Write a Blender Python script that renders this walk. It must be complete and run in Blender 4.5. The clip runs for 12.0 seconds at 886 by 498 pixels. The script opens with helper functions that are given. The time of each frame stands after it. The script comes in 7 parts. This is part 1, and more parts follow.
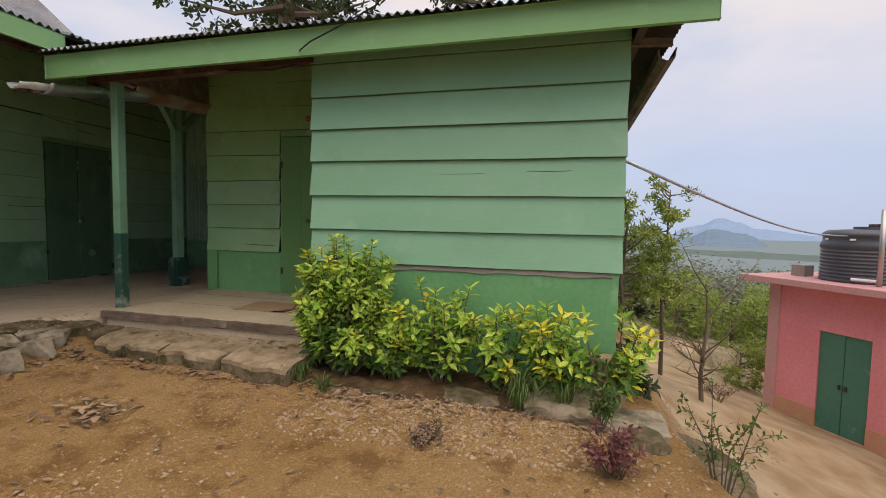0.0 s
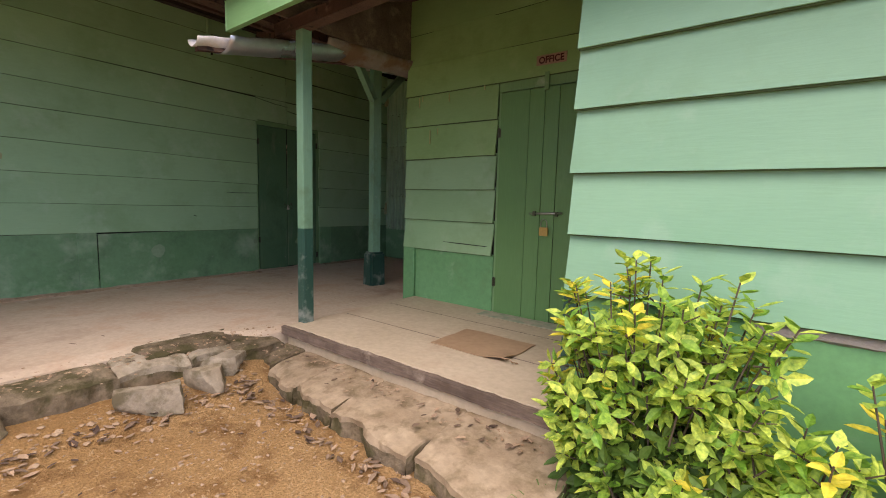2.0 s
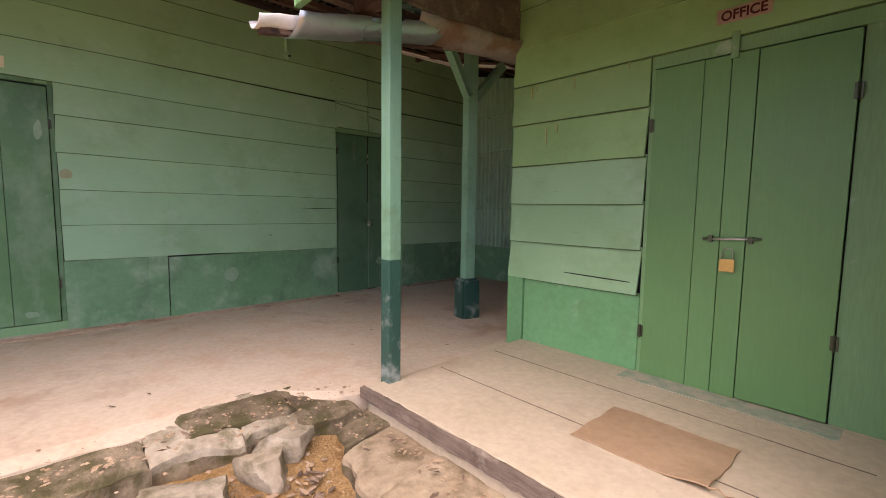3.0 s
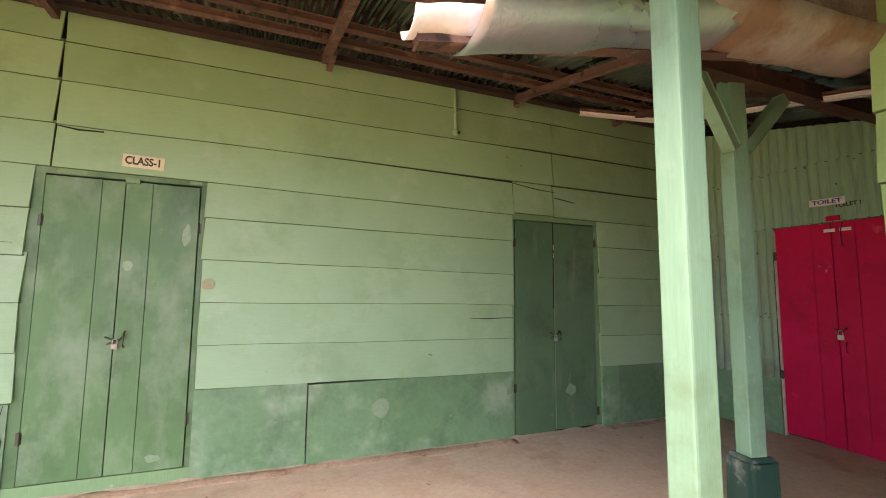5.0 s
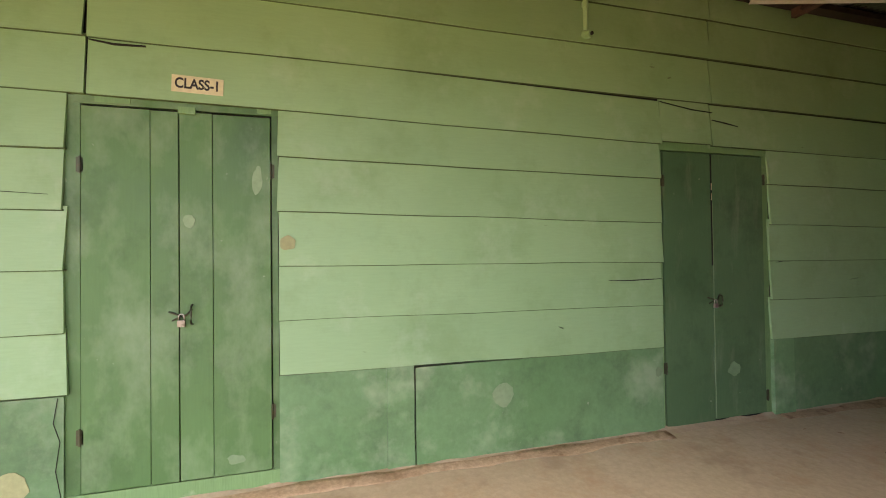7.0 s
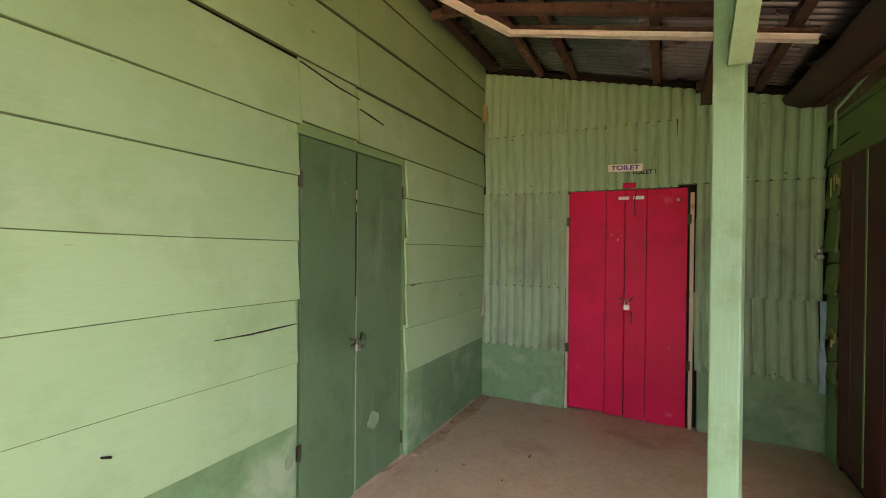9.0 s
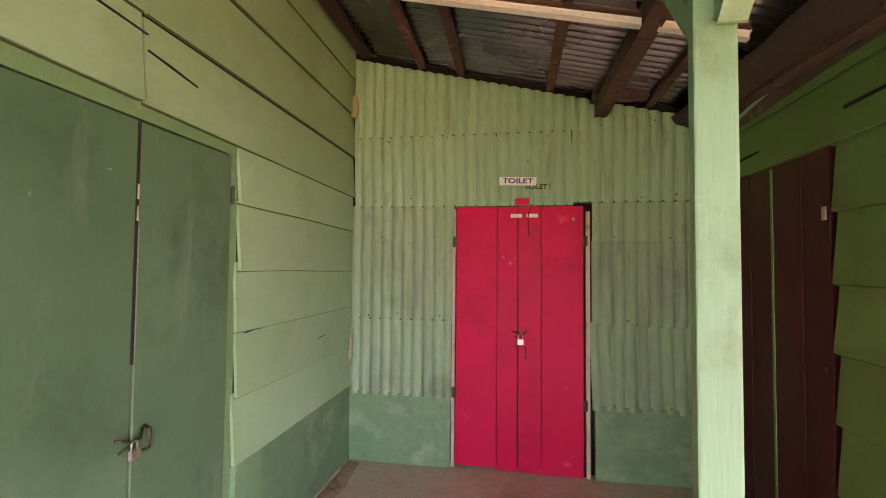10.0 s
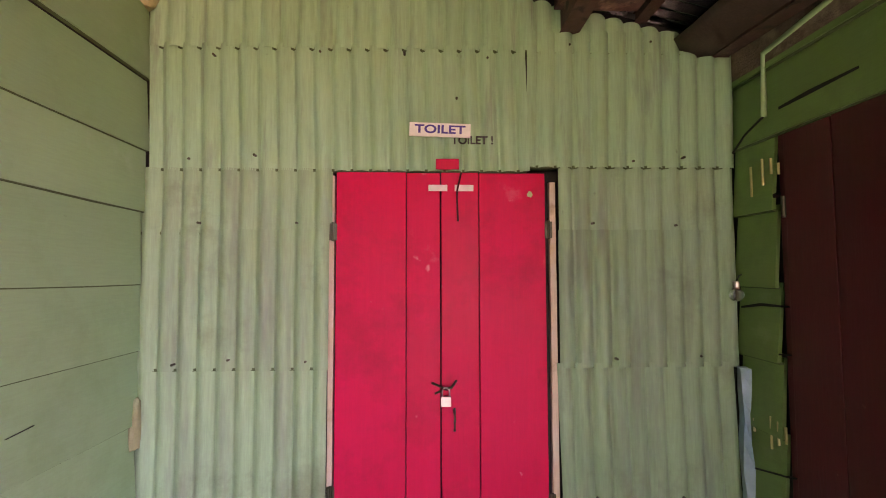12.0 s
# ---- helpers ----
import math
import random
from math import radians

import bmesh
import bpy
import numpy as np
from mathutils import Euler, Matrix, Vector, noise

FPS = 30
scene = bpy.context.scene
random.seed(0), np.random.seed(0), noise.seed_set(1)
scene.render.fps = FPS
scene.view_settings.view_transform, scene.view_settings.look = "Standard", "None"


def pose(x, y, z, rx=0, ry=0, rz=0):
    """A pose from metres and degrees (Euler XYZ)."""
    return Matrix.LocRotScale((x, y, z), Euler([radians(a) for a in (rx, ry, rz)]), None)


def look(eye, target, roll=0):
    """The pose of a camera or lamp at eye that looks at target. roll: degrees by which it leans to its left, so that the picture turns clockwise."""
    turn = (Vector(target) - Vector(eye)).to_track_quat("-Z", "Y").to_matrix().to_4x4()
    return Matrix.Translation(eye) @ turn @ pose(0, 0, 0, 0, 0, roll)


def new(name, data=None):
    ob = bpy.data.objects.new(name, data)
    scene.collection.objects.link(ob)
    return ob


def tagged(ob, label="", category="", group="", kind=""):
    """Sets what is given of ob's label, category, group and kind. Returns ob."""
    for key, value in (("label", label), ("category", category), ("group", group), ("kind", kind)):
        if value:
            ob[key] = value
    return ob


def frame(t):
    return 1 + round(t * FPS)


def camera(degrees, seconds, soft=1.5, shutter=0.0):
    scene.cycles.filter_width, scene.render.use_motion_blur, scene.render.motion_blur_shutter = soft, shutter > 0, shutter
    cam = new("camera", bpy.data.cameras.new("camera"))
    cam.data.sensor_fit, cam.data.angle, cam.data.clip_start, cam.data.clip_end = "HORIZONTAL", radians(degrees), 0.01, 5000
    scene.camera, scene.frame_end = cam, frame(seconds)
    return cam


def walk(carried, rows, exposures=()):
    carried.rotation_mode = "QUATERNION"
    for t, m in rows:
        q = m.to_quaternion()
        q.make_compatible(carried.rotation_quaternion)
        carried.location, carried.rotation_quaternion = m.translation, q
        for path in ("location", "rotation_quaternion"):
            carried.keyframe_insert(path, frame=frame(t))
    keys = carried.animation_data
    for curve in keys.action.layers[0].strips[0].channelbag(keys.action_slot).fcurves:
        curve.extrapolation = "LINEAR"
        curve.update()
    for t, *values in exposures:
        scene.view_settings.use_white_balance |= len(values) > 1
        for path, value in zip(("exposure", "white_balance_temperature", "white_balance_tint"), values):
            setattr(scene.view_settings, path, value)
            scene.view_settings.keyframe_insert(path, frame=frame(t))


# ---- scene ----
cam = camera(90.3, 12.0, soft=1.0)
METRES, EYE, TILT, LEAN, TURN = 9.6, 0.985, 0.0, 0.0, 14.3
ROWS = [
    (0.0, 0.0, 0.0, 0.0, 0.07, -3.46, -1.09),
    (0.5, -0.0122, 0.0537, 0.0043, 3.31, -3.87, -1.06),
    (1.0, -0.0371, 0.1003, 0.0058, 8.05, -3.64, -0.88),
    (1.5, -0.0653, 0.148, 0.0048, 16.69, -4.97, -0.71),
    (2.0, -0.0973, 0.189, 0.0073, 23.63, -6.16, -1.46),
    (2.5, -0.1352, 0.2272, 0.0107, 29.16, -6.6, -0.79),
    (4.5, -0.2745, 0.3586, 0.0342, 46.53, 2.37, -1.3),
    (5.0, -0.3023, 0.3651, 0.0374, 53.55, 5.7, -0.56),
    (5.5, -0.3259, 0.3644, 0.0402, 60.41, 5.19, 0.2),
    (6.0, -0.3505, 0.3637, 0.0377, 66.6, 4.44, 0.96),
    (6.5, -0.3809, 0.3685, 0.0355, 64.15, 2.88, 0.6),
    (7.0, -0.4125, 0.3704, 0.0338, 59.96, 0.78, 0.71),
    (7.5, -0.4485, 0.3873, 0.0329, 50.74, -1.11, 0.49),
    (9.5, -0.5105, 0.5234, 0.0604, 1.74, 0.91, -0.55),
    (10.0, -0.5157, 0.5703, 0.0607, -5.03, 2.14, -0.54),
    (10.5, -0.5064, 0.6196, 0.06, -8.42, 3.25, -0.59),
    (11.0, -0.4982, 0.6628, 0.0596, -12.94, 3.53, -0.9),
    (11.5, -0.4931, 0.6966, 0.0617, -16.71, 3.19, -0.36),
    (12.0, -0.4812, 0.7198, 0.0607, -16.13, 3.04, 0.14),
]
EXPOSURES = [(0.0, -0.24, 8350, 19), (0.5, -0.14, 8500, 22), (1.0, 0.33, 8700, 25), (1.5, 0.52, 8400, 25), (2.5, 0.98, 7900, 31), (4.5, 2.30, 8450, 37), (5.0, 2.46, 8800, 39),
             (6.0, 2.42, 9900, 31), (6.5, 2.30, 10200, 28), (7.5, 2.30, 10400, 25), (9.5, 3.40, 10000, 41), (10.5, 3.72, 9600, 52), (11.0, 3.70, 9500, 56), (11.5, 3.88, 9300, 58), (12.0, 3.97, 9100, 59)]
walk(cam, [(t, pose(0, 0, EYE, TILT, LEAN, TURN) @ pose(METRES * x, METRES * y, METRES * z, 90 + pitch, roll, yaw))
           for t, x, y, z, yaw, pitch, roll in ROWS], EXPOSURES)

# ---- daylight: a bright, hazy, mostly overcast sky ----
SUN_ELEVATION, SUN_AZIMUTH = 70.0, 146.0   # degrees; azimuth clockwise from +y
world = bpy.data.worlds.new("sky")
scene.world = world
world.use_nodes = True
wn, wl = world.node_tree.nodes, world.node_tree.links
wn.clear()
sky = wn.new("ShaderNodeTexSky")
sky.sky_type, sky.sun_disc = "NISHITA", False
sky.sun_elevation, sky.sun_rotation = radians(SUN_ELEVATION), radians(SUN_AZIMUTH)
sky.air_density, sky.dust_density, sky.ozone_density = 1.0, 3.0, 1.0
cloud_noise = wn.new("ShaderNodeTexNoise")
cloud_noise.inputs["Scale"].default_value, cloud_noise.inputs["Detail"].default_value = 1.6, 6.0
cloud_noise.inputs["Roughness"].default_value = 0.55
coords = wn.new("ShaderNodeTexCoord")
stretch = wn.new("ShaderNodeMapping")
stretch.inputs["Scale"].default_value = (1.0, 1.0, 2.6)
wl.new(coords.outputs["Generated"], stretch.inputs["Vector"])
wl.new(stretch.outputs["Vector"], cloud_noise.inputs["Vector"])
ramp = wn.new("ShaderNodeValToRGB")
ramp.color_ramp.elements[0].position, ramp.color_ramp.elements[1].position = 0.30, 0.75
ramp.color_ramp.elements[0].color = (0.82, 0.82, 0.82, 1)
wl.new(cloud_noise.outputs["Fac"], ramp.inputs["Fac"])
mix = wn.new("ShaderNodeMix")
mix.data_type = "RGBA"
mix.inputs["B"].default_value = (4.7, 6.7, 10.3, 1)
wl.new(ramp.outputs["Color"], mix.inputs["Factor"])
wl.new(sky.outputs["Color"], mix.inputs["A"])
up = wn.new("ShaderNodeSeparateXYZ")
wl.new(coords.outputs["Generated"], up.inputs[0])
high = wn.new("ShaderNodeMapRange")
high.inputs["From Min"].default_value, high.inputs["From Max"].default_value = 0.12, 0.42
wl.new(up.outputs["Z"], high.inputs["Value"])
cover = wn.new("ShaderNodeMapRange")
cover.inputs["From Min"].default_value, cover.inputs["From Max"].default_value = 0.42, 0.62
wl.new(cloud_noise.outputs["Fac"], cover.inputs["Value"])
cloudy = wn.new("ShaderNodeMath")
cloudy.operation = "MULTIPLY"
wl.new(high.outputs["Result"], cloudy.inputs[0])
wl.new(cover.outputs["Result"], cloudy.inputs[1])
clouds = wn.new("ShaderNodeMix")
clouds.data_type = "RGBA"
clouds.inputs["B"].default_value = (7.6, 8.2, 9.5, 1)
wl.new(cloudy.outputs[0], clouds.inputs["Factor"])
wl.new(mix.outputs["Result"], clouds.inputs["A"])
bg = wn.new("ShaderNodeBackground")
bg.inputs["Strength"].default_value = 0.12
wl.new(clouds.outputs["Result"], bg.inputs["Color"])
wl.new(bg.outputs["Background"], wn.new("ShaderNodeOutputWorld").inputs["Surface"])

sun = new("sun", bpy.data.lights.new("sun", "SUN"))
sun.data.energy, sun.data.angle, sun.data.color = 3.0, radians(85), (1.0, 0.97, 0.93)
az, el = radians(SUN_AZIMUTH), radians(SUN_ELEVATION)
sun.matrix_world = look((math.sin(az) * math.cos(el) * 40, math.cos(az) * math.cos(el) * 40, math.sin(el) * 40), (0, 0, 0))


# ---- materials ----
def node_material(name, rough=0.6, metal=0.0, specular=0.4):
    m = bpy.data.materials.new(name)
    m.use_nodes = True
    n = m.node_tree.nodes
    b = n["Principled BSDF"]
    b.inputs["Roughness"].default_value, b.inputs["Metallic"].default_value = rough, metal
    b.inputs["Specular IOR Level"].default_value = specular
    return m, n, m.node_tree.links, b


def noise_node(n, l, scale, detail=4.0, stretch=(1, 1, 1), offset=(0, 0, 0), rough=0.55, random_shift=False):
    geo = n.new("ShaderNodeNewGeometry")
    mp = n.new("ShaderNodeMapping")
    mp.inputs["Scale"].default_value, mp.inputs["Location"].default_value = stretch, offset
    if random_shift:
        info = n.new("ShaderNodeObjectInfo")
        add = n.new("ShaderNodeVectorMath")
        add.operation = "MULTIPLY_ADD"
        add.inputs[1].default_value = (0, 0, 0)
        l.new(geo.outputs["Position"], add.inputs[0])
        add.inputs[1].default_value = (1, 1, 1)
        mul = n.new("ShaderNodeMath")
        mul.operation = "MULTIPLY"
        mul.inputs[1].default_value = 37.0
        l.new(info.outputs["Random"], mul.inputs[0])
        l.new(mul.outputs[0], add.inputs[2])
        l.new(add.outputs[0], mp.inputs["Vector"])
    else:
        l.new(geo.outputs["Position"], mp.inputs["Vector"])
    t = n.new("ShaderNodeTexNoise")
    t.inputs["Scale"].default_value, t.inputs["Detail"].default_value, t.inputs["Roughness"].default_value = scale, detail, rough
    l.new(mp.outputs["Vector"], t.inputs["Vector"])
    return t.outputs["Fac"]


def ramp_node(n, l, fac, lo, hi, c0=(0, 0, 0), c1=(1, 1, 1)):
    r = n.new("ShaderNodeValToRGB")
    e = r.color_ramp.elements
    e[0].position, e[1].position = lo, hi
    e[0].color, e[1].color = (*c0, 1), (*c1, 1)
    l.new(fac, r.inputs["Fac"])
    return r.outputs["Color"]


def mix_node(n, l, fac, a, b, mode="MIX"):
    x = n.new("ShaderNodeMix")
    x.data_type, x.blend_type = "RGBA", mode
    for key, v in (("Factor", fac), ("A", a), ("B", b)):
        if isinstance(v, (int, float)):
            x.inputs[key].default_value = v
        elif isinstance(v, tuple):
            x.inputs[key].default_value = (*v, 1)
        else:
            l.new(v, x.inputs[key])
    return x.outputs["Result"]


def surface(name, base, other, grain=(1, 1, 1), blotch=1.4, fine=30.0, wear=None, wear_at=(0.6, 0.7), wear_scale=3.0, wear_stretch=(1, 1, 1),
            dirt=None, dirt_at=(0.55, 0.8), dirt_scale=2.2, rough=0.6, metal=0.0, bump=0.15, bump_dist=0.004, vary=0.12, specular=0.4, wear_most=0.8, streak=0.16, nick=None, nick_at=(0.735, 0.80), nick_scale=16.0, nick_stretch=(1, 1, 1)):
    """A worn surface: two tones in blotches, fine grain, worn or stained patches, and relief."""
    m, n, l, b = node_material(name, rough, metal, specular)
    big = noise_node(n, l, blotch, 5.0, random_shift=True)
    small = noise_node(n, l, fine, 6.0, grain, rough=0.65, random_shift=True)
    col = mix_node(n, l, ramp_node(n, l, big, 0.3, 0.7), base, other)
    g = ramp_node(n, l, small, 0.25, 0.8, (1 - streak,) * 3, (1 + streak * 0.7,) * 3)
    col = mix_node(n, l, 1.0, col, g, "MULTIPLY")
    if dirt:
        d = ramp_node(n, l, noise_node(n, l, dirt_scale, 8.0, offset=(7, 3, 5), rough=0.7), *dirt_at, (0, 0, 0), (0.75, 0.75, 0.75))
        col = mix_node(n, l, d, col, dirt)
    if wear:
        w = ramp_node(n, l, noise_node(n, l, wear_scale, 9.0, wear_stretch, (3, 11, 2), 0.62), *wear_at, (0, 0, 0), (wear_most,) * 3)
        col = mix_node(n, l, w, col, wear)
    if nick:
        k = ramp_node(n, l, noise_node(n, l, nick_scale, 4.0, nick_stretch, (13, 1, 6), 0.5, random_shift=True), *nick_at, (0, 0, 0), (0.85, 0.85, 0.85))
        col = mix_node(n, l, k, col, nick)
    info = n.new("ShaderNodeObjectInfo")
    v = ramp_node(n, l, info.outputs["Random"], 0.0, 1.0, (1 - vary,) * 3, (1 + vary,) * 3)
    col = mix_node(n, l, 1.0, col, v, "MULTIPLY")
    l.new(col, b.inputs["Base Color"])
    rr = ramp_node(n, l, big, 0.25, 0.75, (max(rough - 0.12, 0.05),) * 3, (min(rough + 0.12, 1),) * 3)
    l.new(rr, b.inputs["Roughness"])
    bp = n.new("ShaderNodeBump")
    bp.inputs["Strength"].default_value, bp.inputs["Distance"].default_value = bump, bump_dist
    l.new(small, bp.inputs["Height"])
    l.new(bp.outputs["Normal"], b.inputs["Normal"])
    return m


LEVEL, UPRIGHT = (1, 1, 14), (14, 14, 1)
MINT = surface("mint_green_board_paint", (0.23, 0.432, 0.236), (0.275, 0.488, 0.279), LEVEL, fine=9, blotch=1.1, wear=(0.36, 0.53, 0.37), wear_at=(0.57, 0.80),
               dirt=(0.165, 0.30, 0.14), dirt_at=(0.50, 0.80), dirt_scale=1.7, rough=0.5, bump=0.12, streak=0.06, vary=0.06, nick=(0.13, 0.19, 0.10), nick_at=(0.74, 0.80), nick_scale=7.0, nick_stretch=(1, 1, 3))
# The mint of the other walls with open-sky blue put into its colour.
SIDING = surface("skylit_bluish_mint_boards", (0.19, 0.42, 0.27), (0.23, 0.47, 0.312), LEVEL, fine=9, blotch=1.1, wear=(0.30, 0.50, 0.37), wear_at=(0.57, 0.80),
                 dirt=(0.17, 0.35, 0.20), dirt_at=(0.55, 0.82), dirt_scale=1.7, rough=0.5, bump=0.15, streak=0.06, vary=0.04)
OLIVE = surface("warm_lit_yellowish_green_boards", (0.21, 0.40, 0.165), (0.25, 0.455, 0.20), LEVEL, fine=9, wear=(0.33, 0.49, 0.26), wear_at=(0.58, 0.80),
                dirt=(0.15, 0.26, 0.09), dirt_at=(0.50, 0.78), rough=0.55, bump=0.12, streak=0.07, vary=0.07, nick=(0.13, 0.19, 0.08), nick_at=(0.74, 0.80), nick_scale=7.0, nick_stretch=(1, 1, 3))
# Darker green than MINT: the dimness of the passage side put into colour.
DEEP = surface("darkened_side_wall_green", (0.095, 0.215, 0.065), (0.13, 0.27, 0.09), LEVEL, fine=9, wear=(0.20, 0.33, 0.16), wear_at=(0.60, 0.78),
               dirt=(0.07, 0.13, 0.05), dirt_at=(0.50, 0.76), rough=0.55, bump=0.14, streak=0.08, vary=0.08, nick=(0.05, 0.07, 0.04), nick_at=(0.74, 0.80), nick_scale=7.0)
DADO = surface("dark_green_dado_paint", (0.095, 0.24, 0.115), (0.13, 0.29, 0.15), fine=22, wear=(0.30, 0.42, 0.29), wear_at=(0.51, 0.70), wear_scale=3.0,
               dirt=(0.06, 0.14, 0.075), dirt_at=(0.5, 0.72), dirt_scale=3.5, rough=0.5, bump=0.25, wear_most=0.62, nick=(0.42, 0.50, 0.40))
PLINTH = surface("green_plinth_paint", (0.10, 0.30, 0.13), (0.13, 0.35, 0.16), fine=22, wear=(0.25, 0.42, 0.28), wear_at=(0.62, 0.75), dirt=(0.10, 0.2, 0.08), rough=0.55, bump=0.2)
DOOR_GREEN = surface("bottle_green_door_paint", (0.06, 0.17, 0.065), (0.085, 0.22, 0.085), UPRIGHT, fine=7, wear=(0.25, 0.38, 0.25), wear_at=(0.46, 0.74),
                     wear_scale=2.3, wear_stretch=(1.5, 1.5, 1.0), dirt=(0.04, 0.10, 0.045), dirt_at=(0.52, 0.75), rough=0.5, bump=0.10, streak=0.06, wear_most=0.62, vary=0.04, nick=(0.32, 0.44, 0.31))
DOOR_WORN = surface("dull_dark_green_door_paint", (0.058, 0.15, 0.075), (0.088, 0.20, 0.105), UPRIGHT, fine=7, wear=(0.20, 0.27, 0.19), wear_at=(0.56, 0.76), wear_scale=2.4, wear_stretch=(3, 3, 0.7),
                    dirt=(0.035, 0.075, 0.035), dirt_at=(0.5, 0.72), rough=0.5, bump=0.10, streak=0.07, wear_most=0.6, vary=0.04, nick=(0.33, 0.40, 0.31))
DOOR_OFFICE = surface("mid_green_door_paint", (0.10, 0.25, 0.09), (0.12, 0.29, 0.11), UPRIGHT, fine=7, wear=(0.2, 0.36, 0.18), wear_at=(0.62, 0.8), rough=0.5, bump=0.1, streak=0.09, wear_most=0.5, vary=0.05)
DOOR_RED = surface("crimson_door_paint", (0.62, 0.007, 0.055), (0.72, 0.012, 0.075), UPRIGHT, fine=6, wear=(0.72, 0.22, 0.25), wear_at=(0.66, 0.80), wear_scale=4.5,
                   dirt=(0.36, 0.01, 0.035), dirt_at=(0.50, 0.75), dirt_scale=2.4, nick=(0.72, 0.33, 0.33), nick_at=(0.71, 0.78), nick_scale=12.0,
                   rough=0.5, bump=0.12, streak=0.06, wear_most=0.5, vary=0.05, specular=0.2)
DOOR_MAROON = surface("dark_maroon_door_paint", (0.062, 0.009, 0.012), (0.085, 0.014, 0.018), UPRIGHT, fine=7, wear=(0.15, 0.05, 0.05), wear_at=(0.62, 0.8), rough=0.42, bump=0.25, wear_most=0.45, specular=0.25, nick=(0.22, 0.14, 0.12))
SHEET_GREEN = surface("green_painted_corrugated_iron", (0.235, 0.455, 0.275), (0.285, 0.515, 0.325), UPRIGHT, fine=6, wear=(0.15, 0.19, 0.15), wear_at=(0.54, 0.72), wear_scale=2.6,
                      wear_stretch=(5, 5, 0.7), rough=0.5, bump=0.3, wear_most=0.65, vary=0.07, nick=(0.08, 0.09, 0.07), nick_at=(0.72, 0.80), nick_scale=14.0, nick_stretch=(1, 1, 0.6))
IRON = surface("weathered_galvanised_roof_sheet", (0.105, 0.108, 0.115), (0.235, 0.24, 0.25), fine=18, wear=(0.10, 0.095, 0.09), wear_at=(0.55, 0.75), rough=0.26, metal=0.9, bump=0.1)
TIN = surface("bent_galvanised_gutter_sheet", (0.40, 0.44, 0.48), (0.54, 0.58, 0.62), fine=12, wear=(0.25, 0.17, 0.12), wear_at=(0.60, 0.72), rough=0.34, metal=0.85, bump=0.35, bump_dist=0.012)
TIMBER = surface("reddish_brown_rafter_timber", (0.06, 0.034, 0.028), (0.15, 0.085, 0.065), (3, 3, 3), fine=9, wear=(0.34, 0.22, 0.16), wear_at=(0.58, 0.72), wear_scale=5.0, rough=0.85, bump=0.8, bump_dist=0.008, streak=0.3, nick=(0.03, 0.02, 0.018), nick_at=(0.60, 0.66), nick_scale=12.0)
# Wall plate timber, darkened so the shade at the eaves sits in its colour.
SHADED_TIMBER = surface("shade_darkened_timber", (0.025, 0.017, 0.014), (0.05, 0.034, 0.028), fine=9, rough=0.9, bump=0.6, bump_dist=0.008, streak=0.3)
GREY_WOOD = surface("grey_weathered_timber", (0.085, 0.06, 0.045), (0.21, 0.16, 0.125), (1, 8, 12), fine=7, blotch=4.0, wear=(0.30, 0.25, 0.20), wear_at=(0.55, 0.7), wear_scale=6.0, rough=0.9, bump=1.0, bump_dist=0.008, streak=0.4)
FASCIA = surface("fascia_green_paint", (0.16, 0.36, 0.15), (0.20, 0.42, 0.19), LEVEL, fine=8, wear=(0.3, 0.46, 0.28), wear_at=(0.6, 0.75), rough=0.5, bump=0.12, streak=0.07, vary=0.04)
POST_MINT = surface("mint_post_paint", (0.152, 0.35, 0.23), (0.19, 0.405, 0.272), UPRIGHT, fine=7, wear=(0.31, 0.47, 0.36), wear_at=(0.58, 0.74), wear_scale=4.0, rough=0.5, bump=0.25, streak=0.12, dirt=(0.11, 0.19, 0.09), dirt_at=(0.52, 0.75), dirt_scale=3.0, nick=(0.55, 0.63, 0.54), nick_at=(0.735, 0.77), nick_scale=17.0)
POST_DARK = surface("dark_teal_post_paint", (0.014, 0.066, 0.05), (0.022, 0.088, 0.066), UPRIGHT, fine=9, wear=(0.30, 0.34, 0.31), wear_at=(0.54, 0.66), wear_scale=5.0, rough=0.45, bump=0.4, wear_most=0.75, nick=(0.45, 0.47, 0.44))
CEMENT = surface("dusty_cement_floor", (0.48, 0.385, 0.285), (0.55, 0.46, 0.355), fine=26, blotch=0.9, wear=(0.30, 0.20, 0.14), wear_at=(0.56, 0.76), wear_scale=1.8,
                 dirt=(0.44, 0.27, 0.17), dirt_at=(0.5, 0.75), rough=0.85, bump=0.25, specular=0.2)
PORCH = surface("pale_cement_porch_slab", (0.44, 0.365, 0.26), (0.51, 0.43, 0.32), fine=24, wear=(0.36, 0.26, 0.18), wear_at=(0.56, 0.76), wear_scale=1.6, rough=0.85, bump=0.2, specular=0.2)
STONE = surface("weathered_step_stone", (0.24, 0.205, 0.16), (0.35, 0.30, 0.24), fine=14, wear=(0.10, 0.095, 0.045), wear_at=(0.55, 0.7), wear_scale=4.0, rough=0.9, bump=0.8, bump_dist=0.012, vary=0.15, specular=0.2)
MORTAR = surface("grey_mortar_scar", (0.26, 0.235, 0.21), (0.34, 0.31, 0.28), fine=30, rough=0.95, bump=0.8, bump_dist=0.01)
SOIL = surface("orange_laterite_soil", (0.45, 0.255, 0.10), (0.57, 0.365, 0.175), fine=75, blotch=0.8, wear=(0.24, 0.125, 0.05), wear_at=(0.50, 0.64), wear_scale=4.2, nick=(0.62, 0.43, 0.24), nick_at=(0.60, 0.68), nick_scale=38.0,
               dirt=(0.20, 0.17, 0.06), dirt_at=(0.64, 0.78), dirt_scale=1.1, rough=0.95, bump=1.0, bump_dist=0.045, streak=0.45, specular=0.1)
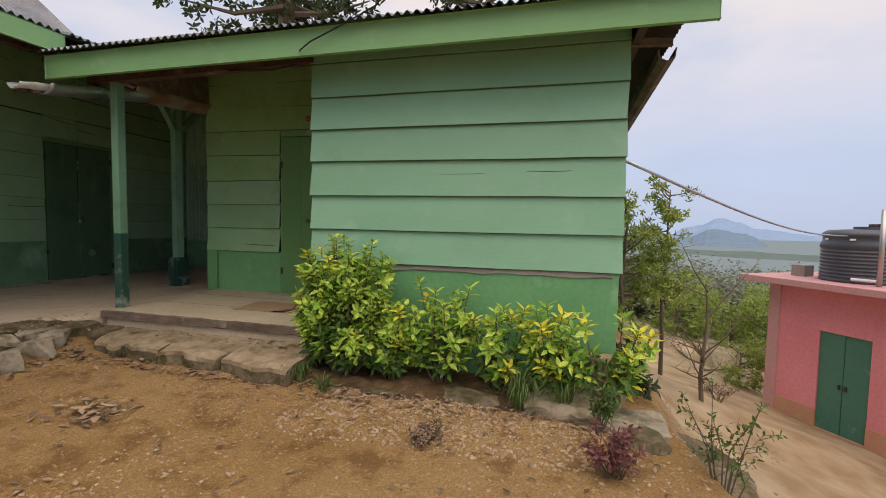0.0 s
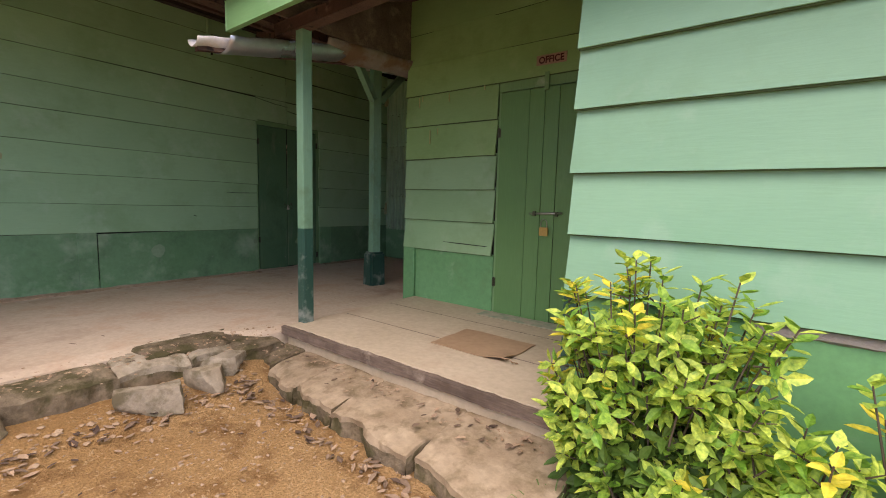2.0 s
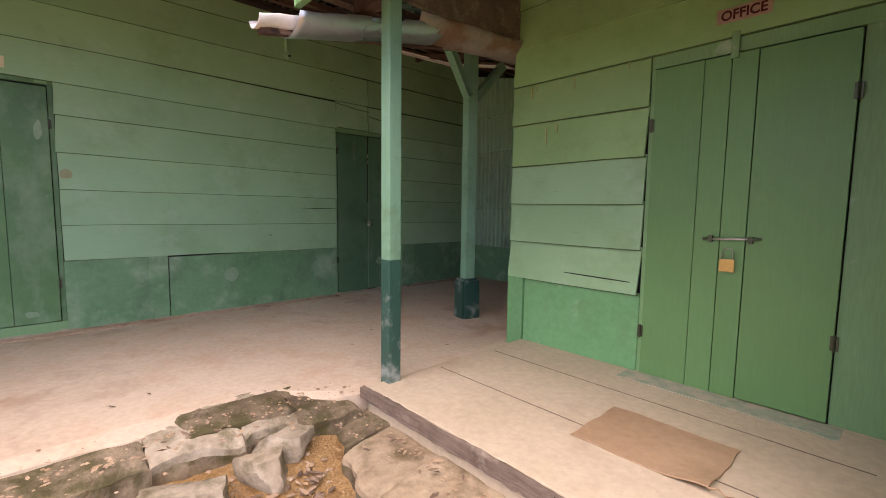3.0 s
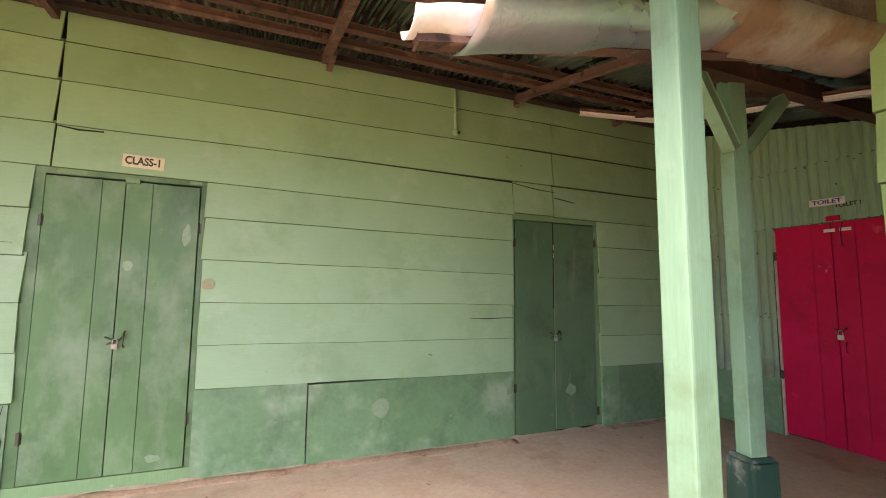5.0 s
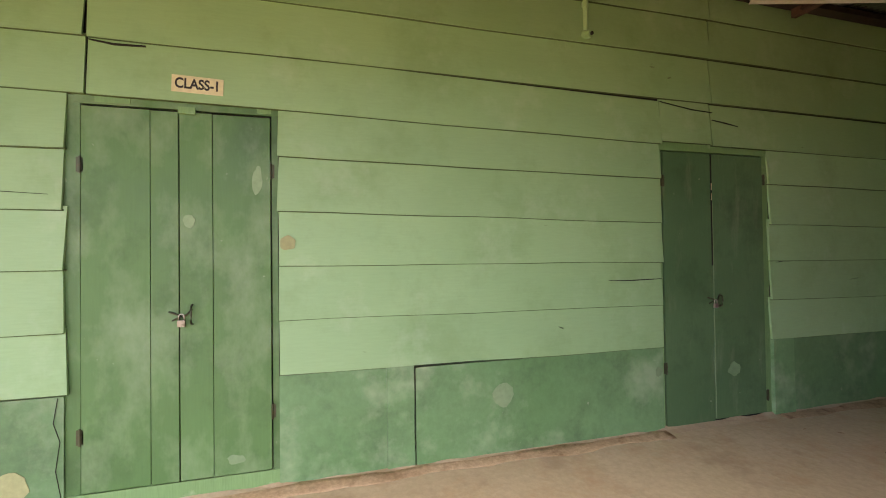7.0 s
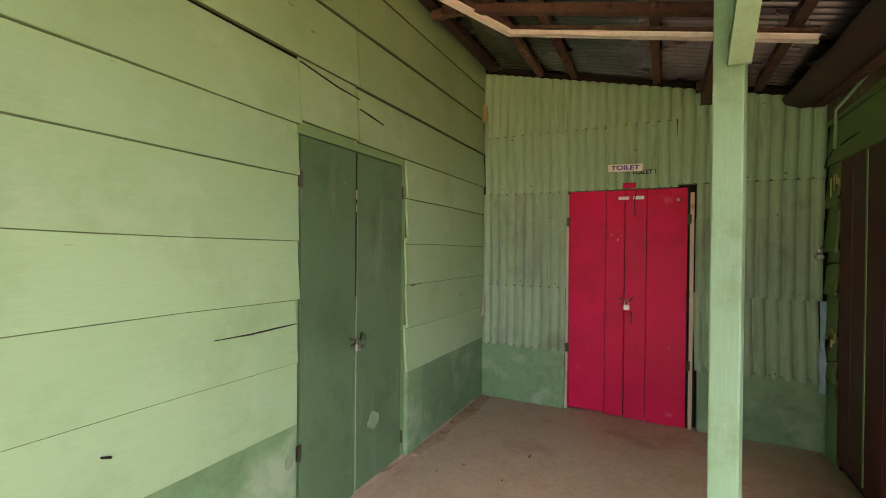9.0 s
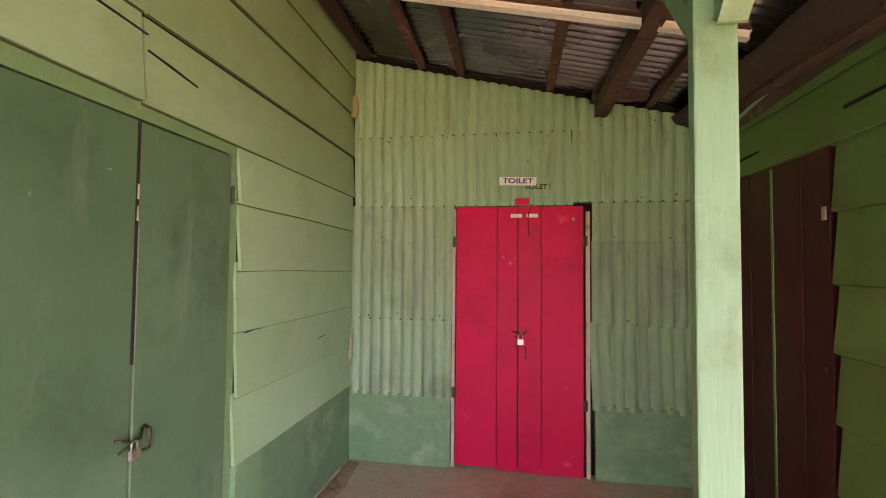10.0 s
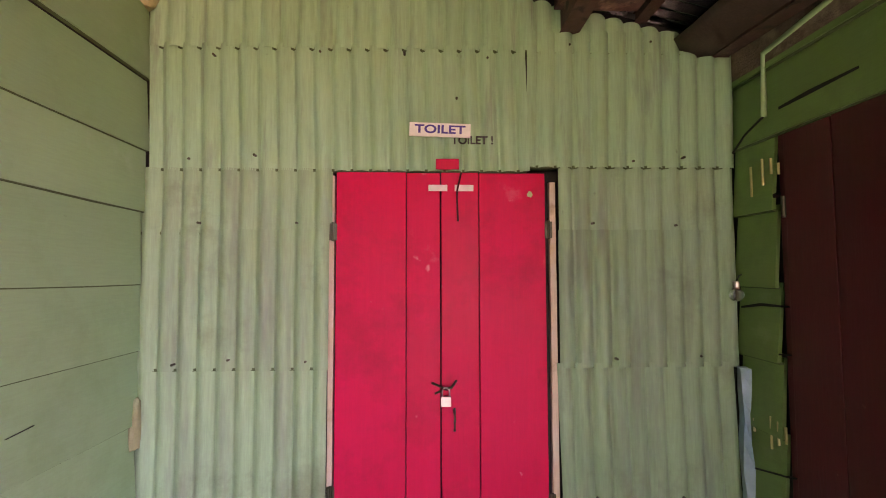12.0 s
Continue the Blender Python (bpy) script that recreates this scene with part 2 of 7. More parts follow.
SHEET_GREY = surface("grimy_green_corrugated_iron", (0.205, 0.37, 0.22), (0.25, 0.43, 0.265), UPRIGHT, fine=6, wear=(0.16, 0.20, 0.16), wear_at=(0.50, 0.70), wear_scale=2.2,
                     wear_stretch=(4, 4, 0.5), dirt=(0.12, 0.16, 0.10), dirt_at=(0.55, 0.75), rough=0.55, bump=0.3, wear_most=0.75, vary=0.07, nick=(0.08, 0.08, 0.07), nick_at=(0.72, 0.80), nick_scale=14.0, nick_stretch=(1, 1, 0.6))
RUST = surface("dark_rusted_valley_sheet", (0.045, 0.033, 0.026), (0.085, 0.062, 0.048), UPRIGHT, fine=6, wear=(0.14, 0.08, 0.045), wear_at=(0.55, 0.7), rough=0.8, bump=0.4, streak=0.3)
STAINED = surface("rust_stained_flashing", (0.30, 0.25, 0.22), (0.48, 0.43, 0.40), fine=12, wear=(0.26, 0.13, 0.075), wear_at=(0.48, 0.62), wear_scale=4.0, rough=0.55, metal=0.4, bump=0.5, bump_dist=0.015)
DARK = surface("dark_void_paint", (0.012, 0.012, 0.012), (0.02, 0.018, 0.016), fine=20, rough=0.9, bump=0.1)


def sandy_path(n, l, geo, soil):
    """Pale trodden sand below the edge of the yard."""
    xyz = n.new("ShaderNodeSeparateXYZ")
    l.new(geo.outputs["Position"], xyz.inputs[0])
    below = n.new("ShaderNodeMapRange")
    below.inputs["From Min"].default_value, below.inputs["From Max"].default_value = -0.75, -1.35
    l.new(xyz.outputs["Z"], below.inputs["Value"])
    sand = ramp_node(n, l, noise_node(n, l, 1.3, 7.0, offset=(4, 2, 0)), 0.35, 0.68, (0.44, 0.30, 0.17), (0.66, 0.52, 0.35))
    return mix_node(n, l, below.outputs["Result"], soil, sand)


def scrub_cover(m):
    """Bare soil near the yard gives way to dull green scrub down the hillside, then to painted distance haze."""
    n, l = m.node_tree.nodes, m.node_tree.links
    b = n["Principled BSDF"]
    old = b.inputs["Base Color"].links[0].from_socket
    geo = n.new("ShaderNodeNewGeometry")
    ln = n.new("ShaderNodeVectorMath")
    ln.operation = "LENGTH"
    l.new(geo.outputs["Position"], ln.inputs[0])
    far = n.new("ShaderNodeMapRange")
    far.inputs["From Min"].default_value, far.inputs["From Max"].default_value = 9.0, 30.0
    l.new(ln.outputs["Value"], far.inputs["Value"])
    patch = noise_node(n, l, 0.35, 6.0, offset=(1, 8, 0))
    add = n.new("ShaderNodeMath")
    add.operation = "MULTIPLY_ADD"
    add.inputs[1].default_value, add.inputs[2].default_value = 1.6, -0.8
    l.new(patch, add.inputs[0])
    tot = n.new("ShaderNodeMath")
    tot.operation = "ADD"
    l.new(far.outputs["Result"], tot.inputs[0])
    l.new(add.outputs[0], tot.inputs[1])
    fac = ramp_node(n, l, tot.outputs[0], 0.25, 0.75)
    green = ramp_node(n, l, noise_node(n, l, 0.9, 8.0), 0.3, 0.7, (0.13, 0.135, 0.075), (0.36, 0.30, 0.195))
    near = mix_node(n, l, fac, sandy_path(n, l, geo, old), green)
    # Aerial haze as colour: the ground turns blue-grey from 45 to 320 m.
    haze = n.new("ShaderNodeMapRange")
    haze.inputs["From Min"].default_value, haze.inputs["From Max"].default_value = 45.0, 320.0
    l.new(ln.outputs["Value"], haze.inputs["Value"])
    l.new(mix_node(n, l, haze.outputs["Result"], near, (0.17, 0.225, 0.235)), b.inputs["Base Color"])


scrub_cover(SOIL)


# ---- building helpers ----
RNG = random.Random(7)
# Dark colour standing for the shade under board laps and sheet edges.
LAP_SHADE = surface("painted_lap_shade", (0.055, 0.095, 0.04), (0.09, 0.15, 0.07), fine=20, rough=0.95, bump=0.2)


def mesh_object(name, bm, material, smooth=False):
    bmesh.ops.recalc_face_normals(bm, faces=bm.faces)
    me = bpy.data.meshes.new(name)
    bm.to_mesh(me)
    bm.free()
    me.materials.append(material)
    if smooth:
        for p in me.polygons:
            p.use_smooth = True
    return new(name, me)


def part(name, bm, material, parent, label="", smooth=False):
    ob = mesh_object(name, bm, material, smooth)
    ob.parent = parent
    if label:
        ob["label"] = label
    return ob


def thing(name, label, category, at=(0, 0, 0), group="", kind=""):
    ob = new(name)
    ob.empty_display_size = 0.1
    ob.location = at
    return tagged(ob, label, category, group, kind)


def box(bm, lo, hi, bevel=0.0):
    r = bmesh.ops.create_cube(bm, size=1.0)
    c = [(a + b) / 2 for a, b in zip(lo, hi)]
    s = [b - a for a, b in zip(lo, hi)]
    for v in r["verts"]:
        v.co = Vector((c[0] + v.co.x * s[0], c[1] + v.co.y * s[1], c[2] + v.co.z * s[2]))
    if bevel:
        es = list({e for v in r["verts"] for e in v.link_edges})
        bmesh.ops.bevel(bm, geom=es, offset=bevel, segments=2, affect="EDGES", profile=0.6)
    return bm


def boxed(lo, hi, bevel=0.0):
    return box(bmesh.new(), lo, hi, bevel)


def beam(bm, a, b, w, h, up=(0, 0, 1), bevel=0.006):
    """A squared timber from a to b."""
    a, b = Vector(a), Vector(b)
    d = (b - a).normalized()
    side = d.cross(Vector(up)).normalized()
    top = side.cross(d).normalized()
    r = bmesh.ops.create_cube(bm, size=1.0)
    mid, ln = (a + b) / 2, (b - a).length
    for v in r["verts"]:
        v.co = mid + d * v.co.x * ln + side * v.co.y * w + top * v.co.z * h
    if bevel:
        bmesh.ops.bevel(bm, geom=list({e for v in r["verts"] for e in v.link_edges}), offset=bevel, segments=1, affect="EDGES")
    return bm


def tube(bm, pts, radius, sides=8):
    pts = [Vector(p) for p in pts]
    rings = []
    for i, p in enumerate(pts):
        d = (pts[min(i + 1, len(pts) - 1)] - pts[max(i - 1, 0)]).normalized()
        ref = Vector((0, 0, 1)) if abs(d.z) < 0.9 else Vector((1, 0, 0))
        u = d.cross(ref).normalized()
        w = d.cross(u)
        r = radius[i] if isinstance(radius, (list, tuple)) else radius
        rings.append([bm.verts.new(p + (u * math.cos(k * 2 * math.pi / sides) + w * math.sin(k * 2 * math.pi / sides)) * r) for k in range(sides)])
    for a, b in zip(rings, rings[1:]):
        for k in range(sides):
            bm.faces.new((a[k], a[(k + 1) % sides], b[(k + 1) % sides], b[k]))
    bm.faces.new(rings[0])
    bm.faces.new(rings[-1])
    return bm


def extrude_profile(bm, place, profile, stations, jitter=None):
    """A closed profile of (n, w) pairs carried along u; place(u, n, w) gives the world point."""
    rings = []
    for i, u in enumerate(stations):
        ring = []
        for j, (nn, ww) in enumerate(profile):
            du, dn, dw = jitter(i, j, u) if jitter else (0, 0, 0)
            ring.append(bm.verts.new(place(u + du, nn + dn, ww + dw)))
        rings.append(ring)
    k = len(profile)
    for a, b in zip(rings, rings[1:]):
        for j in range(k):
            bm.faces.new((a[j], a[(j + 1) % k], b[(j + 1) % k], b[j]))
    bm.faces.new(rings[0])
    bm.faces.new(rings[-1])
    return bm


def on_class(u, n, w):      # u is y, n stands out to +x
    return Vector((CLASS_X + n, u, w))


def on_office(u, n, w):     # u is x, n stands out to -y
    return Vector((u, OFFICE_Y - n, w))


def on_side(u, n, w):       # east side of the passage: u is y, n stands out to -x
    return Vector((SIDE_X - n, u, w))


def on_siding(u, n, w):
    return Vector((u, SIDING_Y - n, w))


def on_return(u, n, w):     # the short return wall of the porch: u is y, n stands out to -x
    return Vector((RETURN_X - n, u, w))


CLASS_X, OFFICE_Y, SIDE_X, SIDING_Y, RETURN_X, TOILET_Y = -7.53, 5.18, -4.66, 3.75, -2.20, 7.66
FLOOR_Z = -0.05


def board(wall, place, u0, u1, w0, w1, material, seed, lap=0.026, thick=0.018, wave=0.005, ends=0.006, flush=False, slot=0.006, fall=0.0):
    """One lapped weatherboard: its foot stands proud, and its lower edge wavers."""
    rnd = random.Random(seed)
    nseg = max(2, int((u1 - u0) / 0.28))
    us = [u0 + (u1 - u0) * i / nseg for i in range(nseg + 1)]
    if flush:
        lap = 0.006
    prof = [(0.0, w1 + 0.02), (thick * 0.8, w1 + 0.02), (lap + thick, w0), (lap, w0)]
    phase = rnd.uniform(0, 50)
    slant = [rnd.uniform(-ends, ends), rnd.uniform(-ends, ends)]

    def lower_edge(u):
        return noise.noise(Vector((u * 1.3, phase, 0))) * wave * 1.6 + fall * (u - u0) / (u1 - u0)

    def jit(i, j, u):
        du = (slant[0] if i == 0 else slant[1] if i == nseg else 0) * (1 if j > 1 else -0.4)
        if j in (2, 3):
            return du, noise.noise(Vector((u * 0.9, phase, 1))) * 0.006, lower_edge(u)
        return du, 0, fall * (u - u0) / (u1 - u0)
    bm = extrude_profile(bmesh.new(), place, prof, us, jit)
    ob = part("board", bm, material, wall)
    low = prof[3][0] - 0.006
    # a thin dark strip paints the shade beneath the board's foot
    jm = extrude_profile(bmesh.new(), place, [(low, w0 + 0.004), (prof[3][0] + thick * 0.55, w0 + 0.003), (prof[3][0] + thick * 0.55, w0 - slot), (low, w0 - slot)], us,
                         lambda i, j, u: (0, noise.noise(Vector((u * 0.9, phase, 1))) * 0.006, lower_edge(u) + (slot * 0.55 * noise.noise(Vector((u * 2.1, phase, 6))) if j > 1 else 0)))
    part("joint", jm, LAP_SHADE, wall)
    return ob


def crack(wall, place, pts, width, n=0.03):
    """A dark split in a board: a thin tapering sliver."""
    bm = bmesh.new()
    top, bot, top2, bot2 = [], [], [], []
    for i, (u, w) in enumerate(pts):
        h = width * (0.15 + math.sin(math.pi * min(0.9, (i + 0.4) / len(pts))))
        top.append(bm.verts.new(place(u, n, w + h / 2)))
        bot.append(bm.verts.new(place(u, n, w - h / 2)))
        top2.append(bm.verts.new(place(u, n - 0.02, w + h / 2)))
        bot2.append(bm.verts.new(place(u, n - 0.02, w - h / 2)))
    for i in range(len(pts) - 1):
        for a, b in ((top, bot), (bot, bot2), (bot2, top2), (top2, top)):
            bm.faces.new((a[i], a[i + 1], b[i + 1], b[i]))
    bm.faces.new((top[0], bot[0], bot2[0], top2[0]))
    bm.faces.new((top[-1], bot[-1], bot2[-1], top2[-1]))
    return part("crack", bm, DARK, wall, "dark split in the board")


def corrugated(bm, place, u0, u1, v0, v1, pitch, depth, thick=0.002, per=8, vseg=1, square=0.0, bend=None):
    """Corrugated sheet: waves across u, running along v; place(u, v, n)."""
    cnt = max(2, int((u1 - u0) / pitch * per))
    grid = []
    for s in (0, 1):
        rows = []
        for j in range(vseg + 1):
            v = v0 + (v1 - v0) * j / vseg
            row = []
            for i in range(cnt + 1):
                u = u0 + (u1 - u0) * i / cnt
                c = math.sin(u / pitch * 2 * math.pi)
                c = 2 * abs(math.sin(u / pitch * math.pi)) ** 0.7 - 1 if square else c
                extra = bend(u, v) if bend else 0
                row.append(bm.verts.new(place(u, v, c * depth / 2 + s * thick + extra)))
            rows.append(row)
        grid.append(rows)
    for s in (0, 1):
        for j in range(vseg):
            for i in range(cnt):
                bm.faces.new((grid[s][j][i], grid[s][j][i + 1], grid[s][j + 1][i + 1], grid[s][j + 1][i]))
    for j in (0, vseg):
        for i in range(cnt):
            bm.faces.new([bm.verts.new(q.co) for q in (grid[0][j][i], grid[0][j][i + 1], grid[1][j][i + 1], grid[1][j][i])])
    for i in (0, cnt):
        for j in range(vseg):
            bm.faces.new([bm.verts.new(q.co) for q in (grid[0][j][i], grid[0][j + 1][i], grid[1][j + 1][i], grid[1][j][i])])
    return bm


def structure(name, bm, material, label, category, smooth=False):
    return tagged(mesh_object(name, bm, material, smooth), label, category, kind="structure")


# ---- ground ----
def smooth_step(a, b, x):
    t = min(1, max(0, (x - a) / (b - a)))
    return t * t * (3 - 2 * t)


DROP = [(0.0, 0.0), (0.35, -0.45), (1.1, -1.45), (3.0, -2.25), (5.5, -2.85), (9.0, -3.6), (20.0, -5.5), (60.0, -12.0), (200.0, -30.0), (4000.0, -45.0)]


def ground_z(x, y):
    edge = 0.95 - 0.12 * (y - 2.0) if y < 4 else 0.71
    if y > 9:
        edge -= (y - 9) * 0.5
    e = x - edge
    d = 0.0
    for (a, za), (b, zb) in zip(DROP, DROP[1:]):
        if e > a:
            d = za + (zb - za) * min(1, (e - a) / (b - a))
    z = -0.37 + d
    z += 0.035 * noise.noise(Vector((x * 0.6, y * 0.6, 0))) + 0.012 * noise.noise(Vector((x * 2.3, y * 2.3, 3)))
    if e > 1.2:
        z += 0.12 * noise.noise(Vector((x * 0.5, y * 0.5, 9))) + (0.9 * noise.noise(Vector((x * 0.06, y * 0.06, 4))) if e > 9 else 0)
    # the yard banks up gently to the foot of the step
    z += 0.05 * smooth_step(2.2, 3.1, y) * (1 - smooth_step(-2.4, -1.4, x))
    # and to the foot of the veranda ledge
    z += 0.12 * smooth_step(-4.15, -4.58, x) * (1 - smooth_step(3.3, 3.6, y))
    return z


def build_ground():
    def axis(fine_lo, fine_hi, step, far):
        a = []
        v = fine_lo
        while v <= fine_hi:
            a.append(v)
            v += step
        g, v = step, fine_hi
        while v < far:
            g *= 1.18
            v += g
            a.append(v)
        g, v, lower = step, fine_lo, []
        while v > -far:
            g *= 1.18
            v -= g
            lower.append(v)
        return lower[::-1] + a
    xs, ys = axis(-5.4, 6.0, 0.07, 2500), axis(-1.5, 9.0, 0.07, 2500)
    verts = [(x, y, ground_z(x, y)) for y in ys for x in xs]
    w = len(xs)
    faces = [(j * w + i, j * w + i + 1, (j + 1) * w + i + 1, (j + 1) * w + i) for j in range(len(ys) - 1) for i in range(w - 1)]
    me = bpy.data.meshes.new("ground")
    me.from_pydata(verts, [], faces)
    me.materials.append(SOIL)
    for p in me.polygons:
        p.use_smooth = True
    return tagged(new("ground", me), "bare orange earth yard falling away down a hillside", "ground", kind="structure")


build_ground()

# ---- floors ----
def wobbly_slab(name, x0, x_far, y0, y1, z, deep, material, label, edge=0.03, step=0.12):
    """A floor slab with broken, uneven edges."""
    nx, ny = max(2, int((x_far(y1) - x0) / step)), max(2, int((y1 - y0) / step))
    bm = bmesh.new()
    top = {}
    for j in range(ny + 1):
        x1 = x_far(y0 + (y1 - y0) * j / ny)
        for i in range(nx + 1):
            x, y = x0 + (x1 - x0) * i / nx, y0 + (y1 - y0) * j / ny
            rim = i in (0, nx) or j in (0, ny)
            if i in (0, nx):
                x += edge * noise.noise(Vector((y * 1.7, x * 3, 5))) * 1.6 + edge * 0.6 * noise.noise(Vector((y * 6, x, 2)))
            if j in (0, ny):
                y += edge * noise.noise(Vector((x * 1.7, y * 3, 8))) * 1.6 + edge * 0.6 * noise.noise(Vector((x * 6, y, 2)))
            zz = z + 0.006 * noise.noise(Vector((x * 1.5, y * 1.5, 0))) - (edge * 0.35 if rim else 0)
            top[i, j] = bm.verts.new((x, y, zz))
    for j in range(ny):
        for i in range(nx):
            bm.faces.new((top[i, j], top[i + 1, j], top[i + 1, j + 1], top[i, j + 1]))
    rim = [(i, 0) for i in range(nx + 1)] + [(nx, j) for j in range(1, ny + 1)] + [(i, ny) for i in range(nx - 1, -1, -1)] + [(0, j) for j in range(ny - 1, 0, -1)]
    low = [bm.verts.new(top[k].co + Vector((0, 0, -deep + 0.02 * noise.noise(top[k].co * 4)))) for k in rim]
    for a in range(len(rim)):
        b = (a + 1) % len(rim)
        bm.faces.new((top[rim[a]], top[rim[b]], low[b], low[a]))
    return structure(name, bm, material, label, "floor", smooth=False)


wobbly_slab("floor_veranda", -7.7, lambda y: -4.93 + 0.31 * smooth_step(3.05, 3.45, y), -6.0, 7.9, FLOOR_Z, 0.35, CEMENT, "dusty worn cement veranda floor", 0.07)


# ---- class wall ----
wall_class = structure("wall_class", boxed((CLASS_X - 0.14, -6.0, FLOOR_Z - 0.3), (CLASS_X - 0.02, 8.0, 3.5)), DARK, "timber backing of the long classroom wall", "wall")
COURSES = [0.60, 0.925, 1.25, 1.575, 1.905, 2.205, 2.515, 2.84, 3.13, 3.46]
FALLS = [-0.02, -0.022, -0.02, -0.045, -0.038, -0.062, -0.02, 0.01, 0.035]    # how far each course drops from door 1 to door 2
D1, D2 = (1.20, 2.225), (5.00, 6.10)      # the two classroom doors, along y
for k, (a, b) in enumerate(zip(COURSES, COURSES[1:])):
    f = FALLS[k]
    if a < 2.2:
        spans = [(-5.9, -2.4, 0, 0), (-2.4, D1[0] - 0.024 - 0.012 * (k % 2), 0, 0), (D1[1] + 0.014, D2[0] - 0.004 - 0.01 * (k % 3 == 1), 0.008, f), (D2[1] - 0.03 + 0.014 * (k % 2), 7.64 - 0.02 * (k % 3 == 0), f, -0.012)]
    elif a < 2.3:
        spans = [(-5.9, -2.4, 0, 0), (-2.4, 1.262, 0, 0), (1.275, D2[0] - 0.004, 0.0, f), (D2[0], 5.478, f + 0.02, 0.0), (5.49, 7.64, f + 0.01, -0.012)]
    else:
        spans = [(-5.9, -2.4, 0, 0), (-2.4, 1.262, 0, 0), (1.275, 5.478, 0, f), (5.488, 7.64, f, -0.012)]
    for g, (u0, u1, raise_by, drop) in enumerate(spans):
        board(wall_class, on_class, u0, u1, a + raise_by, b + raise_by, MINT, 100 + k * 7 + g, lap=0.018, flush=(k > 8), slot=0.005 if k < 5 else 0.0035, fall=drop, ends=0.012)
# dado of painted cement below the boards
for u0, u1, top, out in ((-5.9, 1.165, 0.585, 0.0), (2.236, 3.055, 0.60, 0.0), (3.062, 4.99, 0.585, 0.002), (6.085, 6.31, 0.580, 0.018), (6.315, 7.64, 0.570, 0.0)):
    bm = extrude_profile(bmesh.new(), on_class, [(-0.02, top), (0.016 + out, top), (0.022 + out, FLOOR_Z - 0.02), (-0.02, FLOOR_Z - 0.02)],
                         [u0 + (u1 - u0) * i / 6 for i in range(7)], lambda i, j, u: (0, 0, 0.004 * noise.noise(Vector((u * 3, j, 0)))))
    part("dado_panel", bm, DADO, wall_class, "dark green painted cement dado")
part("pilaster", boxed((CLASS_X + 0.0, 2.875, FLOOR_Z - 0.02), (CLASS_X + 0.03, 3.05, 0.605), 0.004), DADO, wall_class)

# ---- toilet wall ----
wall_toilet = structure("wall_toilet", boxed((-7.9, TOILET_Y + 0.06, FLOOR_Z - 0.3), (-4.4, TOILET_Y + 0.16, 3.6)), DARK, "timber backing of the end wall of the passage", "wall")


def roof_z(x):
    return 3.205 - 0.232 * (x + 6.9)


def iron_panel(x0, x1, z0, z1, n, skew=0.0, follow=False, material=None):
    def place(u, v, d):
        zz = v
        if follow and v == z1:
            zz = min(z1, max(roof_z(u) - 0.02, 2.70))
        return Vector((u + skew * (v - z0), TOILET_Y - n - d, zz))
    # this dark strip stands for the shadow line at the sheet's foot
    part("seam", boxed((x0 + 0.01, TOILET_Y - n + 0.003, z0 - 0.003), (x1 - 0.01, TOILET_Y + 0.02, z0 + 0.01)), LAP_SHADE, wall_toilet, "dark strip for the shade under the sheet edge")
    part("iron_sheet", corrugated(bmesh.new(), place, x0, x1, z0, z1, 0.0885, 0.034, per=10, vseg=1, square=0.6), material or SHEET_GREEN, wall_toilet, smooth=True)


iron_panel(-7.50, -4.68, 2.64, 3.5, 0.026, follow=True)
iron_panel(-7.48, -5.70, 2.05, 2.66, 0.020, skew=-0.03)
iron_panel(-5.72, -4.70, 2.07, 2.74, 0.030, skew=0.02)
iron_panel(-7.56, -6.64, 1.75, 2.06, 0.020, material=SHEET_GREY)
iron_panel(-7.54, -6.65, 1.12, 1.77, 0.026, material=SHEET_GREY)
iron_panel(-7.53, -6.655, 0.50, 1.14, 0.020, material=SHEET_GREY)
iron_panel(-5.56, -4.70, 1.75, 2.08, 0.014, material=SHEET_GREY)
iron_panel(-5.565, -4.71, 1.12, 1.77, 0.022, material=SHEET_GREY)
iron_panel(-5.56, -4.715, 0.47, 1.14, 0.014, skew=-0.03, material=SHEET_GREY)
for x0, x1, top in ((-7.56, -6.66, 0.52), (-5.54, -4.64, 0.50)):
    part("dado_panel", boxed((x0, TOILET_Y - 0.022, FLOOR_Z - 0.05), (x1, TOILET_Y + 0.06, top), 0.004), DADO, wall_toilet, "dark green painted cement dado")

# ---- office building walls ----
wall_office = structure("wall_office", boxed((SIDE_X + 0.03, OFFICE_Y + 0.02, -0.35), (-2.0, OFFICE_Y + 0.14, 3.22)), DARK, "timber backing of the office door wall", "wall")
OD = (-3.535, -2.36)
OC = [0.545, 0.86, 1.18, 1.50, 1.837, 2.156, 2.46, 2.78, 3.12]
for k, (a, b) in enumerate(zip(OC, OC[1:])):
    u1 = OD[0] - 0.025 if a < 2.0 else -2.21
    # from the fourth course up, warm bounced light is put into a yellower green
    board(wall_office, on_office, SIDE_X - 0.045, u1, a, b, MINT if k < 3 else OLIVE, 300 + k, lap=0.03, flush=(a > 2.3), ends=0.012)
part("dado_panel", boxed((-4.545, OFFICE_Y - 0.02, -0.03), (OD[0] - 0.02, OFFICE_Y + 0.02, 0.55), 0.004), PLINTH, wall_office, "green painted cement plinth")
part("corner_plinth", boxed((SIDE_X - 0.05, OFFICE_Y - 0.045, -0.08), (-4.55, OFFICE_Y + 0.12, 0.56), 0.008), PLINTH, wall_office)

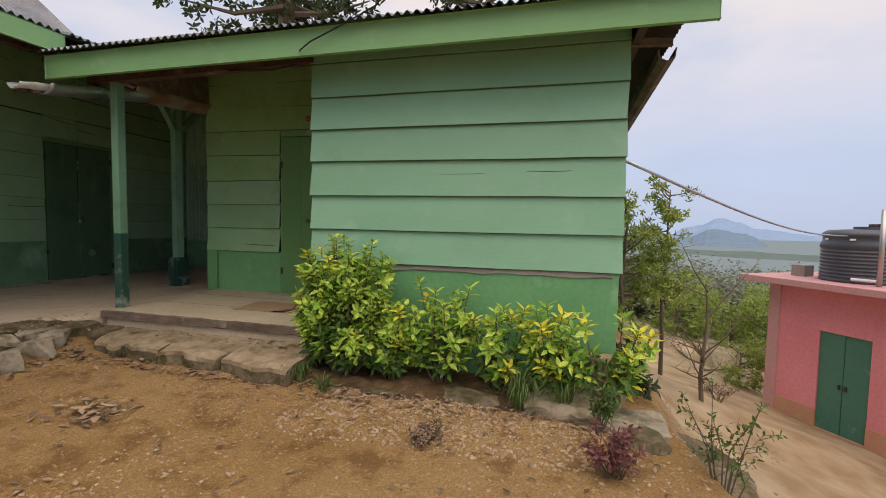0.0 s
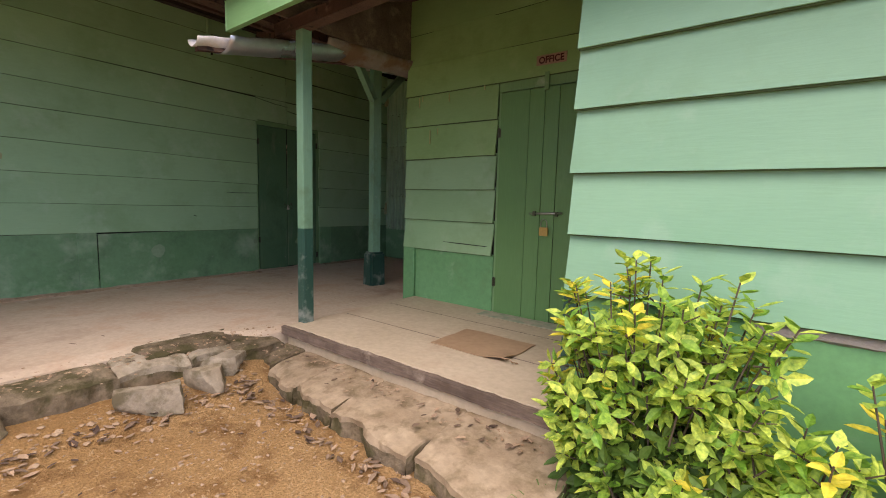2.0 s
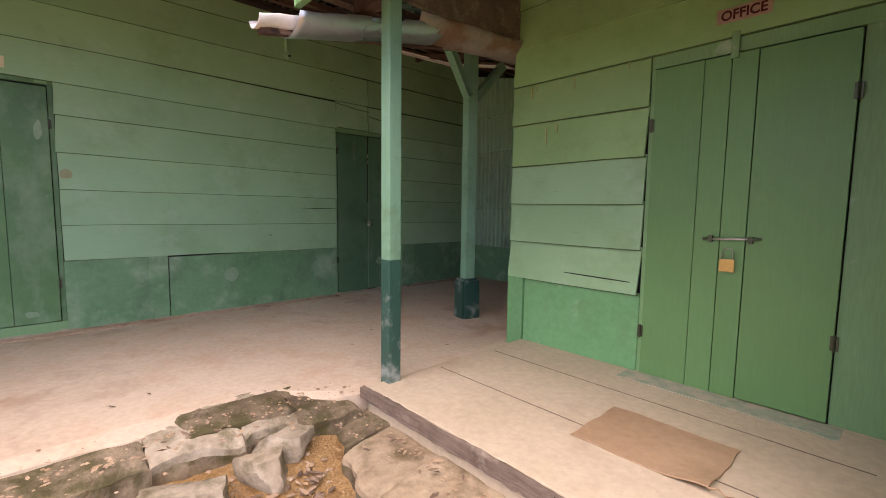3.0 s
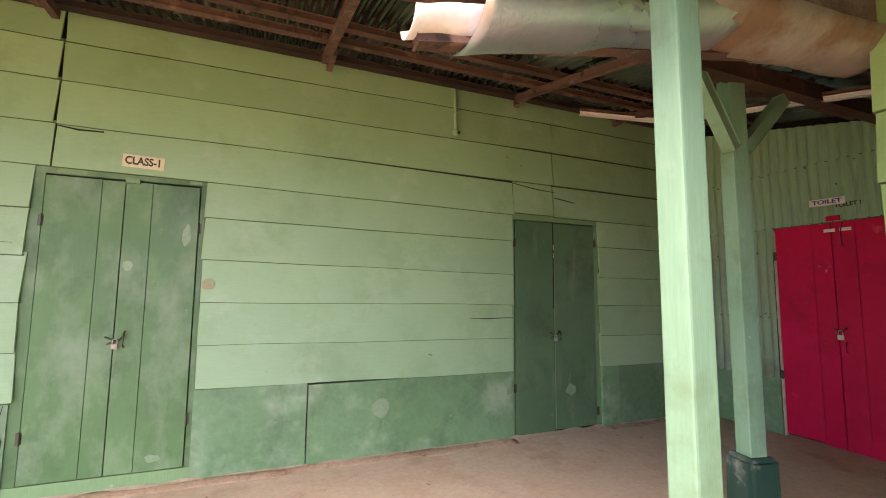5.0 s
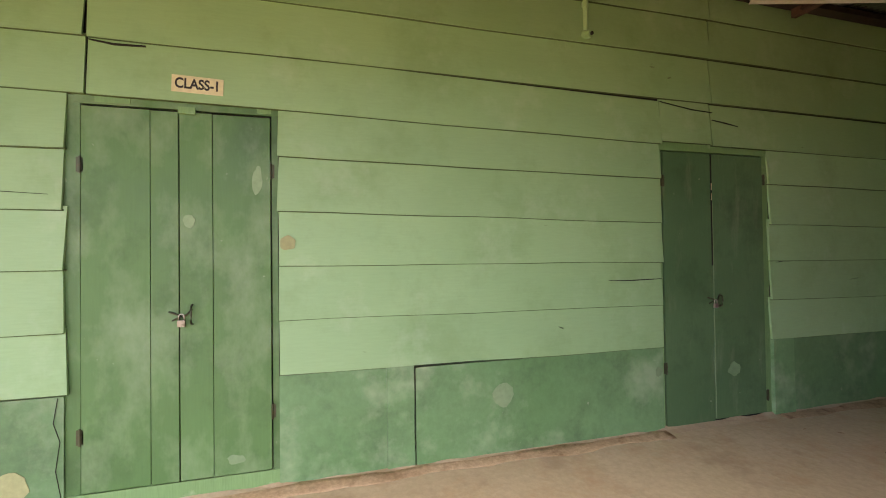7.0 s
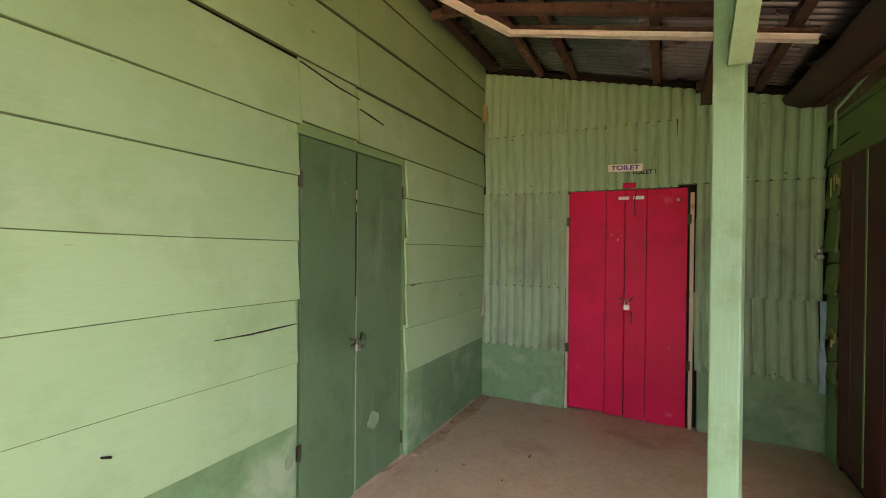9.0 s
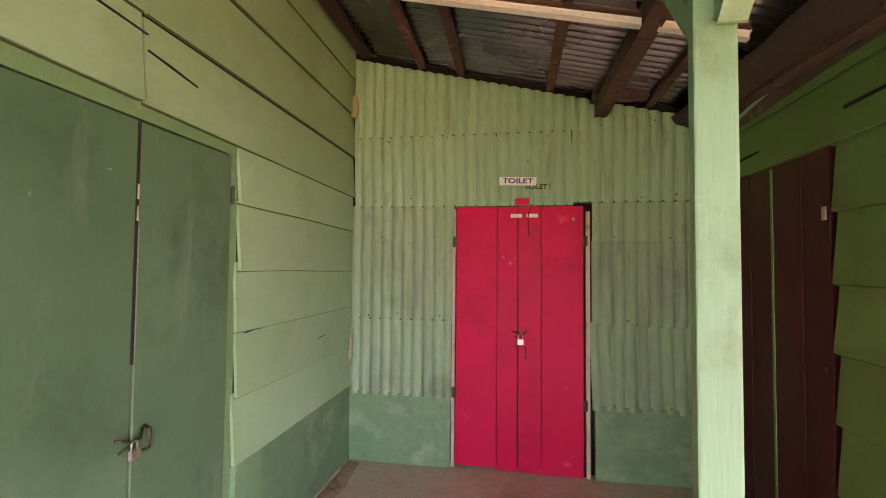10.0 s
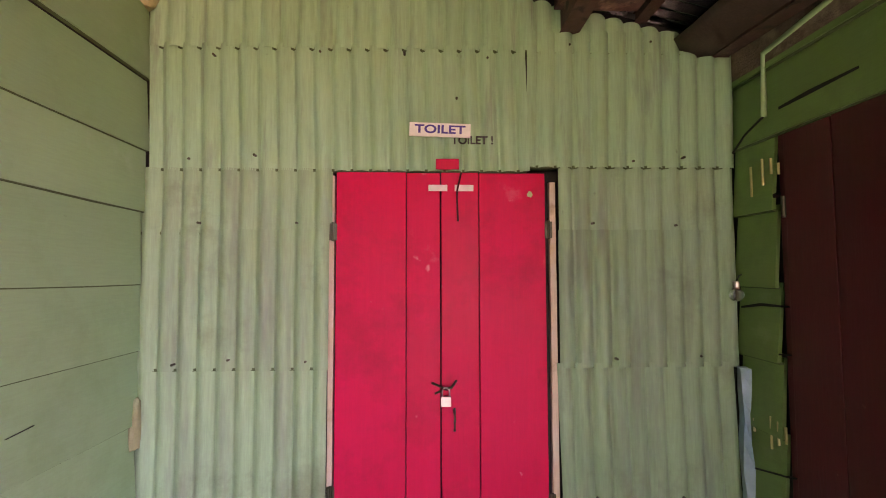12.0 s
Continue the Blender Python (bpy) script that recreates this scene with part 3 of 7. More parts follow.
wall_siding = structure("wall_siding", boxed((RETURN_X + 0.03, SIDING_Y + 0.02, -0.6), (0.50, SIDING_Y + 0.12, 2.75)), DARK, "timber backing of the office front wall", "wall")
SC = [0.606, 0.905, 1.213, 1.522, 1.816, 2.106, 2.41, 2.72]
for k, (a, b) in enumerate(zip(SC, SC[1:])):
    board(wall_siding, on_siding, RETURN_X - 0.03, 0.515, a, b, SIDING, 400 + k, lap=0.034, thick=0.02, wave=0.004, ends=0.01)
part("plinth", boxed((RETURN_X - 0.0, SIDING_Y - 0.02, -0.62), (0.50, SIDING_Y + 0.1, 0.60), 0.008), PLINTH, wall_siding, "bright green painted cement plinth")
part("mortar_scar", extrude_profile(bmesh.new(), on_siding, [(0.0, 0.605), (0.03, 0.60), (0.034, 0.56), (0.0, 0.55)], [-1.45 + 1.9 * i / 24 for i in range(25)],
     lambda i, j, u: (0, 0.006 * noise.noise(Vector((u * 5, j, 1))), 0.03 * noise.noise(Vector((u * 4, j, 0))) if j > 1 else 0)), MORTAR, wall_siding, "grey mortar where the paint has fallen away")

wall_return = structure("wall_return", boxed((RETURN_X, SIDING_Y + 0.03, -0.4), (RETURN_X + 0.1, OFFICE_Y + 0.1, 2.75)), DARK, "timber backing of the porch return wall", "wall")
for k, (a, b) in enumerate(zip(SC, SC[1:])):
    board(wall_return, on_return, SIDING_Y + 0.0, OFFICE_Y, a, b, MINT, 500 + k, lap=0.02, thick=0.014)
part("plinth", boxed((RETURN_X - 0.02, SIDING_Y + 0.0, -0.4), (RETURN_X, OFFICE_Y, 0.60)), PLINTH, wall_return)
part("corner_post", boxed((RETURN_X - 0.045, SIDING_Y - 0.025, -0.3), (RETURN_X + 0.03, SIDING_Y + 0.05, 0.62), 0.006), POST_DARK, wall_return, "dark teal painted corner post")

wall_east = structure("wall_east", boxed((0.40, SIDING_Y + 0.12, -1.2), (0.50, 10.5, 2.75)), PLINTH, "green painted end wall of the office", "wall")
wall_north = structure("wall_north", boxed((-4.5, 10.4, -0.5), (0.40, 10.5, 2.75)), PLINTH, "plain back wall of the office", "wall")

wall_side = structure("wall_side", boxed((SIDE_X + 0.02, OFFICE_Y + 0.14, FLOOR_Z - 0.3), (SIDE_X + 0.14, 10.4, 2.95)), DARK, "timber backing of the passage side wall", "wall")
MD = (6.41, 7.34)
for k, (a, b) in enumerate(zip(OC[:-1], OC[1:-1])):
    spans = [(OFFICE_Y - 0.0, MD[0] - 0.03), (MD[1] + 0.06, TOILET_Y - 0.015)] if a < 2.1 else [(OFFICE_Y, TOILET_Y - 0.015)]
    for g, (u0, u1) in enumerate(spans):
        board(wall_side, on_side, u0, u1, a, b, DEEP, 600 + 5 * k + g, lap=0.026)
for u0, u1 in ((OFFICE_Y + 0.13, MD[0] - 0.03), (MD[1] + 0.06, TOILET_Y - 0.03)):
    part("dado_panel", boxed((SIDE_X - 0.015, u0, FLOOR_Z - 0.05), (SIDE_X + 0.02, u1, 0.55), 0.004), DADO, wall_side)

# ---- roofs ----
slope = math.atan(0.232)
roof_veranda = tagged(new("roof_veranda"), "weathered corrugated iron roof over the veranda", "roof", kind="structure")


def on_veranda_roof(u, v, n):       # u is y, v runs from the high side down
    x = -9.5 + v * math.cos(slope)
    return Vector((x, u, roof_z(x) + 0.075 + n))


for u0, u1, v1 in ((-6.5, -3.6, 4.82), (-3.62, -0.7, 4.82), (-0.72, 1.4, 4.82), (1.38, 3.42, 4.82), (3.40, 5.6, 4.91), (5.58, 8.2, 4.91)):
    part("roof_sheet", corrugated(bmesh.new(), on_veranda_roof, u0, u1, 0.0, v1, 0.076, 0.034, per=8), IRON, roof_veranda, smooth=True)
for x in (-6.92, -6.59, -5.88, -5.14):
    part("purlin", beam(bmesh.new(), (x, -6.4, roof_z(x) + 0.026), (x, 7.64, roof_z(x) + 0.026), 0.05, 0.05), TIMBER, roof_veranda)
for y in (-4.35, -2.5, -0.65, 1.2, 3.07, 4.92, 6.2):
    part("rafter", beam(bmesh.new(), (-7.28, y, roof_z(-7.28) - 0.03), (-5.0 if y < 3.5 else -5.46, y, roof_z(-5.0 if y < 3.5 else -5.46) - 0.03), 0.045, 0.06), TIMBER, roof_veranda)
    part("rafter_block", boxed((-7.40, y + 0.025, roof_z(-7.2) - 0.05), (-7.12, y + 0.075, roof_z(-7.2) + 0.02), 0.006), TIMBER, roof_veranda)
part("wall_plate", beam(bmesh.new(), (-7.40, -6.0, 3.345), (-7.40, 7.6, 3.345), 0.08, 0.05), SHADED_TIMBER, roof_veranda)
part("eave_beam", beam(bmesh.new(), (-5.50, 1.3, 2.79), (-5.50, 7.64, 2.79), 0.085, 0.12), TIMBER, roof_veranda)
part("bearer_block", boxed((-5.58, 7.50, 2.83), (-5.17, 7.60, 2.90), 0.006), TIMBER, roof_veranda)
part("fascia", beam(bmesh.new(), (-4.80, -6.4, 2.67), (-4.80, 3.42, 2.67), 0.03, 0.19), FASCIA, roof_veranda, "green painted eave board")

roof_office = tagged(new("roof_office"), "weathered corrugated iron roof over the office", "roof", kind="structure")
EAVE_Y, RIDGE_Y, OSLOPE = 3.18, 7.1, 0.36


def on_office_roof(u, v, n):        # u is x, v runs up from the eave
    y = EAVE_Y + v
    return Vector((u, y, 2.53 + OSLOPE * v + n))


def on_office_back(u, v, n):
    y = RIDGE_Y + v
    return Vector((u, y, 2.53 + OSLOPE * (RIDGE_Y - EAVE_Y) - OSLOPE * v + n))


xs = [-4.92, -3.4, -1.9, -0.4, 1.08]
for u0, u1 in zip(xs, xs[1:]):
    part("roof_sheet", corrugated(bmesh.new(), on_office_roof, u0, u1 + 0.02, 0.0, RIDGE_Y - EAVE_Y, 0.076, 0.030, per=8), IRON, roof_office, smooth=True)
    part("roof_sheet", corrugated(bmesh.new(), on_office_back, u0, u1 + 0.02, 0.0, RIDGE_Y - EAVE_Y, 0.076, 0.018, per=6), IRON, roof_office, smooth=True)
part("fascia", beam(bmesh.new(), (-4.84, 3.28, 2.408), (0.98, 3.28, 2.438), 0.03, 0.215), FASCIA, roof_office, "green painted eave board")
part("eave_beam", beam(bmesh.new(), (-4.85, 3.72, 2.43), (-2.2, 3.72, 2.47), 0.09, 0.10), TIMBER, roof_office, "reddish brown timber beam")
for x in (-4.6, -3.9, -3.2, -2.5, -1.0, 0.2):
    part("rafter", beam(bmesh.new(), (x, 3.31, 2.51), (x, 7.0, 2.51 + OSLOPE * 3.69), 0.05, 0.08), TIMBER, roof_office)
for y in (3.5, 4.3, 5.05):
    part("purlin", beam(bmesh.new(), (-4.9, y, 2.53 + OSLOPE * (y - EAVE_Y) - 0.035), (1.0, y, 2.53 + OSLOPE * (y - EAVE_Y) - 0.035), 0.05, 0.04), TIMBER, roof_office)
tagged(mesh_object("ceiling", boxed((-4.6, SIDING_Y + 1.6, 2.82), (0.4, 10.3, 2.86)), DARK), "boarded ceiling over the office", "ceiling", kind="structure")

# boarding that closes the side of the office roof above the valley
bm = bmesh.new()
ring = [(3.34, 2.50), (3.34, 2.55), (7.05, 2.53 + OSLOPE * 3.87 - 0.03), (10.4, 2.53 + OSLOPE * 0.6), (10.4, 2.45)]
fr = [bm.verts.new((-4.70, a, b)) for a, b in ring]
bk = [bm.verts.new((-4.67, a, b)) for a, b in ring]
bm.faces.new(fr)
bm.faces.new(bk[::-1])
for i in range(len(ring)):
    bm.faces.new((fr[i], fr[(i + 1) % len(ring)], bk[(i + 1) % len(ring)], bk[i]))
part("gable_boarding", bm, GREY_WOOD, roof_office, "dark weathered gable boarding")
part("east_sheet", corrugated(bmesh.new(), lambda u, v, n: Vector((0.45 + v, u, 2.63 - 0.42 * v + n)), 3.30, 10.6, 0.0, 0.40, 0.076, 0.018, per=6), RUST, roof_office, "dark corrugated sheet over the end eave", smooth=True)
part("east_board", beam(bmesh.new(), (0.56, 3.4, 2.47), (0.56, 10.4, 2.47), 0.05, 0.14), RUST, roof_office)

# ---- steep main roof of the classroom block ----
roof_class = tagged(new("roof_class"), "steep corrugated iron roof over the classrooms", "roof", kind="structure")
for u0, u1 in ((-6.5, -3.4), (-3.42, -0.3), (-0.32, 2.8), (2.78, 5.7)):
    part("roof_sheet", corrugated(bmesh.new(), lambda u, v, n: Vector((-7.35 - v, u, 3.60 + 0.82 * v + n)), u0, u1, 0.0, 2.9, 0.076, 0.02, per=6), IRON, roof_class, smooth=True)
    part("roof_sheet", corrugated(bmesh.new(), lambda u, v, n: Vector((-10.25 - v, u, 5.98 - 0.82 * v + n)), u0, u1, 0.0, 2.9, 0.076, 0.02, per=4), IRON, roof_class, smooth=True)
bm = bmesh.new()
ring = [(-7.45, 3.45), (-10.25, 5.92), (-13.0, 3.65), (-13.0, 3.4)]
fr, bk = [bm.verts.new((a, 5.55, b)) for a, b in ring], [bm.verts.new((a, 5.6, b)) for a, b in ring]
bm.faces.new(fr)
bm.faces.new(bk[::-1])
for i in range(4):
    bm.faces.new((fr[i], fr[(i + 1) % 4], bk[(i + 1) % 4], bk[i]))
part("gable", bm, PLINTH, roof_class, "green boarded gable")

# ---- the classroom block behind the long wall, closed ----
structure("wall_class_back", boxed((-13.0, -6.0, -0.4), (-12.9, 8.0, 3.5)), PLINTH, "plain back wall of the classroom block", "wall")


# ---- doors ----
def on_toilet(u, n, w):
    return Vector((u, TOILET_Y - n, w))


STEEL = surface("dull_dark_steel", (0.06, 0.068, 0.045), (0.10, 0.11, 0.075), fine=60, wear=(0.11, 0.075, 0.055), wear_at=(0.55, 0.7), wear_scale=30, rough=0.45, metal=0.8, bump=0.1)
BRIGHT = surface("worn_bright_steel", (0.45, 0.43, 0.40), (0.55, 0.53, 0.5), fine=60, rough=0.35, metal=0.9, bump=0.05)
DULL = surface("tarnished_padlock_steel", (0.30, 0.26, 0.21), (0.40, 0.36, 0.30), fine=60, wear=(0.14, 0.11, 0.08), wear_at=(0.5, 0.66), wear_scale=40, rough=0.45, metal=0.7, bump=0.1)
BRASS = surface("brass_padlock_body", (0.55, 0.36, 0.12), (0.62, 0.42, 0.16), fine=60, rough=0.35, metal=0.8, bump=0.05)
CREAM = surface("cream_sign_paint", (0.66, 0.62, 0.42), (0.73, 0.69, 0.48), fine=40, wear=(0.5, 0.42, 0.3), wear_at=(0.62, 0.72), wear_scale=14, rough=0.6, bump=0.1, vary=0.0)
PALE = surface("pale_bare_wood", (0.55, 0.45, 0.33), (0.66, 0.56, 0.44), UPRIGHT, fine=10, wear=(0.3, 0.2, 0.12), wear_at=(0.58, 0.7), wear_scale=6, rough=0.8, bump=0.3)
WHITE = surface("white_card", (0.74, 0.74, 0.72), (0.80, 0.80, 0.78), fine=30, rough=0.5, bump=0.05, vary=0.0)
INK = surface("black_ink", (0.02, 0.02, 0.022), (0.03, 0.03, 0.03), fine=40, rough=0.6, bump=0.02, vary=0.0)
BLUE_INK = surface("violet_blue_ink", (0.06, 0.04, 0.25), (0.08, 0.055, 0.30), fine=40, rough=0.6, bump=0.02, vary=0.0)
FRAME_GREEN = surface("green_door_frame_paint", (0.13, 0.29, 0.13), (0.17, 0.34, 0.16), UPRIGHT, fine=9, wear=(0.34, 0.46, 0.32), wear_at=(0.6, 0.72), wear_scale=5, rough=0.55, bump=0.25)
PATCH = surface("pale_plaster_patch", (0.17, 0.30, 0.18), (0.25, 0.37, 0.24), fine=30, rough=0.8, bump=0.2)
TAN_PATCH = surface("tan_bare_patch", (0.30, 0.35, 0.19), (0.38, 0.38, 0.22), fine=30, rough=0.8, bump=0.2)


def flat_part(name, place, u0, u1, w0, w1, n0, n1, material, parent, label="", bevel=0.003):
    p0, p1 = place(u0, n0, w0), place(u1, n1, w1)
    return part(name, boxed([min(q) for q in zip(p0, p1)], [max(q) for q in zip(p0, p1)], bevel), material, parent, label)


def door(name, label, place, u0, u1, z0, z1, planks, leaf, material, n=0.0, thick=0.03, sag=(0, 0, 0, 0)):
    """A door of upright planks, in two leaves that meet at u = leaf; sag lifts or drops each plank's foot."""
    d = tagged(new(name), label, "door", kind="structure")
    joints = [u0] + list(planks) + [u1]
    for i, (a, b) in enumerate(zip(joints, joints[1:])):
        lo = a + (0.003 if abs(a - leaf) < 0.001 else 0.0018)
        hi = b - (0.003 if abs(b - leaf) < 0.001 else 0.0018)
        flat_part("plank", place, lo, hi, z0 + sag[i % len(sag)], z1 - 0.003 * (i % 2), n, n + thick + 0.002 * (i % 2), material, d, bevel=0.003)
    return d


def hinge(d, place, u, w, n):
    bm = boxed([min(q) for q in zip(place(u - 0.018, n, w - 0.04), place(u + 0.018, n + 0.006, w + 0.04))],
               [max(q) for q in zip(place(u - 0.018, n, w - 0.04), place(u + 0.018, n + 0.006, w + 0.04))], 0.002)
    tube(bm, [place(u, n + 0.008, w - 0.045), place(u, n + 0.008, w + 0.045)], 0.007, 8)
    part("hinge", bm, STEEL, d, "steel butt hinge")


def padlock(name, place, u, w, n, body, label, size=1.0):
    p = thing(name, label, "padlock", place(u, n, w))
    o = place(u, n, w)

    def at(a, b, c):
        return place(u + a * size, n + b, w + c * size) - o
    lo, hi = at(-0.02, 0.002, -0.05), at(0.02, 0.018, -0.012)
    part("body", boxed([min(q) for q in zip(lo, hi)], [max(q) for q in zip(lo, hi)], 0.003), body, p)
    pts = [at(-0.014, 0.010, -0.015)] + [at(-0.014 * math.cos(k * math.pi / 8), 0.010, 0.008 + 0.014 * math.sin(k * math.pi / 8)) for k in range(9)] + [at(0.014, 0.010, -0.015)]
    part("shackle", tube(bmesh.new(), pts, 0.0035, 8), BRIGHT, p, "steel shackle", smooth=True)
    return p


def hasp(d, place, u, w, n):
    bm = bmesh.new()
    tube(bm, [place(u - 0.06, n + 0.004, w + 0.02), place(u - 0.02, n + 0.016, w + 0.005), place(u + 0.01, n + 0.012, w - 0.01)], 0.006, 6)
    tube(bm, [place(u + 0.055, n + 0.004, w + 0.03), place(u + 0.03, n + 0.02, w + 0.0), place(u, n + 0.012, w - 0.005)], 0.006, 6)
    tube(bm, [place(u - 0.045, n + 0.004, w - 0.03), place(u - 0.01, n + 0.016, w - 0.012)], 0.005, 6)
    part("hasp", bm, STEEL, d, "rusty iron hasp and staple", smooth=True)


def handle(d, place, u, w, n, ln=0.09):
    pts = [place(u, n, w + ln / 2), place(u, n + 0.025, w + ln / 2 - 0.01), place(u, n + 0.03, w), place(u, n + 0.025, w - ln / 2 + 0.01), place(u, n, w - ln / 2)]
    part("handle", tube(bmesh.new(), pts, 0.006, 8), STEEL, d, "curved iron pull handle", smooth=True)


def disc(parent, name, place, u, w, n, ru, rw, material, label="", seed=0):
    """A rounded patch of bare or filled surface, with an uneven outline, 2 mm thick."""
    bm = bmesh.new()
    ring, back = [], []
    for k in range(20):
        a = k * math.pi / 10
        r = 1 + 0.3 * noise.noise(Vector((math.cos(a) * 1.3, math.sin(a) * 1.3, seed * 3.7))) + 0.14 * noise.noise(Vector((math.cos(a) * 4, math.sin(a) * 4, seed * 1.7)))
        ring.append(bm.verts.new(place(u + ru * r * math.cos(a), n + 0.002, w + rw * r * math.sin(a))))
        back.append(bm.verts.new(place(u + ru * r * math.cos(a), n - 0.004, w + rw * r * math.sin(a))))
    bm.faces.new(ring)
    bm.faces.new(back[::-1])
    for k in range(20):
        bm.faces.new((ring[k], ring[(k + 1) % 20], back[(k + 1) % 20], back[k]))
    return part(name, bm, material, parent, label)


def lettering(parent, text, place, u, w, n, height, material, width=None, flip=False, tilt=0.0, name="lettering"):
    """Raised painted letters from the built-in font, laid on a wall; flip where u runs to the left as one reads."""
    cu = bpy.data.curves.new(name, "FONT")
    cu.body, cu.size, cu.extrude, cu.offset, cu.align_x, cu.align_y = text, height * 1.35, 0.0008, height * 0.035, "CENTER", "CENTER"
    tmp = bpy.data.objects.new("tmp", cu)
    scene.collection.objects.link(tmp)
    dg = bpy.context.evaluated_depsgraph_get()
    me = bpy.data.meshes.new_from_object(tmp.evaluated_get(dg))
    bpy.data.objects.remove(tmp)
    xs_ = [v.co.x for v in me.vertices]
    k = width / (max(xs_) - min(xs_)) if width else 1.0
    ct, st = math.cos(tilt), math.sin(tilt)
    for v in me.vertices:
        a, b, c = v.co.x * k, v.co.y, v.co.z
        a, b = a * ct - b * st, a * st + b * ct
        v.co = place(u + (-a if flip else a), n + 0.0025 + c, w + b)
    me.materials.clear()
    me.materials.append(material)
    ob = new(name, me)
    ob.parent = parent
    return ob


def sign(name, label, place, u0, u1, w0, w1, n, board_mat, text, ink, flip=False, tilt=0.0, height=None):
    s = thing(name, label, "sign", (0, 0, 0))
    cu_, cw = (u0 + u1) / 2, (w0 + w1) / 2
    hu, hw = (u1 - u0) / 2, (w1 - w0) / 2
    sg = -1 if flip else 1

    def turned(u, nn, w):
        return place(cu_ + sg * ((u * math.cos(tilt)) - w * math.sin(tilt)), nn, cw + u * math.sin(tilt) + w * math.cos(tilt))
    bm = extrude_profile(bmesh.new(), turned, [(n, hw), (n + 0.008, hw), (n + 0.008, -hw), (n, -hw)], [-hu, -hu * 0.3, hu * 0.4, hu])
    part("board", bm, board_mat, s)
    lettering(s, text, lambda u, nn, w: turned(u, nn, w), 0, 0, n + 0.008, height or hw * 1.25, ink, hu * 1.66)
    return s


# classroom door 1
d1 = door("door_1", "bottle green plank double door, padlocked, paint scuffed pale", on_class, D1[0] + 0.04, D1[1] - 0.03, 0.06, 2.14, (1.568, 1.710, 1.883), 1.710, DOOR_GREEN, n=-0.012, sag=(0.0, 0.0, 0.0, 0.0))
for a, b in ((D1[0] - 0.045, D1[0] + 0.034), (D1[1] - 0.026, D1[1] + 0.010)):
    flat_part("jamb", on_class, a, b, FLOOR_Z, 2.20, -0.03, 0.004, DOOR_GREEN, d1)
flat_part("lintel", on_class, D1[0] + 0.0, D1[1] + 0.02, 2.155, 2.205, -0.03, 0.006, DOOR_GREEN, d1)
for a, b in ((1.30, 1.47), (2.12, 2.20)):
    flat_part("lintel_patch", on_class, a, b, 2.165, 2.200, 0.0, 0.009, FRAME_GREEN, d1, "pale unpainted strip")
flat_part("sill", on_class, D1[0] - 0.03, D1[1] + 0.03, FLOOR_Z - 0.02, 0.052, -0.03, 0.015, FRAME_GREEN, d1, "worn painted cement threshold")
for u, w in ((D1[0] + 0.036, 1.82), (D1[0] + 0.036, 0.36), (D1[1] - 0.027, 1.82), (D1[1] - 0.027, 0.40)):
    hinge(d1, on_class, u, w, 0.012)
hasp(d1, on_class, 1.720, 0.99, 0.02)
handle(d1, on_class, 1.775, 0.99, 0.02, 0.11)
disc(d1, "pale_patch", on_class, 2.12, 1.76, 0.02, 0.028, 0.085, PATCH, seed=1)
disc(d1, "pale_patch", on_class, 2.0, 0.145, 0.02, 0.045, 0.03, PATCH, seed=2)
disc(d1, "pale_patch", on_class, 1.76, 1.52, 0.022, 0.03, 0.04, PATCH, seed=3)
flat_part("toggle", on_class, 1.71, 1.80, 2.125, 2.165, 0.018, 0.04, FRAME_GREEN, d1, "small turning wooden latch")
padlock("padlock", on_class, 1.725, 0.975, 0.03, DULL, "small scratched dull steel padlock on a green door", 1.0)

# classroom door 2
d2 = door("door_2", "dark green narrow plank double door, padlocked", on_class, D2[0] + 0.02, D2[1] - 0.085, -0.03, 2.09, (5.485,), 5.485, DOOR_WORN, n=-0.012, sag=(0.0, 0.012))
for a, b in ((D2[0] - 0.012, D2[0] + 0.015), (D2[1] - 0.082, D2[1] - 0.012)):
    flat_part("jamb", on_class, a, b, FLOOR_Z, 2.215, -0.03, 0.006, FRAME_GREEN, d2)
flat_part("lintel", on_class, D2[0] - 0.012, D2[1] - 0.02, 2.10, 2.212, -0.03, 0.010, FRAME_GREEN, d2)
for u, w in ((D2[0] + 0.02, 1.86), (D2[0] + 0.02, 0.42), (D2[1] - 0.07, 1.90), (D2[1] - 0.07, 0.12)):
    hinge(d2, on_class, u, w, 0.012)
hasp(d2, on_class, 5.48, 0.93, 0.02)
handle(d2, on_class, 5.545, 0.92, 0.02, 0.09)
flat_part("worn_edge", on_class, 5.4885, 5.4935, -0.01, 1.70, 0.0185, 0.0225, PATCH, d2, "bare worn edge of the leaf", 0)
flat_part("gap", on_class, 5.476, 5.4875, 1.2, 2.085, 0.0175, 0.0215, DARK, d2, "dark gap between the leaves", 0)
# Two pale slips stand for daylight showing through the gap.
for k in (1.72, 1.80):
    flat_part("gap_chink", on_class, 5.4795, 5.4875, k, k + 0.055, 0.021, 0.0225, PALE, d2, "pale strip painted as daylight in the gap", 0)
disc(d2, "pale_patch", on_class, 5.68, 0.365, 0.021, 0.06, 0.05, PATCH, seed=4)
padlock("padlock", on_class, 5.485, 0.91, 0.03, BRIGHT, "small steel padlock hanging on a dark green door", 0.9)

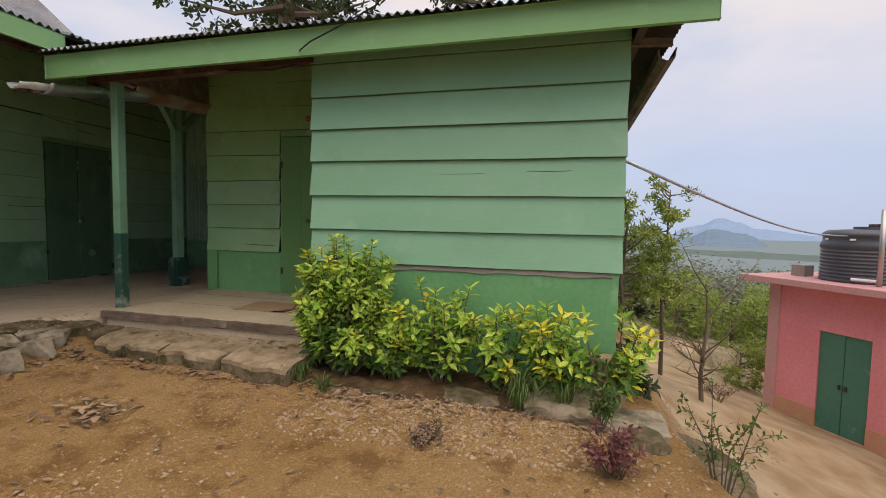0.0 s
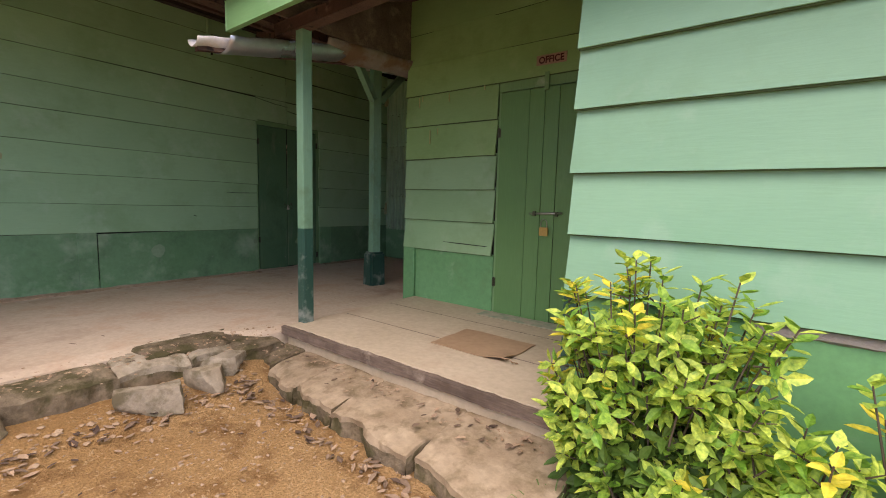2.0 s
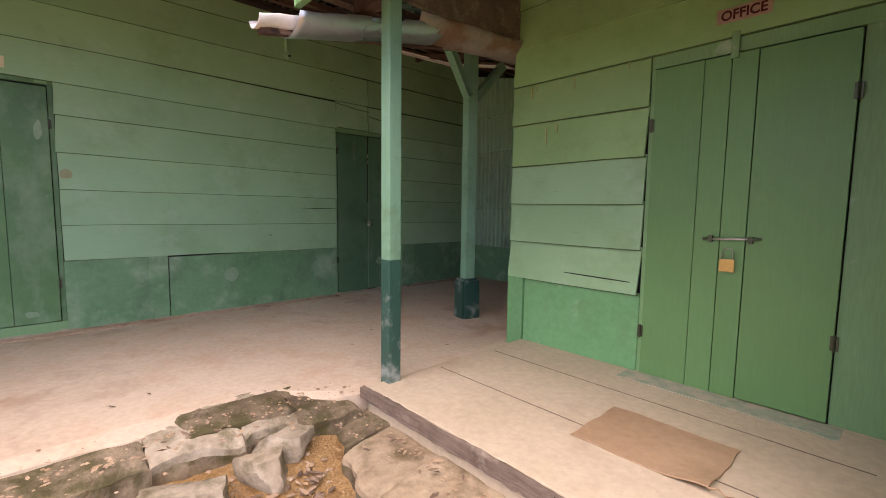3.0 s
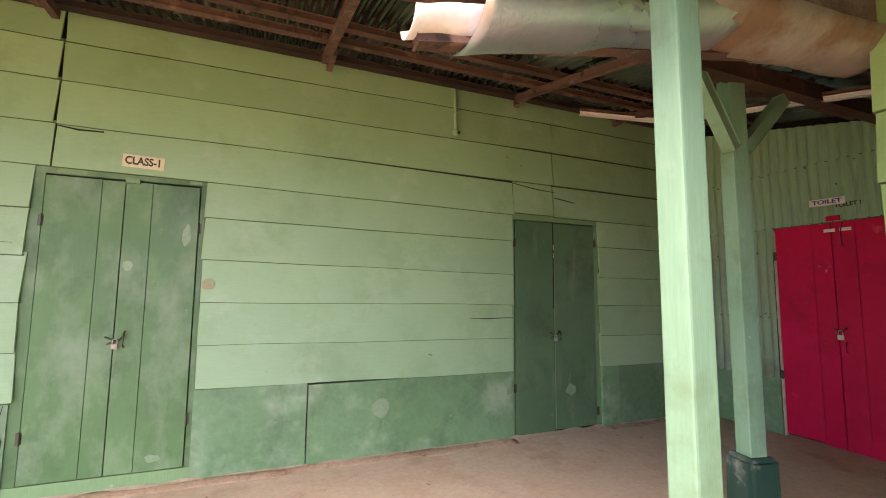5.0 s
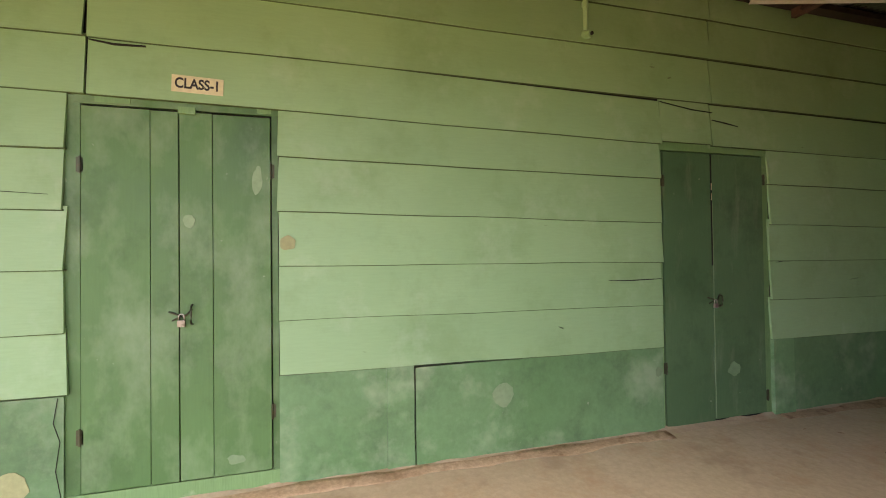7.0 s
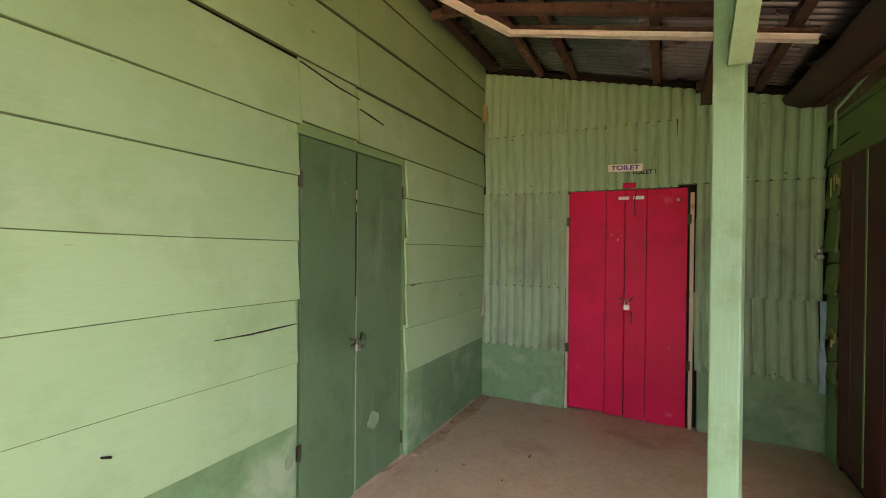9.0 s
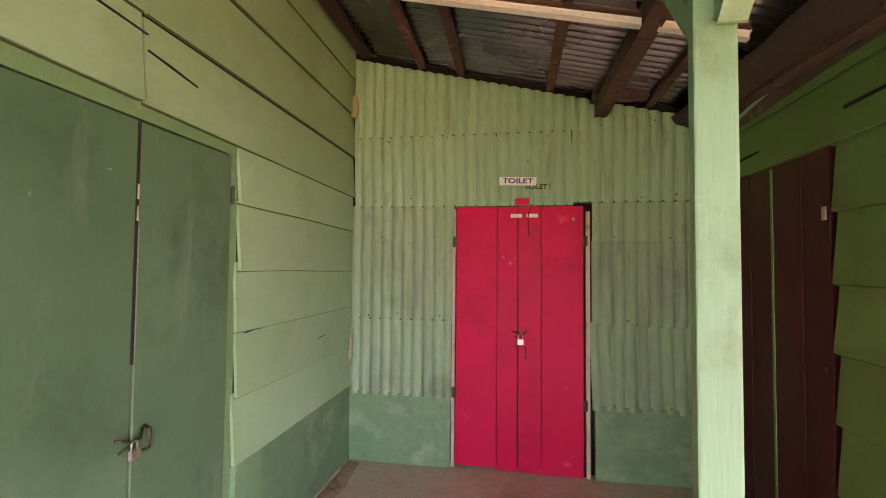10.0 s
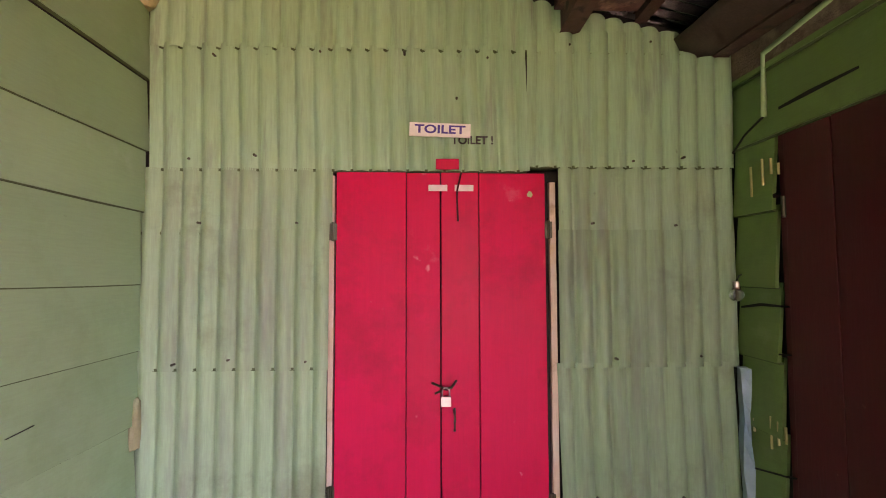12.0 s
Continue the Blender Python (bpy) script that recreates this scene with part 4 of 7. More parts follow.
# office door
d3 = door("door_3", "green plank double door of the office, bolted and padlocked", on_office, OD[0] + 0.01, OD[1] - 0.16, 0.0, 2.06, (-3.23, -3.085, -2.95), -2.95, DOOR_OFFICE, n=0.0, sag=(0.0, 0.0, -0.004, 0.01))
for a, b in ((OD[0] - 0.022, OD[0] + 0.005), (OD[1] - 0.155, RETURN_X - 0.03)):
    flat_part("jamb", on_office, a, b, -0.01, 2.15, -0.02, 0.008, FRAME_GREEN, d3)
flat_part("lintel", on_office, OD[0] - 0.02, RETURN_X - 0.03, 2.07, 2.155, -0.02, 0.014, FRAME_GREEN, d3)
part("bolt", tube(bmesh.new(), [on_office(-3.17, 0.05, 0.967), on_office(-2.87, 0.05, 0.979)], 0.009, 8), BRIGHT, d3, "steel sliding bolt", smooth=True)
for u in (-3.13, -2.92):
    flat_part("bolt_keeper", on_office, u - 0.012, u + 0.012, 0.95, 0.99, 0.03, 0.06, STEEL, d3)
for u, w in ((OD[0] + 0.004, 1.7), (OD[0] + 0.004, 0.3), (OD[1] - 0.158, 1.75), (OD[1] - 0.158, 0.45)):
    hinge(d3, on_office, u, w, 0.03)
flat_part("toggle", on_office, -3.09, -3.05, 2.03, 2.18, 0.034, 0.05, FRAME_GREEN, d3, "small turning wooden latch")
padlock("padlock", on_office, -3.03, 0.875, 0.045, BRASS, "large brass padlock hanging from a steel bolt", 2.0)

# toilet door
d4 = door("door_4", "crimson plank double door, padlocked, with scuffed paint", on_toilet, -6.622, -5.625, -0.02, 2.045, (-6.29, -6.127, -5.945), -6.127, DOOR_RED, n=-0.01, sag=(0.0, -0.015, -0.02, -0.025))
flat_part("jamb", on_toilet, -5.605, -5.575, -0.05, 2.0, -0.02, 0.02, PALE, d4, "bare pale timber jamb")
flat_part("jamb", on_toilet, -6.655, -6.63, -0.05, 2.03, -0.02, 0.012, PALE, d4)
flat_part("void", on_toilet, -5.622, -5.606, -0.05, 2.04, -0.02, 0.0, DARK, d4)
for u, w in ((-6.634, 1.76), (-6.634, 0.55), (-5.612, 1.77), (-5.612, 0.5)):
    hinge(d4, on_toilet, u, w, 0.018)
hasp(d4, on_toilet, -6.11, 1.035, 0.022)
handle(d4, on_toilet, -6.065, 0.885, 0.022, 0.10)
for u in (-6.14, -6.02):
    flat_part("tape", on_toilet, u - 0.045 if u < -6.1 else u - 0.04, u + 0.045 if u < -6.1 else u + 0.05, 1.955, 1.985, 0.02, 0.0235, WHITE, d4, "scrap of white tape", 0)
part("cord", tube(bmesh.new(), [on_toilet(-6.03, 0.03, 2.04), on_toilet(-6.05, 0.03, 1.95), on_toilet(-6.045, 0.028, 1.81)], 0.005, 6), DOOR_MAROON, d4, "dark red cord")
disc(d4, "pale_patch", on_toilet, -5.70, 1.94, 0.021, 0.013, 0.014, TAN_PATCH, seed=5)
flat_part("toggle", on_toilet, -6.15, -6.04, 2.055, 2.105, 0.02, 0.05, DOOR_RED, wall_toilet, "red painted wooden latch block")
padlock("padlock", on_toilet, -6.105, 1.01, 0.03, BRIGHT, "scratched steel padlock hanging on a red door", 1.2)

# maroon door
d5 = door("door_5", "dark maroon plank double door with a pale gap", on_side, MD[0], MD[1], 0.02, 2.15, (6.62, 6.88, 7.12), 6.88, DOOR_MAROON, n=0.0)
flat_part("cover_strip", on_side, 6.868, 6.892, 0.05, 2.14, 0.026, 0.036, FRAME_GREEN, d5, "pale green cover strip")
flat_part("jamb", on_side, MD[1], MD[1] + 0.05, FLOOR_Z, 2.16, -0.02, 0.012, DOOR_MAROON, d5)
flat_part("lintel", on_side, MD[0] - 0.03, MD[1] + 0.05, 2.157, 2.26, -0.02, 0.016, FRAME_GREEN, d5)
for u, w in ((MD[1] + 0.01, 1.84), (MD[1] + 0.01, 0.5)):
    hinge(d5, on_side, u, w, 0.025)
flat_part("hasp_plate", on_side, 6.425, 6.455, 1.80, 1.865, 0.034, 0.040, BRIGHT, d5, "small steel hasp plate")
part("staple", tube(bmesh.new(), [on_side(6.44, 0.04, 1.865), on_side(6.45, 0.06, 1.885), on_side(6.49, 0.036, 1.915)], 0.004, 6), STEEL, d5, "bent iron staple")

# ---- signs ----
TAN_SIGN = surface("dull_pink_sign_paint", (0.36, 0.24, 0.19), (0.44, 0.31, 0.25), fine=40, wear=(0.2, 0.2, 0.13), wear_at=(0.55, 0.7), wear_scale=14, rough=0.7, bump=0.1, vary=0.0)
sign("door_sign", "small cream sign lettered class one over a door", on_class, 1.68, 1.945, 2.245, 2.34, 0.03, CREAM, "CLASS-1", INK, tilt=-0.03)
sign("door_sign", "small pinkish sign lettered office over a door", on_office, -3.18, -2.905, 2.235, 2.325, 0.03, TAN_SIGN, "OFFICE", DOOR_MAROON, tilt=0.0)
sign("door_sign", "white paper sign lettered toilet on corrugated iron", on_toilet, -6.275, -5.985, 2.21, 2.275, 0.042, WHITE, "TOILET", BLUE_INK, tilt=-0.03)
lettering(wall_toilet, "TOILET !", on_toilet, -5.975, 2.195, 0.0365, 0.04, INK, 0.2, name="pen_lettering")

# ---- notices on the classroom wall ----
def poster():
    p = thing("health_poster", "white framed health notice with torn lower edge", "poster", (0, 0, 0))
    n = 0.04
    y0, y1 = -0.16, 0.637
    flat_part("sheet", on_class, y0, y1, 1.10, 2.19, n, n + 0.008, WHITE, p)
    crimson = surface("crimson_print", (0.42, 0.02, 0.10), (0.46, 0.03, 0.12), fine=40, rough=0.5, bump=0.02, vary=0)
    blue = surface("blue_print", (0.07, 0.06, 0.42), (0.09, 0.08, 0.46), fine=40, rough=0.5, bump=0.02, vary=0)
    yellow = surface("yellow_print", (0.75, 0.55, 0.08), (0.8, 0.6, 0.1), fine=40, rough=0.5, bump=0.02, vary=0)
    grey = surface("grey_print", (0.35, 0.37, 0.36), (0.45, 0.47, 0.46), fine=40, rough=0.5, bump=0.02, vary=0)
    rnd = random.Random(3)

    def bar(u0, u1, w0, w1, mat, k=1):
        flat_part("print", on_class, u0, u1, w0, w1, n + 0.007, n + 0.008 + 0.0012 * k, mat, p, bevel=0)
    bar(y0 + 0.01, 0.375, 2.085, 2.18, crimson)
    lettering(p, "ANG U", on_class, 0.13, 2.155, n + 0.0095, 0.028, WHITE, 0.16)
    lettering(p, "atangin", on_class, 0.10, 2.108, n + 0.0095, 0.024, WHITE, 0.14)
    lettering(p, "MALARIA LAKA INVENNA", on_class, 0.28, 2.058, n + 0.008, 0.014, INK, 0.28)
    bar(0.16, 0.52, 2.028, 2.033, grey)
    for u, w, m in ((0.33, 1.93, blue), (0.33, 1.84, blue)):
        bar(u - 0.028, u + 0.028, w - 0.028, w + 0.028, m)
        bar(u - 0.014, u + 0.014, w - 0.012, w + 0.016, WHITE, 2)
    for k in range(11):
        u = rnd.uniform(y0 + 0.03, 0.24)
        w = rnd.uniform(1.80, 1.99)
        bar(u, u + rnd.uniform(0.02, 0.06), w, w + rnd.uniform(0.006, 0.02), grey)
    for u, w in ((0.46, 1.94), (0.46, 1.86)):
        bar(u - 0.045, u + 0.045, w - 0.008, w + 0.008, grey)
    for row, w in enumerate((1.745, 1.73, 1.715, 1.45, 1.437, 1.424, 1.411)):
        for u in (y0 + 0.03, 0.2, 0.41):
            bar(u, u + rnd.uniform(0.08, 0.15), w, w + 0.006, INK)
    for k in range(3):
        u = 0.19 + 0.045 * k
        bar(u, u + 0.006, 1.49, 1.63, grey)
    for w in (1.49, 1.56, 1.625):
        bar(0.19, 0.286, w, w + 0.006, grey)
    bar(0.43, 0.51, 1.49, 1.63, yellow)
    bar(0.455, 0.485, 1.51, 1.61, INK, 2)
    bar(y0 + 0.02, 0.10, 1.50, 1.60, grey)
    lettering(p, "A UMED RAWH", on_class, 0.14, 1.335, n + 0.008, 0.024, grey, 0.28)
    bar(y0 + 0.01, 0.48, 1.20, 1.275, yellow)
    bar(y0 + 0.01, 0.535, 1.112, 1.185, blue)
    bar(0.55, 0.62, 1.115, 1.18, grey)
    disc(p, "torn_hole", on_class, 0.245, 1.18, n + 0.0095, 0.055, 0.115, MINT, "torn hole showing green boards", 9)
    flat_part("rim", on_class, y1, y1 + 0.008, 1.095, 2.195, n - 0.002, n + 0.014, BRIGHT, p)
    return p


poster()


def name_board():
    b = thing("name_board", "black painted board with white hand lettering", "sign", (0, 0, 0))
    slate = surface("black_board_paint", (0.018, 0.02, 0.022), (0.035, 0.037, 0.04), fine=20, wear=(0.12, 0.12, 0.12), wear_at=(0.6, 0.75), wear_scale=12, rough=0.6, bump=0.2, vary=0)
    bm = extrude_profile(bmesh.new(), on_class, [(0.035, 3.14), (0.05, 3.14), (0.05, 2.44), (0.035, 2.44)], [-1.2 + 1.41 * i / 16 for i in range(17)],
                         lambda i, j, u: (0.006 * noise.noise(Vector((j, u * 9, 0))), 0, 0.008 * noise.noise(Vector((u * 7, j, 4)))))
    part("panel", bm, slate, b)
    lettering(b, "1993", on_class, 0.06, 3.065, 0.05, 0.035, WHITE, 0.10)
    for k in range(10):
        a = math.radians(158 - 14 * k)
        u, w = -0.42 + 0.62 * math.cos(a), 2.50 + 0.42 * math.sin(a) + 0.05
        lettering(b, "SCHOOL-III"[k], on_class, u, w, 0.05, 0.11, WHITE, 0.07 if k < 6 else 0.03, tilt=a - math.pi / 2)
    lettering(b, "I.", on_class, 0.10, 2.58, 0.05, 0.13, WHITE, 0.07)
    return b


name_board()

# ---- marks on the classroom wall ----
disc(wall_class, "pale_patch", on_class, 3.668, 0.346, 0.021, 0.075, 0.075, PATCH, "round pale filler patch", 11)
disc(wall_class, "pale_patch", on_class, 0.93, 0.14, 0.022, 0.09, 0.085, TAN_PATCH, "", 12)
disc(wall_class, "pale_patch", on_class, 2.29, 1.39, 0.036, 0.045, 0.045, TAN_PATCH, "tan patch of bare wood", 13)
disc(wall_class, "pale_patch", on_class, 0.416, 0.74, 0.038, 0.07, 0.04, PATCH, "", 14)
disc(wall_class, "pale_patch", on_class, 4.95, 0.40, 0.021, 0.03, 0.04, PATCH, "", 15)
for pts, wd, n in (([(4.52, 1.107), (4.7, 1.102), (4.85, 1.106), (4.985, 1.108)], 0.013, 0.034),
                   ([(4.5, 0.935), (4.56, 0.938)], 0.012, 0.036), ([(5.50, 2.36), (5.62, 2.345), (5.76, 2.325)], 0.016, 0.036),
                   ([(4.6, 2.52), (5.0, 2.505), (5.3, 2.50), (5.47, 2.492)], 0.011, 0.034), ([(5.0, 2.47), (5.3, 2.43), (5.5, 2.42)], 0.008, 0.034),
                   ([(1.28, 2.50), (1.4, 2.485), (1.55, 2.49)], 0.014, 0.036), ([(0.7, 1.66), (0.9, 1.665), (1.1, 1.655)], 0.005, 0.038),
                   ([(1.28, 2.90), (1.45, 2.885), (1.75, 2.88)], 0.006, 0.033),
                   ([(6.74, 1.578), (6.80, 1.572), (6.87, 1.574)], 0.006, 0.036), ([(6.66, 1.244), (6.73, 1.252), (6.77, 1.258)], 0.006, 0.036),
                   ([(6.15, 1.215), (6.22, 1.222), (6.29, 1.22)], 0.005, 0.036), ([(6.16, 0.90), (6.22, 0.906)], 0.006, 0.036),
                   ([(7.0, 1.05), (7.1, 1.06)], 0.003, 0.036),
                   ([(4.1, 0.79), (4.13, 0.78)], 0.014, 0.04)):
    crack(wall_class, on_class, pts, wd * 0.55, n - 0.006)
for pts in ([(3.056, 0.6), (3.058, 0.4), (3.05, 0.2), (3.06, 0.1), (3.04, 0.0)], [(1.14, 0.58), (1.12, 0.45), (1.15, 0.35), (1.13, 0.2), (1.155, 0.05)],
            [(2.9, 0.0), (2.93, 0.06), (3.0, 0.09)]):
    for a, b in zip(pts, pts[1:]):
        part("crack", tube(bmesh.new(), [on_class(a[0], 0.022, a[1]), on_class(b[0], 0.022, b[1])], 0.002, 5), DARK, wall_class, "hairline crack in the dado")
for pts, wd in (([(-0.85, 0.735), (-0.7, 0.73), (-0.6, 0.727)], 0.008), ([(-0.5, 0.735), (-0.35, 0.74), (-0.2, 0.742)], 0.006), ([(-1.0, 1.40), (-0.7, 1.40), (-0.6, 1.405)], 0.005),
                ([(-0.25, 1.42), (-0.05, 1.415), (0.1, 1.42)], 0.006), ([(-1.0, 0.93), (-0.96, 0.90)], 0.03), ([(-1.72, 0.92), (-1.66, 0.905)], 0.02)):
    crack(wall_siding, on_siding, pts, wd * 0.5, 0.034)
crack(wall_office, on_office, [(-4.15, 0.64), (-3.9, 0.635), (-3.62, 0.63)], 0.007, 0.044)
drip = surface("cream_paint_drip", (0.42, 0.42, 0.19), (0.48, 0.47, 0.23), fine=30, rough=0.6, bump=0.1, vary=0)
for u, w, h in ((-4.51, 2.13, 0.10), (-4.47, 2.14, 0.05), (-4.36, 1.79, 0.14), (-4.26, 1.80, 0.06), (-4.12, 2.13, 0.08), (-3.70, 2.15, 0.04)):
    flat_part("paint_drip", on_office, u - 0.004, u + 0.004, w - h, w, 0.038, 0.0485, drip, wall_office, "dried drip of cream paint", 0.003)

# ---- conduits ----
def conduit_class():
    c = thing("wall_conduit", "green painted lamp pipe on the classroom wall", "conduit", (0, 0, 0))
    part("pipe", tube(bmesh.new(), [on_class(4.335, 0.05, 3.50), on_class(4.34, 0.05, 3.1), on_class(4.345, 0.045, 2.93)], 0.017, 10), MINT, c, smooth=True)
    part("coupling", tube(bmesh.new(), [on_class(4.338, 0.05, 3.13), on_class(4.338, 0.05, 3.09)], 0.024, 10), MINT, c)
    part("elbow", tube(bmesh.new(), [on_class(4.345, 0.03, 2.90), on_class(4.36, 0.09, 2.885)], [0.035, 0.027], 12), MINT, c)
    part("socket", tube(bmesh.new(), [on_class(4.36, 0.088, 2.885), on_class(4.363, 0.1, 2.884)], 0.013, 10), DARK, c, "dark empty socket")
    return c


conduit_class()


def conduit_side():
    c = thing("wall_conduit", "green painted conduit with a loose wire end", "conduit", (0, 0, 0))
    part("pipe", tube(bmesh.new(), [on_side(6.82, 0.045, 2.84), on_side(6.82, 0.045, 2.60), on_side(7.41, 0.045, 2.53), on_side(7.42, 0.045, 2.25)], 0.012, 8), MINT, c, smooth=True)
    part("wire", tube(bmesh.new(), [on_side(6.82, 0.05, 2.83), on_side(6.80, 0.18, 2.81), on_side(6.70, 0.33, 2.83)], 0.006, 6), WHITE, c, "loose grey wire")
    part("wire", tube(bmesh.new(), [on_side(7.42, 0.05, 2.25), on_side(7.52, 0.06, 2.20), on_side(7.62, 0.05, 2.14)], 0.005, 6), DARK, c)
    return c


conduit_side()


def cable_batten():
    c = thing("cable_batten", "reddish timber batten with a white cable trunking", "batten", (0, 0, 0))
    a, b, e = (-7.36, 5.75, 3.29), (-6.85, 6.45, 3.12), (-5.08, 6.30, 2.66)
    for p, q in ((a, b), (b, e)):
        part("batten", beam(bmesh.new(), Vector(p) + Vector((0, 0, 0.022)), Vector(q) + Vector((0, 0, 0.022)), 0.05, 0.025), TIMBER, c)
        part("trunking", beam(bmesh.new(), Vector(p) - Vector((0, 0, 0.012)), Vector(q) - Vector((0, 0, 0.012)), 0.035, 0.035), WHITE, c, "white cable trunking")
    return c


cable_batten()

# ---- posts ----
def post_front():
    p = thing("post", "mint green square timber post with a dark teal foot", "post", (-4.540, 3.742, 0))
    part("upper_shaft", boxed((-0.046, -0.046, 0.80), (0.046, 0.046, 2.40), 0.008), POST_MINT, p, "mint green painted upper part")
    part("foot", boxed((-0.047, -0.047, -0.02), (0.047, 0.047, 0.80), 0.008), POST_DARK, p, "dark teal painted foot")
    return p


def post_passage():
    p = thing("post", "braced mint green timber post on a cement base", "post", (-5.567, 5.500, FLOOR_Z))
    twist = Matrix.Rotation(radians(-13), 4, "Z")
    bm = boxed((-0.057, -0.057, 0.42), (0.057, 0.057, 2.82), 0.008)
    bm.transform(twist)
    part("shaft", bm, POST_MINT, p)
    bm = boxed((-0.112, -0.112, -0.07), (0.112, 0.112, 0.43), 0.0)
    for v in bm.verts:
        if v.co.z > 0.3:
            v.co.x *= 0.94
            v.co.y *= 0.94
    bmesh.ops.bevel(bm, geom=list(bm.edges), offset=0.025, segments=2, affect="EDGES")
    bm.transform(twist)
    part("base", bm, POST_DARK, p, "chipped dark teal cement base")
    for s, hi in ((-1, 2.86), (1, 2.74)):
        part("brace", beam(bmesh.new(), (0.02, s * 0.05, 2.34), (0.05, s * 0.44, hi), 0.07, 0.08), POST_MINT, p)
    return p


post_front()
post_passage()

# ---- valley gutter between the two roofs ----
def valley_gutter():
    g = thing("valley_gutter", "bent galvanised sheet gutter between two roofs", "gutter", (0, 0, 0))
    def trough(y0, y1, za, zb, xa, xb, wide, deep, mat, name):
        bm = bmesh.new()
        prof = []
        for k in range(9):
            a = math.pi * (0.06 + 0.88 * k / 8)
            prof.append((-math.cos(a) * wide / 2, -math.sin(a) * deep))
        prof += [(p[0] * 0.985, p[1] + 0.004) for p in prof[::-1]]
        m = 24
        def place(u, n, w):
            t = (u - y0) / (y1 - y0)
            return Vector((xa + (xb - xa) * t + n + 0.008 * noise.noise(Vector((u * 2, 0, 0))), u, za + (zb - za) * t + w + 0.014 * noise.noise(Vector((u * 2.5, n * 9, 3))) + 0.008 * noise.noise(Vector((u * 9, n * 20, 5)))))
        extrude_profile(bm, place, prof, [y0 + (y1 - y0) * i / m for i in range(m + 1)])
        part(name, bm, mat, g, smooth=True)
    trough(3.26, 4.35, 2.28, 2.49, -4.93, -4.86, 0.34, 0.13, TIN, "gutter_sheet")
    trough(4.10, 5.3, 2.50, 2.57, -4.86, -4.80, 0.36, 0.15, STAINED, "gutter_sheet")
    trough(5.55, 7.64, 2.64, 2.72, -4.82, -4.82, 0.34, 0.10, RUST, "gutter_sheet")
    trough(3.07, 3.34, 2.23, 2.28, -4.96, -4.93, 0.17, 0.07, WHITE, "gutter_lip")
    part("support", beam(bmesh.new(), (-4.97, 3.10, 2.16), (-4.88, 4.9, 2.46), 0.05, 0.04), TIMBER, g, "brown timber under the gutter")
    part("support", beam(bmesh.new(), (-4.80, 4.2, 2.44), (-4.76, 7.6, 2.66), 0.07, 0.09), TIMBER, g)
    return g


valley_gutter()

# ---- porch floor, step and broken ledge ----
porch = structure("floor_porch", boxed((-4.56, 3.58, -0.30), (RETURN_X, OFFICE_Y, 0.0), 0.006), PORCH, "pale cement slab of the office porch", "floor")
part("edge_board", extrude_profile(bmesh.new(), lambda u, n, w: Vector((u, 3.575 - n, w)), [(0.0, -0.004), (0.03, -0.008), (0.034, -0.078), (0.0, -0.085)], [-4.60 + 2.4 * i / 80 for i in range(81)],
     lambda i, j, u: (0, 0.012 * noise.noise(Vector((u * 3, j, 0))) + 0.008 * noise.noise(Vector((u * 13, j, 0))), 0.010 * noise.noise(Vector((u * 4, j, 9))) + 0.007 * noise.noise(Vector((u * 15, j, 9))))), GREY_WOOD, porch, "weathered grey timber along the slab edge")
for y in (4.15, 4.72):
    part("joint", extrude_profile(bmesh.new(), lambda u, n, w: Vector((u, y + n, w)), [(-0.004, 0.0012), (0.004, 0.0012), (0.004, -0.01), (-0.004, -0.01)], [-4.5 + 2.2 * i / 10 for i in range(11)],
         lambda i, j, u: (0, 0.01 * noise.noise(Vector((u, y, 0))), 0)), GREY_WOOD, porch, "dark joint in the slab")
worn = surface("worn_green_floor_paint", (0.20, 0.30, 0.22), (0.36, 0.36, 0.27), fine=24, wear=(0.45, 0.38, 0.3), wear_at=(0.45, 0.6), wear_scale=9, rough=0.85, bump=0.2)
part("worn_threshold", boxed((-3.60, 4.97, -0.01), (-2.45, 5.15, 0.004), 0.0), worn, porch, "worn patterned green paint at the threshold")


def rock(name, label, at, size, seed, material=STONE, parent=None, flat=0.75, turn=0.0, detail=2, rough=0.35, block=0.25, lid=9.0):
    """A worn stone: a squared lump with chipped faces."""
    bm = bmesh.new()
    bmesh.ops.create_cube(bm, size=2.0)
    bmesh.ops.subdivide_edges(bm, edges=bm.edges[:], cuts=9 if detail > 1 else 2, use_grid_fill=True)
    ct, st = math.cos(turn), math.sin(turn)
    rc = random.Random(seed)
    cuts = [(Vector((rc.gauss(0, 1), rc.gauss(0, 1), rc.gauss(0, 0.8))).normalized(), rc.uniform(0.78, 1.02)) for k in range(9)]
    for v in bm.verts:
        c = v.co.copy()
        r = c.normalized() * 1.18
        c = c.lerp(r, block)
        for d, o in cuts:
            c -= d * max(c.dot(d) - o, 0.0)
        c += c.normalized() * 0.6 * (rough * noise.noise(c * 0.9 + Vector((seed * 7.1, 0, 0))) + rough * 0.45 * noise.noise(c * 2.4 + Vector((0, seed * 3.3, 0))) + rough * 0.3 * noise.noise(c * 5.5 + Vector((0, 0, seed * 1.9))))
        x, y, z = c.x * size[0] / 2, c.y * size[1] / 2, min(max(c.z, -flat), lid) * size[2] / 2
        v.co = Vector((x * ct - y * st, x * st + y * ct, z + flat * size[2] / 2))
    if parent:
        bmesh.ops.translate(bm, verts=bm.verts, vec=Vector(at))
        ob = part(name, bm, material, parent, label, True)
        ob.data.set_sharp_from_angle(angle=0.42)
        return ob
    ob = mesh_object(name, bm, material, True)
    ob.data.set_sharp_from_angle(angle=0.42)
    ob.location = at
    return tagged(ob, label, "stone")


